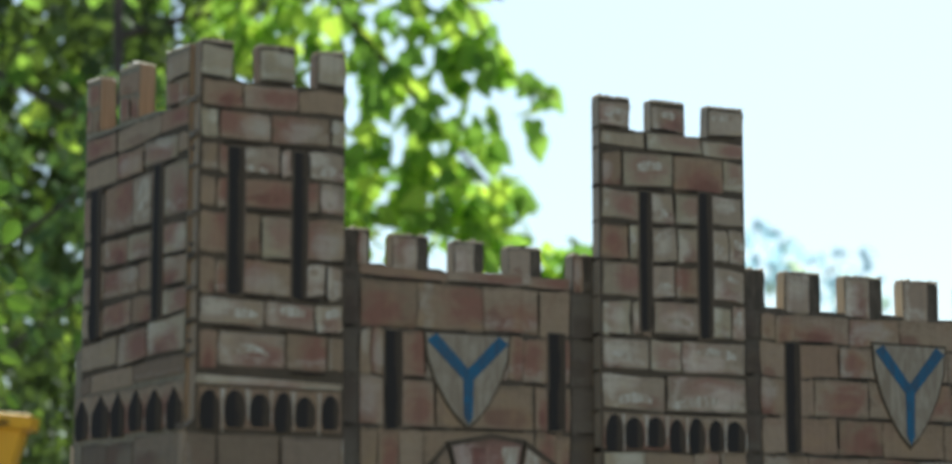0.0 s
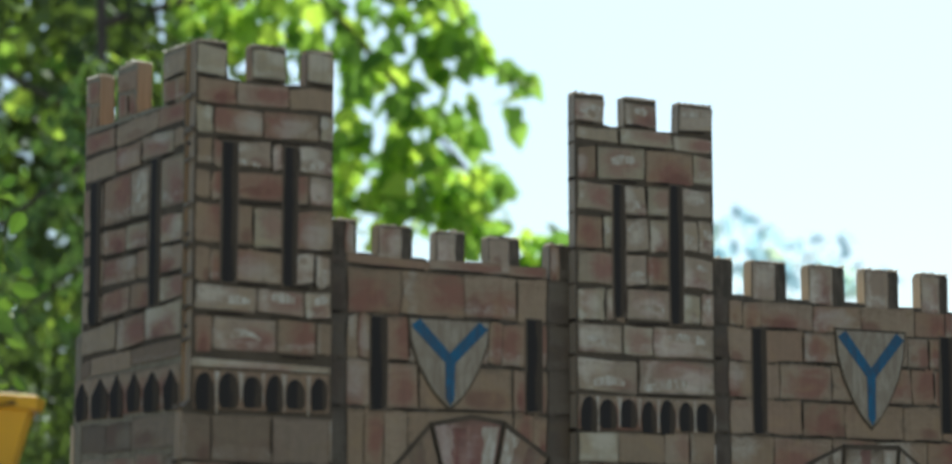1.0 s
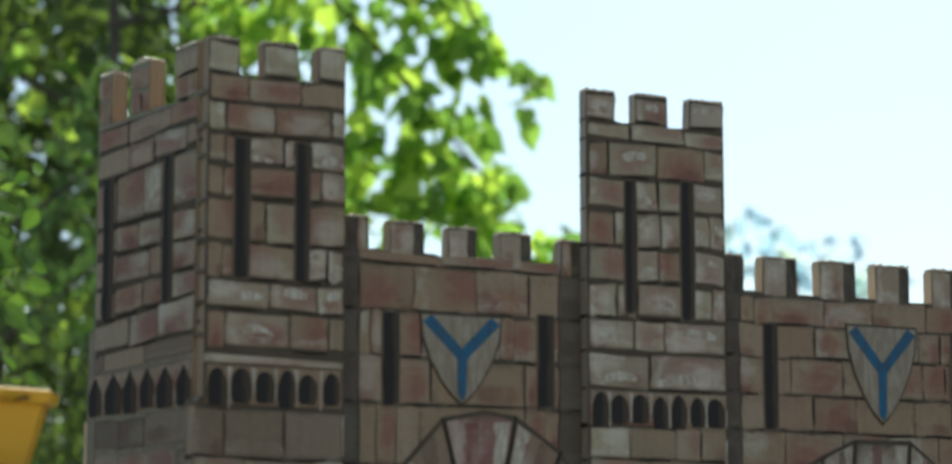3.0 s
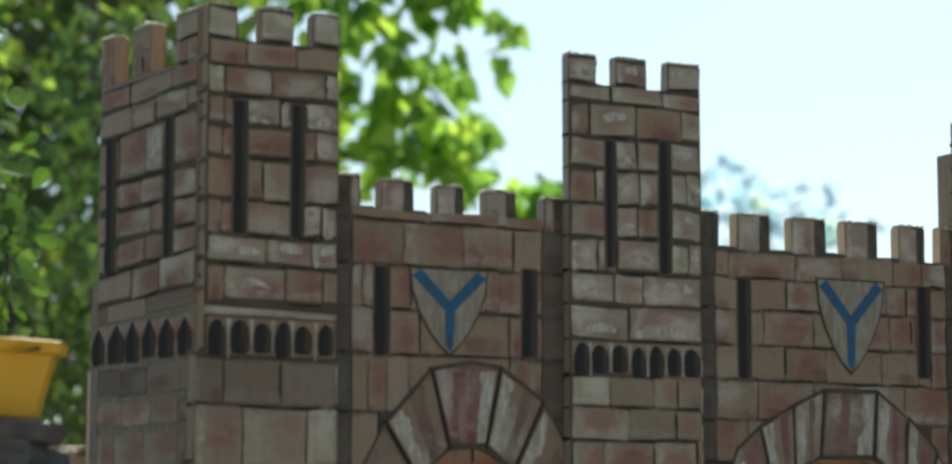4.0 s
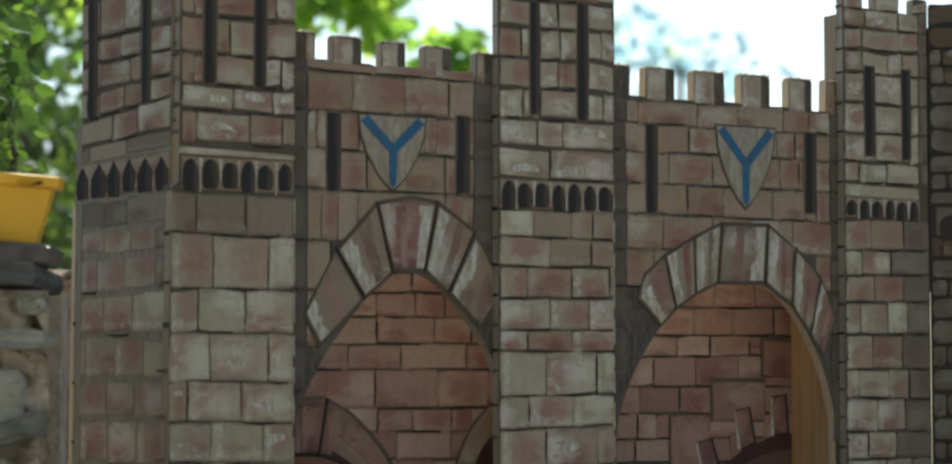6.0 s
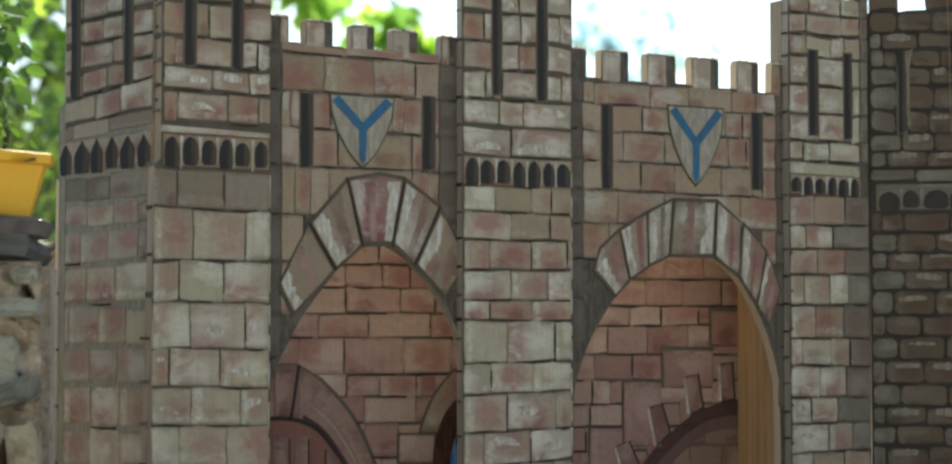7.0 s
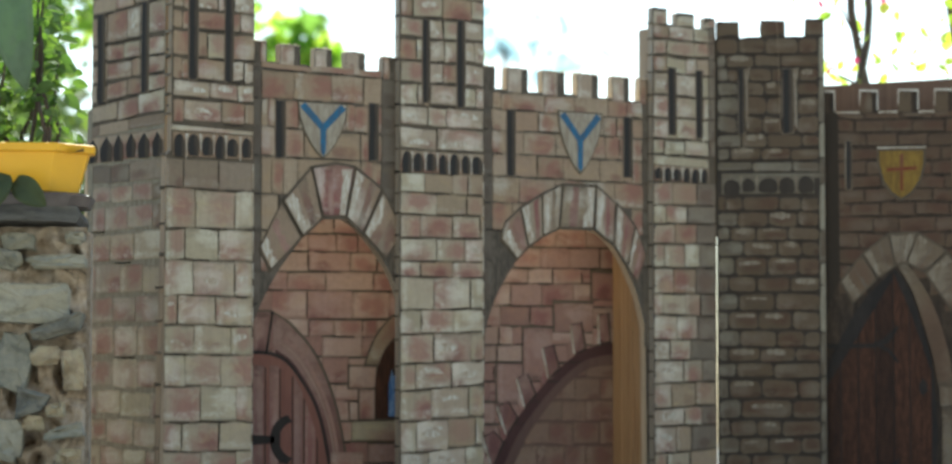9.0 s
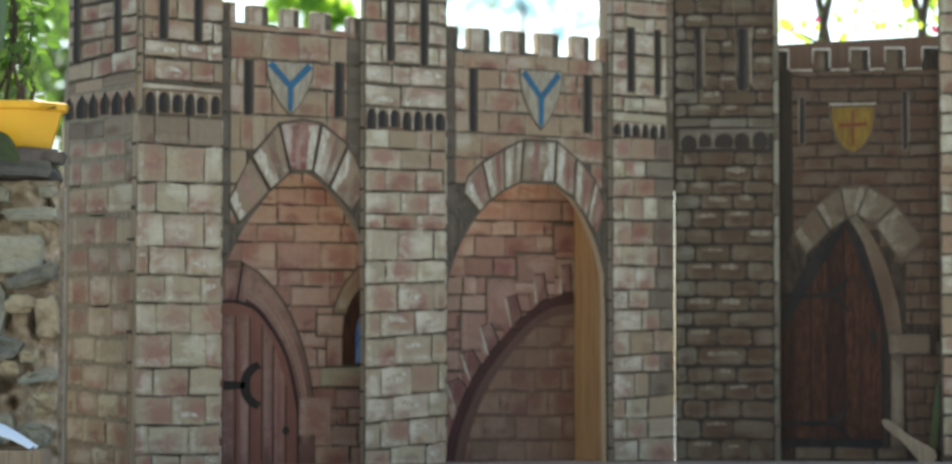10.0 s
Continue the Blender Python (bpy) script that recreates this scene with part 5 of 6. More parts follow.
plate("shield_field", [(0.239, 1.297), (0.239, 1.279), (0.246, 1.252), (0.258, 1.235), (0.271, 1.226), (0.286, 1.236), (0.298, 1.254), (0.304, 1.279), (0.304, 1.297)], F4W, GOLD, sh, 0.0024, "ochre yellow shield field")
plate("red_bar", [(0.2695, 1.237), (0.2735, 1.237), (0.2745, 1.292), (0.2700, 1.292)], F4W, CROSS, sh, 0.0030)
plate("red_bar", [(0.250, 1.266), (0.294, 1.268), (0.294, 1.273), (0.250, 1.271)], F4W, CROSS, sh, 0.0034)
plate("pale_rim", [(0.236, 1.3), (0.308, 1.301), (0.308, 1.303), (0.236, 1.303)], F4W, FLANK, sh, 0.0030)
voussoirs(w4, F4W, [
    [(0.235, 1.106), (0.212, 1.143), (0.179, 1.101), (0.198, 1.068)],
    [(0.261, 1.124), (0.252, 1.174), (0.212, 1.143), (0.235, 1.106)],
    [(0.277, 1.129), (0.295, 1.175), (0.252, 1.174), (0.261, 1.124)],
    [(0.277, 1.129), (0.295, 1.175), (0.337, 1.147), (0.304, 1.114)],
    [(0.304, 1.114), (0.337, 1.147), (0.377, 1.091), (0.345, 1.054)]], STONE_D, rng, -1, FLANK_D)
d2 = plate("painted_door", [(0.149, 0.770)] + smooth([(0.149, 0.868), (0.154, 0.943), (0.170, 0.999), (0.207, 1.064), (0.235, 1.096), (0.261, 1.120)]) + smooth([(0.263, 1.118), (0.276, 1.10), (0.288, 1.073), (0.314, 0.980), (0.322, 0.869)]) + [(0.313, 0.770)], F4W, BLACK, w4, 0.0014, "dark boarded door painted under the arch")
for k, (a, b) in enumerate([(0.156, 0.178), (0.180, 0.204), (0.206, 0.230), (0.232, 0.256), (0.258, 0.280), (0.282, 0.312)]):
    arch = lambda u: min(1.115, 0.945 + (u - 0.154) * 1.63) if u < 0.258 else 1.115 - (u - 0.261) * 2.4 if u < 0.29 else 1.045 - (u - 0.29) * 3.2
    plate("door_plank", [(a, 0.785), (b, 0.785), (b, arch(b) - 0.008), (a, arch(a) - 0.008)], F4W, DOOR_D if k in (0, 3) else DOOR, d2, rng.uniform(0.002, 0.0026))
for v in (1.005, 0.808):
    plate("iron_strap", [(0.152, v - 0.004), (0.23, v - 0.003), (0.25, v + 0.004), (0.266, v + 0.028), (0.262, v + 0.03), (0.242, v + 0.010), (0.225, v + 0.004), (0.152, v + 0.004)], F4W, BLACK, d2, 0.0032, "black painted strap hinge")
    plate("iron_strap", [(0.235, v - 0.002), (0.25, v - 0.010), (0.262, v - 0.026), (0.266, v - 0.024), (0.254, v - 0.006), (0.24, v + 0.003)], F4W, BLACK, d2, 0.0034)
plate("lock_plate", [(0.300, 0.93), (0.307, 0.938), (0.306, 0.95), (0.300, 0.957), (0.294, 0.948), (0.295, 0.936)], F4W, BLACK, d2, 0.0034)
jamb = [(0.264, 1.124), (0.277, 1.104), (0.291, 1.073), (0.307, 1.02), (0.317, 0.980), (0.322, 0.945), (0.345, 0.945), (0.340, 0.985), (0.326, 1.04), (0.307, 1.085), (0.288, 1.115), (0.277, 1.129)]
jamb = smooth(jamb[:6]) + smooth(jamb[6:])
plate("arch_moulding", jamb, F4W, STONE_D, w4, 0.0026, "stone arch moulding painted beside the door")
plate("capital", [(0.325, 0.915), (0.386, 0.915), (0.387, 0.945), (0.324, 0.945)], F4W, STONE_D, w4, 0.0028)
plate("door_pillar", [(0.326, 0.765), (0.346, 0.765), (0.346, 0.914), (0.328, 0.914)], F4W, STONE_D, w4, 0.0022)
for a, b in ((0.180, 0.235), (0.240, 0.30), (0.306, 0.35)):
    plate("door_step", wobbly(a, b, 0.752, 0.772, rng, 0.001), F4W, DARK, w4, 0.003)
plate("umber_band", [(0.160, 1.06), (0.179, 1.105), (0.178, 1.355), (0.160, 1.355)], F4W, INK, w4, 0.0013)
bm = bmesh.new()
slab(bm, [(0.150, BASE), (0.150, 1.404), (0.43, 1.416), (0.43, BASE)], F4B, -0.01, 0)
part("back_wall", bm, wood("brown_stained_board", (0.125, 0.075, 0.048), (0.085, 0.048, 0.03)), wing, "plain reddish-brown rear board")
# added rear board, set so its unseen edge blocks the bright hinge gap
bm = bmesh.new()
slab(bm, [(-0.007, BASE), (-0.007, 1.45), (0.148, 1.45), (0.148, BASE)], F4B, -0.01, 0)
part("tower_back", bm, PLY, wing)
spans = [(0.403, 0.44), (0.47, 0.51), (0.53, 0.56)]
t5 = board("tower_front", [(0.403, BASE), *worn_top(spans, lambda u: 1.50, lambda u: 1.47, rng), (0.56, BASE)], F4, 0.019, wing, "tower board with painted tan stonework")
courses(t5, F4, 0.405, 0.558, [1.47 - 0.031 * i for i in range(24)], 0.045, (TAN, PALE), rng, 0.0014)

# ---- garden: table, wall, planter ----
BG_O, BG_R, BG_N = Vector((-0.220, 0.175, 0)), Vector((0.857, -0.515, 0)), Vector((0.515, 0.857, 0))


def bg(u, d, z):
    """Garden coordinates: u to the right, d behind the castle's corner, z up."""
    p = BG_O + BG_R * u + BG_N * d
    return Vector((p.x, p.y, z))


def moved(p, k, how):
    """The place p turned and moved as a whole garden corner is: how gives where it is seen from before and after, the turn and the rise; k scales its distance."""
    before, after, turn, rise = how
    q = after + (Matrix.Rotation(radians(turn), 3, "Z") @ (p - before) + Vector((0, 0, (p - before).length * math.tan(radians(rise))))) * k
    return Vector((q.x, q.y, max(q.z, -0.05)))


EARLY = (Vector((-1.105, -2.077, 1.105)), Vector((-1.024, -2.162, 1.030)), 2.55, 1.65)
MIDDLE = (Vector((-1.334, -2.444, 1.057)), Vector((-1.235, -2.531, 0.991)), 2.92, 1.27)
LATE = (Vector((-1.956, -3.457, 0.871)), Vector((-1.875, -3.412, 0.875)), 0.95, 0.05)
BY_WALL = Matrix.Translation(MIDDLE[1] + Vector((0, 0, 0.060))) @ Matrix.Rotation(radians(2.92), 4, "Z") @ Matrix.Scale(0.80, 4) @ Matrix.Translation(-MIDDLE[0])


def near(u, d, z):
    """Garden coordinates of the wall beside the castle and of what stands on it."""
    return BY_WALL @ bg(u, d, z)


def table():
    ob = new("garden_table")
    tagged(ob, "weathered plank garden table under the castle", "table")
    top = wood("weathered_plank", (0.36, 0.29, 0.22), (0.22, 0.17, 0.125))
    m = Matrix.Translation(BG_O) @ Matrix((BG_R, BG_N, Vector((0, 0, 1)))).transposed().to_4x4()
    for i in range(8):
        d = -0.665 + 0.166 * i
        u0 = -0.95 if d < -0.45 else 0.055 if d < -0.1 else -0.03
        bm = bmesh.new()
        bmesh.ops.create_cube(bm, size=1)
        bmesh.ops.transform(bm, matrix=m @ Matrix.Translation(((u0 + 1.55) / 2, d, BASE - 0.015)) @ Matrix.Diagonal((1.55 - u0, 0.160, 0.03, 1)), verts=bm.verts)
        bmesh.ops.bevel(bm, geom=bm.edges[:], offset=0.004, segments=2, affect="EDGES")
        part("plank", bm, top, ob)
    for x, y in ((-0.88, -0.68), (1.48, -0.68), (-0.88, -0.47), (1.48, 0.50), (0.07, 0.50)):
        bm = bmesh.new()
        bmesh.ops.create_cube(bm, size=1)
        bmesh.ops.transform(bm, matrix=m @ Matrix.Translation((x, y, 0.35)) @ Matrix.Diagonal((0.07, 0.07, 0.74, 1)), verts=bm.verts)
        bmesh.ops.bevel(bm, geom=bm.edges[:], offset=0.006, segments=2, affect="EDGES")
        part("leg", bm, top, ob)
    return ob


table()


def garden_ground():
    # added ground sheet, its gravel kept pale to bounce light up at the castle
    n = Nodes("pale_bounce_gravel", 0.95)
    a = n.noise(2.2, 5, 0.6)
    b = n.noise(60, 4, 0.7)
    c = n.mix(n.grey(a, 0.35, 0.65), (0.31, 0.295, 0.265), (0.25, 0.235, 0.205))
    c = n.mix(n.times(n.grey(b, 0.45, 0.7), 0.5), c, (0.32, 0.30, 0.27))
    bm = bmesh.new()
    bmesh.ops.create_grid(bm, x_segments=60, y_segments=60, size=150)
    for v in bm.verts:
        v.co.z = 0.03 * noise.noise(v.co * 0.2) - 0.02
    ob = part("ground", bm, n.done(c, b, 0.6, 0.01), None)
    tagged(ob, "added terrace gravel, kept pale to bounce light up at the castle", "ground", kind="structure")


garden_ground()


def bounce_wall():
    """Plain plastered wall added unseen behind the viewer to bounce sunlight onto the castle."""
    n = Nodes("grey_plaster", 0.9)
    a = n.noise(3, 5, 0.6)
    b = n.noise(150, 3, 0.7)
    c = n.mix(n.grey(a, 0.35, 0.7), (0.42, 0.40, 0.37), (0.34, 0.325, 0.30))
    m = plane_frame((-3.6, -6.2, 0), (0.857, -0.515, 0), (0.515, 0.857, 0))
    bm = bmesh.new()
    slab(bm, [(-5, -0.1), (7, -0.1), (7, 5.2), (-5, 5.2)], m, -0.3, 0)
    tagged(part("wall_house", bm, n.done(c, b, 0.4, 0.003), None), "unseen plain grey wall that bounces sunlight onto the castle", "wall", kind="structure")


bounce_wall()


def stone_wall():
    def field_stone(name, low, high, lichen):
        n = Nodes(name, 0.9)
        a = n.noise(22, 6, 0.7, n.shifted((1, 1, 1.6), 40.0), 0.6)
        b = n.noise(110, 5, 0.75, n.shifted((1, 1, 1), 40.0))
        base = n.ramp(n.info.outputs["Random"], [(0.0, low), (1.0, high)])
        c = n.mix(n.times(n.grey(a, 0.44, 0.66), 0.6), base, lichen)
        # low noise is darkened: crevice shade put into the stone's colour
        c = n.mix(n.times(n.ramp(a, [(0.34, (1, 1, 1)), (0.47, (0, 0, 0))]), 0.6), c, tuple(v * 0.45 for v in low))
        c = n.mix(n.times(n.grey(b, 0.52, 0.72), 0.5), c, tuple(v * 0.5 for v in low))
        return n.done(c, n.mix(0.45, a, b), 1.0, 0.012)

    stones = {"g": field_stone("grey_field_stone", (0.245, 0.235, 0.18), (0.325, 0.305, 0.23), (0.42, 0.375, 0.27)),
              "p": field_stone("pale_field_stone", (0.335, 0.315, 0.24), (0.41, 0.38, 0.285), (0.47, 0.42, 0.31)),
              "o": field_stone("ochre_field_stone", (0.40, 0.31, 0.20), (0.48, 0.39, 0.25), (0.46, 0.43, 0.28)),
              "d": field_stone("dark_field_stone", (0.15, 0.143, 0.115), (0.21, 0.20, 0.16), (0.29, 0.265, 0.20))}
    n = Nodes("crumbling_mortar", 0.95)
    a = n.noise(34, 6, 0.75, None, 0.5)
    b = n.noise(150, 4, 0.75)
    # the darkest stop stands for shade in the mortar's crevices
    c = n.ramp(a, [(0.33, (0.10, 0.078, 0.056)), (0.44, (0.42, 0.33, 0.235)), (0.6, (0.54, 0.45, 0.345)), (0.75, (0.46, 0.37, 0.30))])
    c = n.mix(n.times(n.grey(b, 0.5, 0.72), 0.5), c, (0.30, 0.235, 0.17))
    mortar = n.done(c, n.mix(0.5, a, b), 0.8, 0.014)
    m = BY_WALL @ plane_frame(bg(0, 0.30, 0), BG_R, -BG_N)
    # hollows where stones have fallen out: place and half size
    hollows = [(-0.084, 1.118, 0.010, 0.016), (-0.152, 0.931, 0.010, 0.028), (-0.106, 0.924, 0.011, 0.026), (-0.179, 0.889, 0.012, 0.020), (-0.153, 0.824, 0.020, 0.014), (-0.140, 0.795, 0.013, 0.013), (-0.22, 1.0, 0.012, 0.02), (-0.26, 0.9, 0.02, 0.014)]
    bm = bmesh.new()
    cols, rows = 330, 260
    grid = []
    for i in range(cols + 1):
        for j in range(rows + 1):
            u, v = -1.7 + 1.633 * (i / cols) ** 0.6, -0.18 + 1.34 * j / rows
            sink = max([0] + [1 - math.hypot((u - x) / rx, (v - y) / ry) + 0.75 * noise.noise(Vector((u * 75, v * 60, 7))) for x, y, rx, ry in hollows])
            grid.append(bm.verts.new(m @ Vector((u, v, -0.022 + 0.030 * noise.noise(Vector((u * 16, v * 19, 3))) + 0.020 * noise.noise(Vector((u * 48, v * 52, 9))) - 0.040 * min(1, sink * 1.3)))))
    for i in range(cols):
        for j in range(rows):
            q = i * (rows + 1) + j
            bm.faces.new((grid[q], grid[q + rows + 1], grid[q + rows + 2], grid[q + 1]))
    slab(bm, [(-1.7, -0.18), (-0.068, -0.18), (-0.068, 1.160), (-1.7, 1.160)], m, -0.20, -0.14)
    # the wall turns back behind the castle
    back_m = plane_frame(bg(0, 0.06, 0), BG_R, -BG_N)
    grid = [[bm.verts.new(back_m @ Vector((-0.5 + 0.53 * i / 70, -0.1 + 1.28 * j / 160, 0.02 * noise.noise(Vector((i * 0.17, j * 0.17, 5))) + 0.012 * noise.noise(Vector((i * 0.5, j * 0.5, 8)))))) for j in range(161)] for i in range(71)]
    for i in range(70):
        for j in range(160):
            bm.faces.new((grid[i][j], grid[i + 1][j], grid[i + 1][j + 1], grid[i][j + 1]))
    slab(bm, [(-0.5, -0.1), (0.03, -0.1), (0.03, 1.18), (-0.5, 1.18)], back_m, -0.12, -0.03)
    wall = part("wall_garden", bm, mortar, None)
    tagged(wall, "rough garden wall of field stones in crumbling ochre mortar", "wall", kind="structure")
    r = random.Random(12)

    def stone(u, v, w, h, kind, lean=0.0, proud=0.0, taper=0.0):
        """One rough stone round (u, v)."""
        bm = bmesh.new()
        k = 18
        corners = sorted(r.uniform(0, 2 * math.pi) for _ in range(6))
        ring, tip, nod = [], r.uniform(-0.15, 0.15), r.uniform(-0.3, 0.3)
        for layer, (q, o) in enumerate(((1.0, -0.05), (1.0, proud - 0.004), (0.95, proud + 0.002), (0.66, proud + 0.004), (0.3, proud + 0.004))):
            row = []
            for i in range(k):
                t = 2 * math.pi * i / k
                close = min(corners, key=lambda z: abs(math.sin((z - t) / 2)))
                t2 = t + (close - t if abs(close - t) < 0.35 else 0) * 0.7
                c, sn = math.cos(t2), math.sin(t2)
                x = math.copysign(abs(c) ** 0.45, c) * w * 0.5 * q
                y = math.copysign(abs(sn) ** 0.5, sn) * h * 0.5 * q * (1 + taper * c) + lean * x
                f = 1 + 0.35 * noise.noise(Vector((u * 37 + c * 1.7, v * 41 + sn * 1.7, 0.4)))
                row.append(bm.verts.new(m @ Vector((min(u + x * f, -0.067), v + y * f, o + (tip * x + nod * y) * (1 if layer else 0) + 0.010 * noise.noise(Vector((u * 50 + c * q * 2.2, v * 50 + sn * q * 2.2, layer * 0.6)))))))
            ring.append(row)
        for lo, hi in zip(ring, ring[1:]):
            for i in range(k):
                bm.faces.new((lo[i], lo[(i + 1) % k], hi[(i + 1) % k], hi[i]))
        bm.faces.new(ring[-1])
        part("stone", bm, stones[kind], wall)

    # the stones beside the castle
    for u, v, w, h, kind, lean, proud, taper in (
            (-0.170, 1.135, 0.050, 0.028, "g", -0.05, 0.004, 0), (-0.190, 1.108, 0.046, 0.034, "g", -0.2, 0.006, 0), (-0.113, 1.104, 0.104, 0.022, "p", 0.06, 0.010, 0.2), (-0.084, 1.143, 0.030, 0.020, "p", 0, 0.0, 0),
            (-0.150, 1.042, 0.122, 0.066, "p", 0.04, 0.012, -0.1), (-0.111, 1.000, 0.074, 0.026, "d", 0.30, 0.016, 0.3), (-0.180, 0.948, 0.056, 0.096, "g", 0, 0.006, 0), (-0.126, 0.957, 0.052, 0.030, "o", 0.1, 0.002, 0),
            (-0.086, 0.935, 0.034, 0.068, "o", 0, 0.004, 0), (-0.148, 0.887, 0.054, 0.040, "d", 0.05, 0.014, -0.6), (-0.098, 0.839, 0.058, 0.024, "g", 0.2, 0.010, 0.2)):
        stone(u, v, w, h, kind, lean, proud, taper)
    for u, v, w, h, kind in ((-0.184, 0.828, 0.040, 0.070, "p"), (-0.112, 0.873, 0.030, 0.022, "o"), (-0.145, 0.853, 0.036, 0.026, "o"), (-0.090, 0.795, 0.040, 0.035, "o"), (-0.100, 0.745, 0.055, 0.040, "g"), (-0.165, 0.755, 0.06, 0.05, "p")):
        stone(u, v, w, h, kind, r.uniform(-0.1, 0.1), r.uniform(-0.004, 0.006))
    # the rest of the wall
    v = 0.05
    while v < 1.14:
        h = min(r.choice((0.022, 0.03, 0.04, 0.055, 0.075)), 1.158 - v)
        u = -1.65 + r.uniform(0, 0.1)
        last = -0.215 if v > 0.71 else -0.075
        while u < last - 0.02:
            w = min(r.uniform(0.03, 0.12) * (0.75 + h * 6), last - u)
            if h > 0.016 and w > 0.015 and r.random() < 0.8:
                stone(u + w / 2, v + h / 2 + r.uniform(-0.008, 0.008), w * 0.94, h * 0.94, r.choice("ggpood"), r.uniform(-0.12, 0.12), r.uniform(-0.010, 0.012))
            u += w
        v += h
    bm = bmesh.new()
    slab(bm, [(-1.72, 1.166), (-0.082, 1.166), (-0.076, 1.176), (-0.080, 1.190), (-1.72, 1.190)], m, -0.21, 0.022)
    bmesh.ops.subdivide_edges(bm, edges=[e for e in bm.edges if e.calc_length() > 0.5], cuts=60)
    for q in bm.verts:
        q.co += Vector((0, 0, 0.006 * noise.noise(q.co * 14))) + BG_N * 0.012 * noise.noise(q.co * 11 + Vector((4, 0, 0)))
    n = Nodes("grey_slate", 0.8)
    a = n.noise(18, 6, 0.7, n.shifted((1, 1, 4)))
    slate = n.done(n.ramp(a, [(0.3, (0.04, 0.038, 0.034)), (0.7, (0.16, 0.15, 0.13))]), a, 0.9, 0.008)
    part("coping", bm, slate, wall, "grey slate coping slab")


stone_wall()


def planter():
    """A yellow plastic trough with chamfered corners, a rim and a grey tray."""
    ob = new("planter")
    tagged(ob, "yellow plastic planter full of green plants on the wall", "planter")
    n = Nodes("yellow_plastic", 0.38)
    a = n.noise(30, 3, 0.5)
    yellow = n.done(n.mix(n.times(n.grey(a, 0.4, 0.7), 0.25), (0.78, 0.42, 0.016), (0.60, 0.30, 0.016)), a, 0.05, 0.001)
    n = Nodes("grey_plastic", 0.5)
    a = n.noise(40, 3, 0.5)
    grey = n.done(n.mix(n.grey(a, 0.4, 0.7), (0.085, 0.072, 0.068), (0.14, 0.12, 0.112)), a, 0.1, 0.001)
    n = Nodes("potting_soil", 0.95)
    a = n.noise(120, 4, 0.7)
    soil = n.done(n.ramp(a, [(0.3, (0.05, 0.035, 0.025)), (0.7, (0.17, 0.11, 0.075))]), a, 1.0, 0.006)
    cu, cd, z0 = -0.216, 0.345, 1.214

    def ring(bm, hx, hy, cut, z):
        pts = [(hx, hy - cut), (hx - cut, hy), (-hx + cut, hy), (-hx, hy - cut), (-hx, -hy + cut), (-hx + cut, -hy), (hx - cut, -hy), (hx, -hy + cut)]
        return [bm.verts.new(near(cu + x, cd + y, z)) for x, y in pts]

    def loft(bm, rings):
        for lo, hi in zip(rings, rings[1:]):
            for i in range(8):
                bm.faces.new((lo[i], lo[(i + 1) % 8], hi[(i + 1) % 8], hi[i]))

    bm = bmesh.new()
    rs = [ring(bm, 0.133, 0.055, 0.042, z0), ring(bm, 0.150, 0.066, 0.050, z0 + 0.060), ring(bm, 0.151, 0.067, 0.050, z0 + 0.061), ring(bm, 0.158, 0.073, 0.054, z0 + 0.062),
          ring(bm, 0.160, 0.075, 0.054, z0 + 0.073), ring(bm, 0.157, 0.072, 0.054, z0 + 0.0745), ring(bm, 0.147, 0.063, 0.050, z0 + 0.073), ring(bm, 0.130, 0.052, 0.042, z0 + 0.005)]
    loft(bm, rs)
    bm.faces.new(rs[0][::-1])
    bm.faces.new(rs[-1])
    part("trough", bm, yellow, ob)
    bm = bmesh.new()
    rs = [ring(bm, 0.150, 0.070, 0.03, 1.190), ring(bm, 0.158, 0.078, 0.03, 1.206), ring(bm, 0.154, 0.074, 0.03, 1.206), ring(bm, 0.146, 0.066, 0.03, 1.2115)]
    loft(bm, rs)
    bm.faces.new(rs[-1])
    bm.faces.new(rs[0][::-1])
    part("tray", bm, grey, ob, "grey plastic tray under the trough")
    bm = bmesh.new()
    g = [[bm.verts.new(near(cu - 0.145 + 0.29 * i / 20, cd - 0.062 + 0.124 * j / 8, z0 + 0.066 + 0.012 * noise.noise(Vector((i * 0.5, j * 0.5, 2))))) for j in range(9)] for i in range(21)]
    for i in range(20):
        for j in range(8):
            bm.faces.new((g[i][j], g[i + 1][j], g[i + 1][j + 1], g[i][j + 1]))
    part("soil", bm, soil, ob)
    return ob


planter()


# ---- leaves ----
def leaf_material(name, a, b, shine, thin=0.55, glow=(1.25, 1.5, 0.5)):
    n = Nodes(name, 0.6)
    n.bsdf.inputs["Specular IOR Level"].default_value = 0.3
    g = n.tree.nodes.new("ShaderNodeNewGeometry")
    tint = n.ramp(g.outputs["Random Per Island"], [(0.0, a), (0.55, b), (1.0, shine)])
    vein = n.noise(60, 3, 0.6)
    c = n.mix(n.times(n.grey(vein, 0.45, 0.7), 0.3), tint, tuple(v * 0.6 for v in a))
    n.done(c, vein, 0.3, 0.001)
    tr = n.tree.nodes.new("ShaderNodeBsdfTranslucent")
    warm = n.mix(1.0, c, glow, "MULTIPLY")
    n.link(warm, tr.inputs["Color"])
    mx = n.tree.nodes.new("ShaderNodeMixShader")
    mx.inputs[0].default_value = thin
    n.link(n.bsdf.outputs[0], mx.inputs[1])
    n.link(tr.outputs[0], mx.inputs[2])
    n.link(mx.outputs[0], n.tree.nodes["Material Output"].inputs["Surface"])
    return n.mat


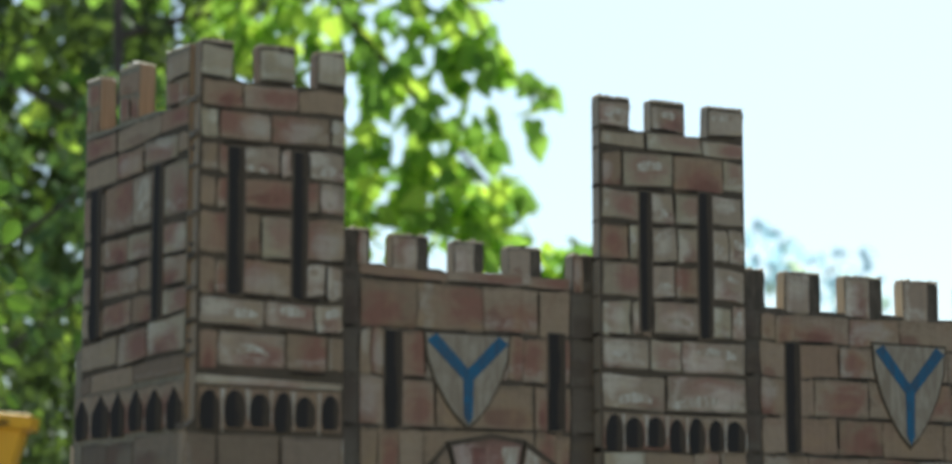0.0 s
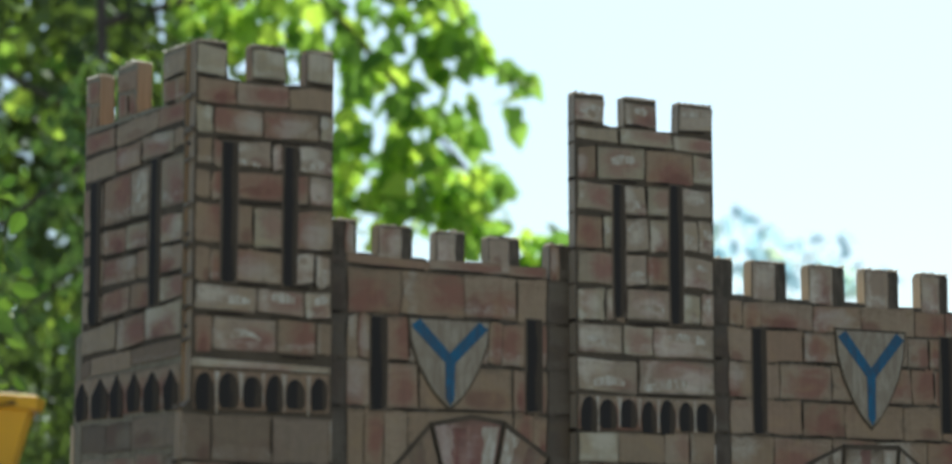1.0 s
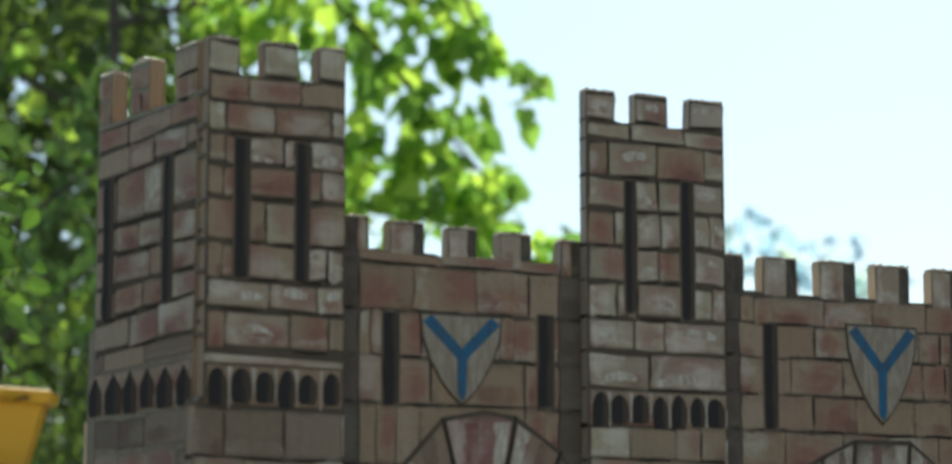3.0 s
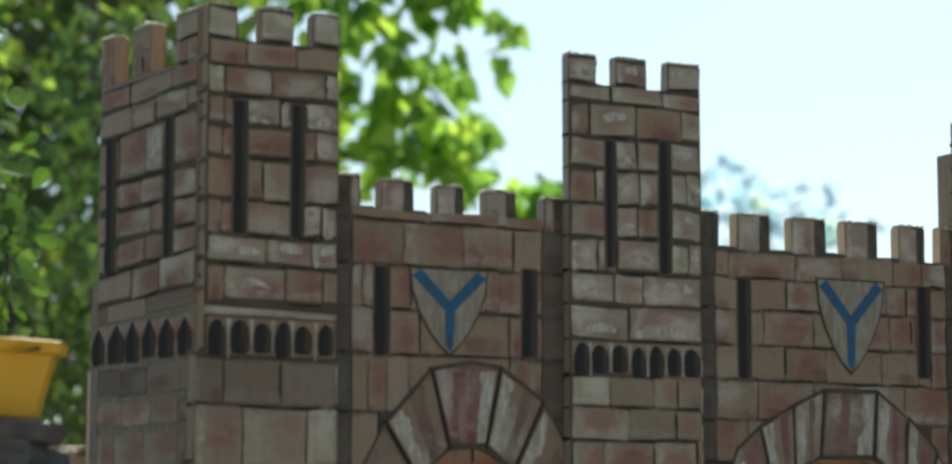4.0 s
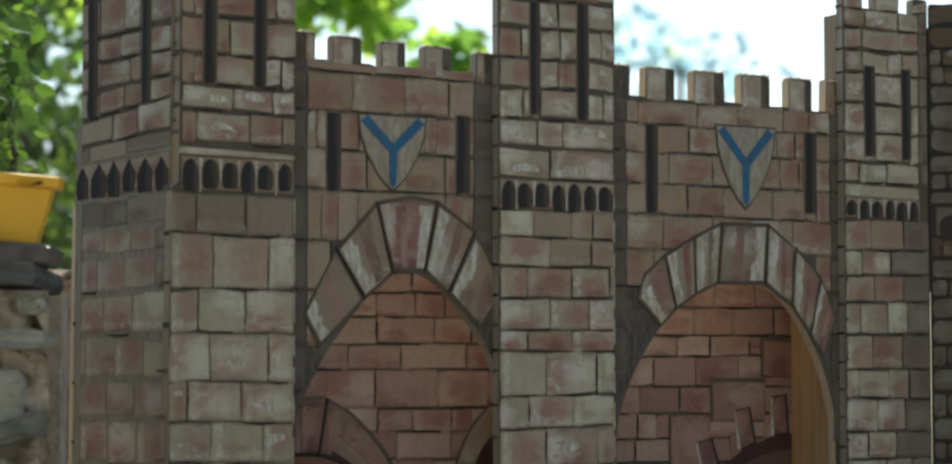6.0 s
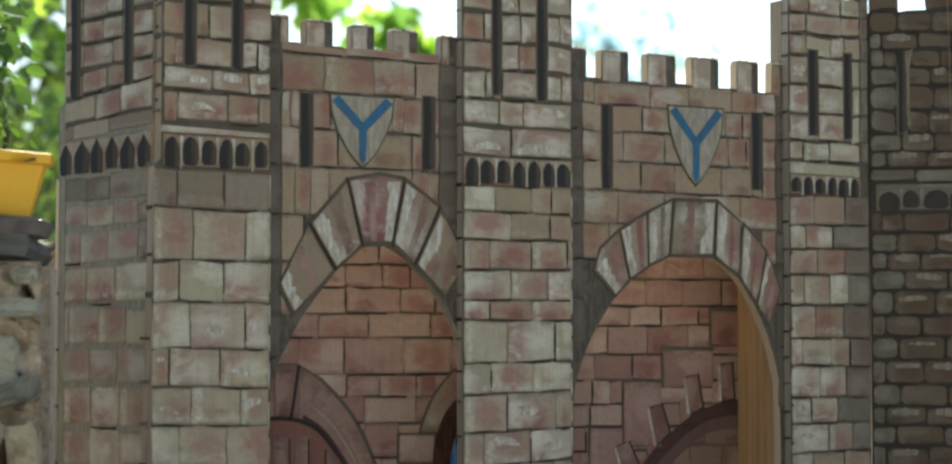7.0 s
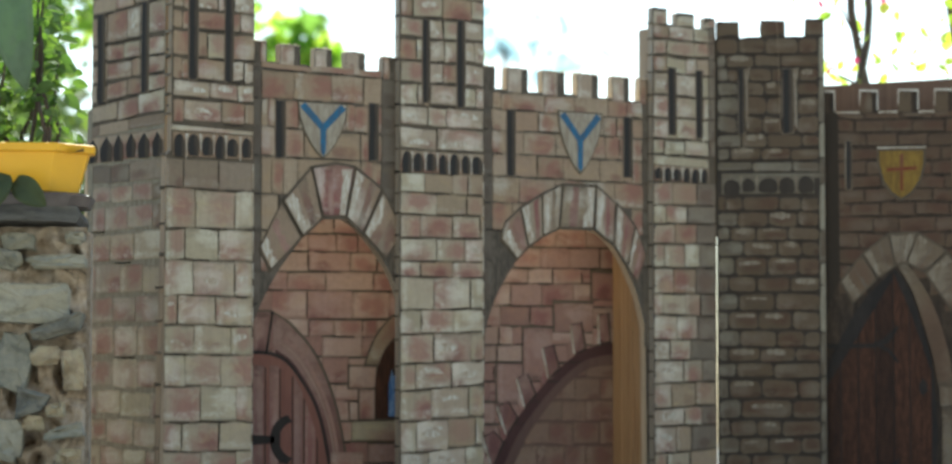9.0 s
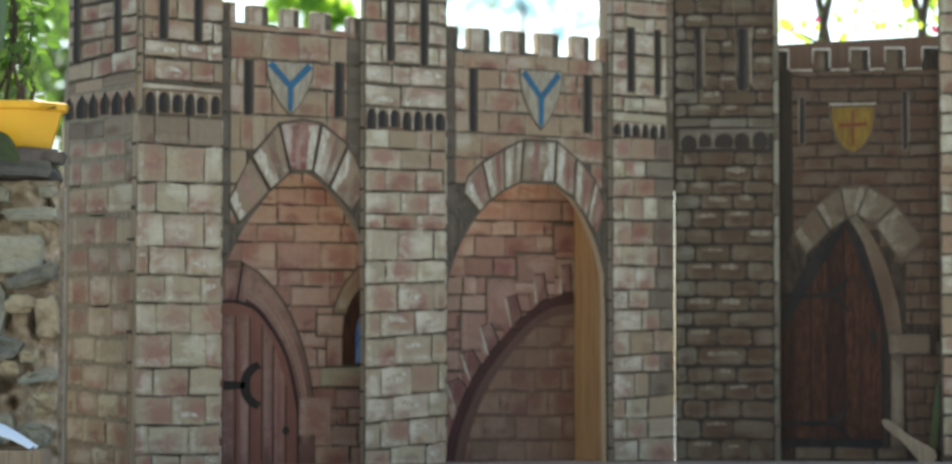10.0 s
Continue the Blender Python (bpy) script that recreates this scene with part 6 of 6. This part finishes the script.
VINE = leaf_material("vine_leaf", (0.12, 0.20, 0.06), (0.27, 0.39, 0.10), (0.58, 0.66, 0.15), 0.80, (1.3, 1.4, 0.75))
SHRUB = leaf_material("shrub_leaf", (0.088, 0.105, 0.055), (0.12, 0.145, 0.065), (0.20, 0.24, 0.09), 0.46)
POTLEAF = leaf_material("small_green_leaf", (0.085, 0.14, 0.045), (0.125, 0.185, 0.06), (0.20, 0.26, 0.09), 0.45)
# aerial haze is put into these pale, bluish leaf colours
HAZE = leaf_material("hazed_leaf", (0.46, 0.66, 0.74), (0.54, 0.72, 0.80), (0.66, 0.74, 0.46), 0.8, (1.0, 1.0, 1.0))
FARLEAF = leaf_material("sunny_leaf", (0.36, 0.46, 0.10), (0.48, 0.54, 0.14), (0.62, 0.52, 0.12), 0.65)
n = Nodes("bark", 0.9)
a_ = n.noise(40, 5, 0.7, n.shifted((1, 1, 0.25)))
BARK = n.done(n.ramp(a_, [(0.3, (0.035, 0.028, 0.022)), (0.7, (0.13, 0.10, 0.075))]), a_, 0.9, 0.004)

HEART = [(0, 0.04), (0.20, -0.05), (0.40, 0.06), (0.47, 0.27), (0.38, 0.52), (0.20, 0.76), (0.0, 1.05), (-0.20, 0.76), (-0.38, 0.52), (-0.47, 0.27), (-0.40, 0.06), (-0.20, -0.05)]
OVAL = [(0, 0), (0.20, 0.16), (0.30, 0.42), (0.22, 0.72), (0, 1.0), (-0.22, 0.72), (-0.30, 0.42), (-0.20, 0.16)]


def leaves(name, places, sizes, material, parent, shape, r, droop=0.7, label=""):
    """One mesh of many single leaves, each folded along its midrib, turned its own way."""
    verts, faces = [], []
    for p, s in zip(places, sizes):
        out = Vector((r.uniform(-1, 1), r.uniform(-1, 1), r.uniform(-0.4, 0.4) - droop)).normalized()
        side = out.cross(Vector((r.uniform(-1, 1), r.uniform(-1, 1), r.uniform(-0.3, 1)))).normalized()
        up = side.cross(out)
        fold, curl = r.uniform(0.1, 0.5), r.uniform(-0.3, 0.3)
        base = len(verts)
        verts.append(tuple(p + out * s * 0.4 + up * s * curl * 0.2))
        for x, y in shape:
            verts.append(tuple(p + side * x * s + out * y * s + up * s * (fold * abs(x) + curl * y * y)))
        k = len(shape)
        for i in range(k):
            faces.append((base, base + 1 + i, base + 1 + (i + 1) % k))
    me = bpy.data.meshes.new(name)
    me.from_pydata(verts, [], faces)
    me.materials.append(material)
    ob = new(name, me)
    ob.parent = parent
    if label:
        tagged(ob, label)
    return ob


def limb(bm, pts, r0, r1, sides=7):
    """A tapered limb along the points."""
    rings = []
    for i, p in enumerate(pts):
        d = (pts[min(i + 1, len(pts) - 1)] - pts[max(i - 1, 0)]).normalized()
        a = d.orthogonal().normalized()
        b = d.cross(a)
        rad = r0 + (r1 - r0) * i / (len(pts) - 1)
        rings.append([bm.verts.new(p + (a * math.cos(2 * math.pi * k / sides) + b * math.sin(2 * math.pi * k / sides)) * rad) for k in range(sides)])
    for lo, hi in zip(rings, rings[1:]):
        for k in range(sides):
            bm.faces.new((lo[k], lo[(k + 1) % sides], hi[(k + 1) % sides], hi[k]))
    bm.faces.new(rings[0][::-1])
    bm.faces.new(rings[-1])


def bent(a, b, n, amp, r):
    out = [a.lerp(b, i / n) for i in range(n + 1)]
    for p in out[1:-1]:
        p += Vector((r.uniform(-amp, amp), r.uniform(-amp, amp), r.uniform(-amp, amp)))
    return out


def tree(name, label, trunk, limbs, blobs, size, material, shape, seed, trunk_r, k=1.0, about=None):
    """Trunk, limbs and a crown whose leaves fill ragged clumps. blobs: centre, half axes, count. k: how much larger and farther from about it stands."""
    r = random.Random(seed)
    move = (lambda p: moved(p, k, about)) if about else (lambda p: p)
    trunk, trunk_r, size = [move(p) for p in trunk], trunk_r * k, size * k
    limbs = [(move(p), move(q), rad * k) for p, q, rad in limbs]
    blobs = [(move(c), (hx * k, hy * k, hz * k), count) for c, (hx, hy, hz), count in blobs]
    ob = new(name)
    tagged(ob, label, "tree")
    bm = bmesh.new()
    limb(bm, bent(trunk[0], trunk[1], 7, 0.012, r), trunk_r, trunk_r * 0.6, 9)
    part("trunk", bm, BARK, ob)
    for a, b, rad in limbs:
        bm = bmesh.new()
        limb(bm, bent(a, b, 6, 0.02, r), rad, rad * 0.35)
        part("limb", bm, BARK, ob)
    places, sizes = [], []
    for c, (hx, hy, hz), count in blobs:
        for _ in range(count):
            while True:
                x, y, z = r.uniform(-1, 1), r.uniform(-1, 1), r.uniform(-1, 1)
                q = x * x + y * y + z * z
                if q < 1 and noise.noise(Vector((c.x * 3 + x * 2.2, c.y * 3 + y * 2.2, c.z * 3 + z * 2.2))) > 0.02:
                    break
            places.append(c + BG_R * x * hx + BG_N * y * hy + Vector((0, 0, z * hz)))
            sizes.append(size * r.uniform(0.65, 1.25))
    leaves("crown", places, sizes, material, ob, shape, r)
    return ob


# the vine tree behind the castle
tree("vine_tree", "leafy green vine tree, backlit by the sun", (bg(-0.429, 2.875, -0.009), bg(-0.432, 2.490, 3.146)),
     [(bg(-0.60, 3.6, 2.3), bg(-0.1, 3.5, 2.42), 0.011), (bg(-0.1, 3.5, 2.42), bg(0.24, 3.5, 2.36), 0.011), (bg(-0.15, 3.5, 2.40), bg(0.22, 3.5, 1.95), 0.009), (bg(0.14, 3.5, 2.38), bg(0.31, 3.5, 2.12), 0.005), (bg(-0.60, 3.6, 2.1), bg(-1.4, 3.6, 2.5), 0.008)],
     [(bg(-0.02, 3.50, 2.05), (0.17, 0.20, 0.24), 168), (bg(0.13, 3.50, 2.0), (0.12, 0.15, 0.17), 96), (bg(0.21, 3.50, 1.87), (0.06, 0.08, 0.09), 38), (bg(0.06, 3.52, 2.36), (0.15, 0.16, 0.07), 44), (bg(0.353, 3.548, 1.794), (0.085, 0.10, 0.07), 40), (bg(0.431, 3.552, 1.767), (0.05, 0.08, 0.045), 20), (bg(0.214, 3.807, 1.958), (0.085, 0.10, 0.085), 46), (bg(0.31, 3.5, 2.13), (0.03, 0.05, 0.08), 11), (bg(0.17, 3.5, 2.24), (0.07, 0.08, 0.08), 52),
      (bg(-0.22, 3.55, 2.32), (0.22, 0.15, 0.10), 121), (bg(-0.25, 3.55, 1.88), (0.22, 0.15, 0.16), 161), (bg(-0.75, 3.6, 2.1), (0.35, 0.2, 0.55), 140), (bg(-1.3, 3.7, 2.1), (0.5, 0.25, 0.7), 121)],
     0.056, VINE, HEART, 21, 0.012, 2.4, EARLY)
tree("shrub", "dense green shrub behind the garden wall", (bg(-1.0, 4.9, 0.0), bg(-0.95, 4.9, 2.4)), [(bg(-0.95, 4.9, 1.4), bg(-0.5, 4.8, 2.1), 0.02), (bg(-0.95, 4.9, 1.4), bg(-1.6, 4.9, 2.2), 0.02)],
     [(bg(-0.95, 4.1, 2.1), (0.4, 0.25, 0.6), 832), (bg(-0.72, 4.0, 2.35), (0.36, 0.2, 0.34), 368), (bg(-0.75, 4.7, 1.9), (0.5, 0.25, 0.55), 832), (bg(-0.75, 4.9, 2.7), (0.5, 0.25, 0.5), 672), (bg(-1.5, 4.8, 2.0), (0.8, 0.3, 0.8), 1120), (bg(-0.62, 4.8, 2.5), (0.3, 0.3, 0.35), 208), (bg(-1.2, 4.9, 1.3), (1.0, 0.3, 0.5), 672), (bg(-0.55, 4.6, 1.55), (0.5, 0.25, 0.35), 672)],
     0.070, SHRUB, OVAL, 22, 0.04, 2.3, EARLY)
far = lambda az, el, d: Vector((-1.1 + d * math.sin(radians(az - 2.7)), -2.0 + d * math.cos(radians(az - 2.7)), 1.1 + d * math.tan(radians(el + 1.6))))
tree("garden_tree", "distant tree beyond the garden, its leaves coloured pale for haze", (far(35.9, -4.2, 30), far(35.9, 6.2, 30)), [(far(35.9, 6.0, 30), far(34.9, 7.3, 30), 0.010), (far(35.9, 6.0, 30), far(36.9, 6.8, 30), 0.010)],
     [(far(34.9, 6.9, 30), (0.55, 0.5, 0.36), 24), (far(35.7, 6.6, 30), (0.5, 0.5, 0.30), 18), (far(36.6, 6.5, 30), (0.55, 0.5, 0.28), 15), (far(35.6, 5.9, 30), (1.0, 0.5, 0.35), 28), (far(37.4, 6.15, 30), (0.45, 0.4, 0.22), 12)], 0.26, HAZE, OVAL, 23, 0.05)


def beyond(u, d, z):
    return moved(bg(u + 0.045, d, z), 0.92, LATE)


def flowering_shrub():
    """Two twisting stems with pink flowers and yellow-green leaves beyond the short wing."""
    r = random.Random(31)
    ob = new("flowering_shrub")
    tagged(ob, "twisted flowering shrub with pink blooms against bright sky", "shrub")
    for u, top in ((1.265, 2.1), (1.457, 2.1), (1.62, 2.1)):
        for s in (-0.017, 0.017):
            bm = bmesh.new()
            pts = [beyond(u + s * math.cos(i * 0.8) + 0.012 * noise.noise(Vector((u * 9, i * 0.35, 2))), 1.2 + s * math.sin(i * 0.8), -0.08 + (top + 0.08) * i / 34) for i in range(35)]
            limb(bm, pts, 0.0098, 0.0062)
            part("stem", bm, BARK, ob)
        for _ in range(5):
            a = beyond(u, 1.2, r.uniform(1.5, 1.95))
            bm = bmesh.new()
            limb(bm, bent(a, a + BG_R * r.uniform(-0.08, 0.08) + Vector((0, 0, r.uniform(0.02, 0.09))), 4, 0.005, r), 0.0036, 0.0014, 5)
            part("twig", bm, BARK, ob)
    P, S = [], []
    for _ in range(430):
        P.append(beyond(r.choice((1.265, 1.457, 1.62)) + r.gauss(0, 0.06), 1.2 + r.uniform(-0.12, 0.15), r.uniform(1.42, 2.0)))
        S.append(r.uniform(0.016, 0.036))
    leaves("foliage", P, S, FARLEAF, ob, OVAL, r)
    pink = leaf_material("pink_petal", (0.6, 0.05, 0.2), (0.75, 0.10, 0.32), (0.8, 0.2, 0.45), 0.5)
    P = [beyond(r.choice((1.265, 1.457, 1.62)) + r.gauss(0, 0.05), 1.18 + r.uniform(-0.1, 0.1), r.uniform(1.53, 1.85)) for _ in range(64)]
    leaves("blossom", P, [r.uniform(0.014, 0.027) for _ in P], pink, ob, OVAL, r)


flowering_shrub()


tree("low_bush", "low green bush beyond the rough garden wall", (bg(-0.571, 2.144, 0), bg(-0.545, 2.144, 1.381)), [(bg(-0.545, 2.144, 0.991), bg(-0.18, 2.079, 1.381), 0.008), (bg(-0.545, 2.144, 0.991), bg(-0.961, 2.079, 1.446), 0.008)],
     [(bg(-0.245, 2.105, 1.329), (0.26, 0.156, 0.234), 800), (bg(-0.7, 2.144, 1.381), (0.39, 0.182, 0.312), 900), (bg(-1.22, 2.144, 1.381), (0.39, 0.182, 0.338), 560)], 0.031, SHRUB, OVAL, 24, 0.012, 2.5, MIDDLE)


MIDLEAF = leaf_material("broad_leaf", (0.08, 0.125, 0.048), (0.11, 0.175, 0.058), (0.18, 0.24, 0.075), 0.42, (1.2, 1.3, 0.7))
tree("broad_leaved_bush", "tall bush with broad heart-shaped leaves beyond the garden wall", (bg(-0.661, 1.949, 0), bg(-0.61, 1.949, 1.927)), [(bg(-0.623, 1.949, 1.576), bg(-0.272, 1.923, 1.849), 0.007), (bg(-0.623, 1.949, 1.511), bg(-0.921, 1.949, 1.849), 0.007), (bg(-0.636, 1.949, 1.381), bg(-0.349, 1.897, 1.615), 0.006)],
     [(bg(-0.10, 1.95, 1.62), (0.12, 0.10, 0.26), 230), (bg(-0.285, 1.923, 1.81), (0.169, 0.104, 0.169), 286), (bg(-0.337, 1.897, 1.602), (0.169, 0.091, 0.13), 198), (bg(-0.661, 1.949, 1.797), (0.234, 0.117, 0.208), 374), (bg(-1.026, 1.975, 1.771), (0.26, 0.117, 0.26), 220)], 0.025, MIDLEAF, HEART, 27, 0.010, 2.5, MIDDLE)


def pot_plant():
    r = random.Random(41)
    ob = new("pot_plant")
    tagged(ob, "leafy green plant with thin stems growing in the yellow planter", "plant")
    P, S = [], []
    for i in range(16):
        u, d = -0.350 + 0.235 * i / 15 + r.uniform(-0.01, 0.01), 0.345 + r.uniform(-0.04, 0.04)
        h = r.uniform(0.10, 0.30)
        bm = bmesh.new()
        pts = bent(near(u, d, 1.276), near(u + r.uniform(-0.05, 0.03), d + r.uniform(-0.05, 0.05), 1.276 + h), 5, 0.006, r)
        limb(bm, pts, 0.0035, 0.0015, 5)
        part("stem", bm, BARK, ob)
        for p in pts[1:]:
            for _ in range(11):
                P.append(p + Vector((r.uniform(-0.03, 0.03), r.uniform(-0.03, 0.03), r.uniform(-0.015, 0.04))))
                S.append(r.choice((r.uniform(0.010, 0.020), r.uniform(0.014, 0.030))))
    leaves("foliage", P, S, POTLEAF, ob, OVAL, r, 0.3)


pot_plant()


def big_leaf(name, base, tip, width, label, material, bend=0.03):
    """One fleshy leaf with a midrib groove, from base to tip."""
    bm = bmesh.new()
    axis = tip - base
    side = axis.cross(BG_N).normalized()
    rows = []
    for i in range(13):
        t = i / 12
        w = width * math.sin(math.pi * min(1, 0.06 + t * 0.94) ** 0.8) ** 0.7 * 0.5
        c = base + axis * t - BG_N * bend * math.sin(math.pi * t)
        rows.append([bm.verts.new(c + side * w * x + BG_N * (abs(x) ** 1.5) * w * -0.5) for x in (-1, -0.6, -0.2, 0, 0.2, 0.6, 1)])
    for a, b in zip(rows, rows[1:]):
        for k in range(6):
            bm.faces.new((a[k], a[k + 1], b[k + 1], b[k]))
    ob = part(name, bm, material, None)
    mod = ob.modifiers.new("thickness", "SOLIDIFY")
    mod.thickness = 0.0012
    for p in ob.data.polygons:
        p.use_smooth = True
    return tagged(ob, label, "leaf")


big_leaf("hanging_leaf", near(-0.212, 0.285, 1.63), near(-0.158, 0.255, 1.365), 0.066, "large fleshy green leaf hanging over the planter", leaf_material("waxy_leaf", (0.15, 0.21, 0.135), (0.19, 0.26, 0.17), (0.23, 0.30, 0.20), 0.35))
big_leaf("trailing_leaf", near(-0.175, 0.265, 1.228), near(-0.125, 0.240, 1.186), 0.032, "dark green leaf trailing over the wall edge", SHRUB, 0.01)
big_leaf("trailing_leaf", near(-0.19, 0.265, 1.238), near(-0.205, 0.240, 1.182), 0.03, "dark green leaf trailing over the wall edge", SHRUB, 0.01)
# a plank and a white sheet lie on the table beside the tower, a carved toy and a green blade before the door
bm = bmesh.new()
slab(bm, [(-0.93, BASE), (0.030, BASE), (0.030, 0.784), (-0.93, 0.784)], plane_frame(bg(0, -0.52, 0), BG_R, -BG_N), -0.10, 0)
bmesh.ops.bevel(bm, geom=bm.edges[:], offset=0.003, segments=2, affect="EDGES")
tagged(part("plank", bm, EDGE, None), "loose light wooden plank lying on the table", "plank")
bm = bmesh.new()
g = []
for i in range(15):
    for j in range(9):
        u, d = -0.29 + 0.304 * i / 14, -0.515 + 0.09 * j / 8
        g.append(bm.verts.new(bg(u, d, 0.787 + 0.06 * (1 - math.exp(-max(0, 0.012 - u) / 0.07)) * (0.7 + 0.3 * j / 8) + 0.004 * noise.noise(Vector((u * 40, d * 40, 1))))))
for i in range(14):
    for j in range(8):
        bm.faces.new((g[i * 9 + j], g[(i + 1) * 9 + j], g[(i + 1) * 9 + j + 1], g[i * 9 + j + 1]))
ob = tagged(part("paper_sheet", bm, Nodes("white_paper", 0.8).done((0.84, 0.87, 0.90)), None), "crumpled white sheet of paper on the plank", "paper")
ob.modifiers.new("thickness", "SOLIDIFY").thickness = 0.0015
bm = bmesh.new()
pts = [F4 @ Vector((0.316 + 0.064 * t, 0.812 - 0.052 * t, 0.035 + 0.01 * t)) for t in (0, 0.08, 0.25, 0.5, 0.75, 1.0)]
radii = [0.003, 0.0068, 0.0072, 0.0070, 0.0105, 0.0145]
rings = []
for p, rad in zip(pts, radii):
    rings.append([bm.verts.new(p + Vector((math.cos(a * math.pi / 5) * rad * D2.x, math.cos(a * math.pi / 5) * rad * D2.y, 0)) + Vector((0, 0, math.sin(a * math.pi / 5) * rad))) for a in range(10)])
for lo, hi in zip(rings, rings[1:]):
    for k in range(10):
        bm.faces.new((lo[k], lo[(k + 1) % 10], hi[(k + 1) % 10], hi[k]))
bm.faces.new(rings[0])
bm.faces.new(rings[-1])
tagged(part("carved_peg", bm, wood("brown_carved_wood", (0.27, 0.205, 0.13), (0.17, 0.12, 0.075)), None), "brown carved wooden toy piece before the door", "toy")
p = F4 @ Vector((0.385, BASE, 0.02))
big_leaf("green_blade", p, p + Vector((0.012, -0.005, 0.125)), 0.012, "upright green blade of grass beside the tower", SHRUB, 0.01)
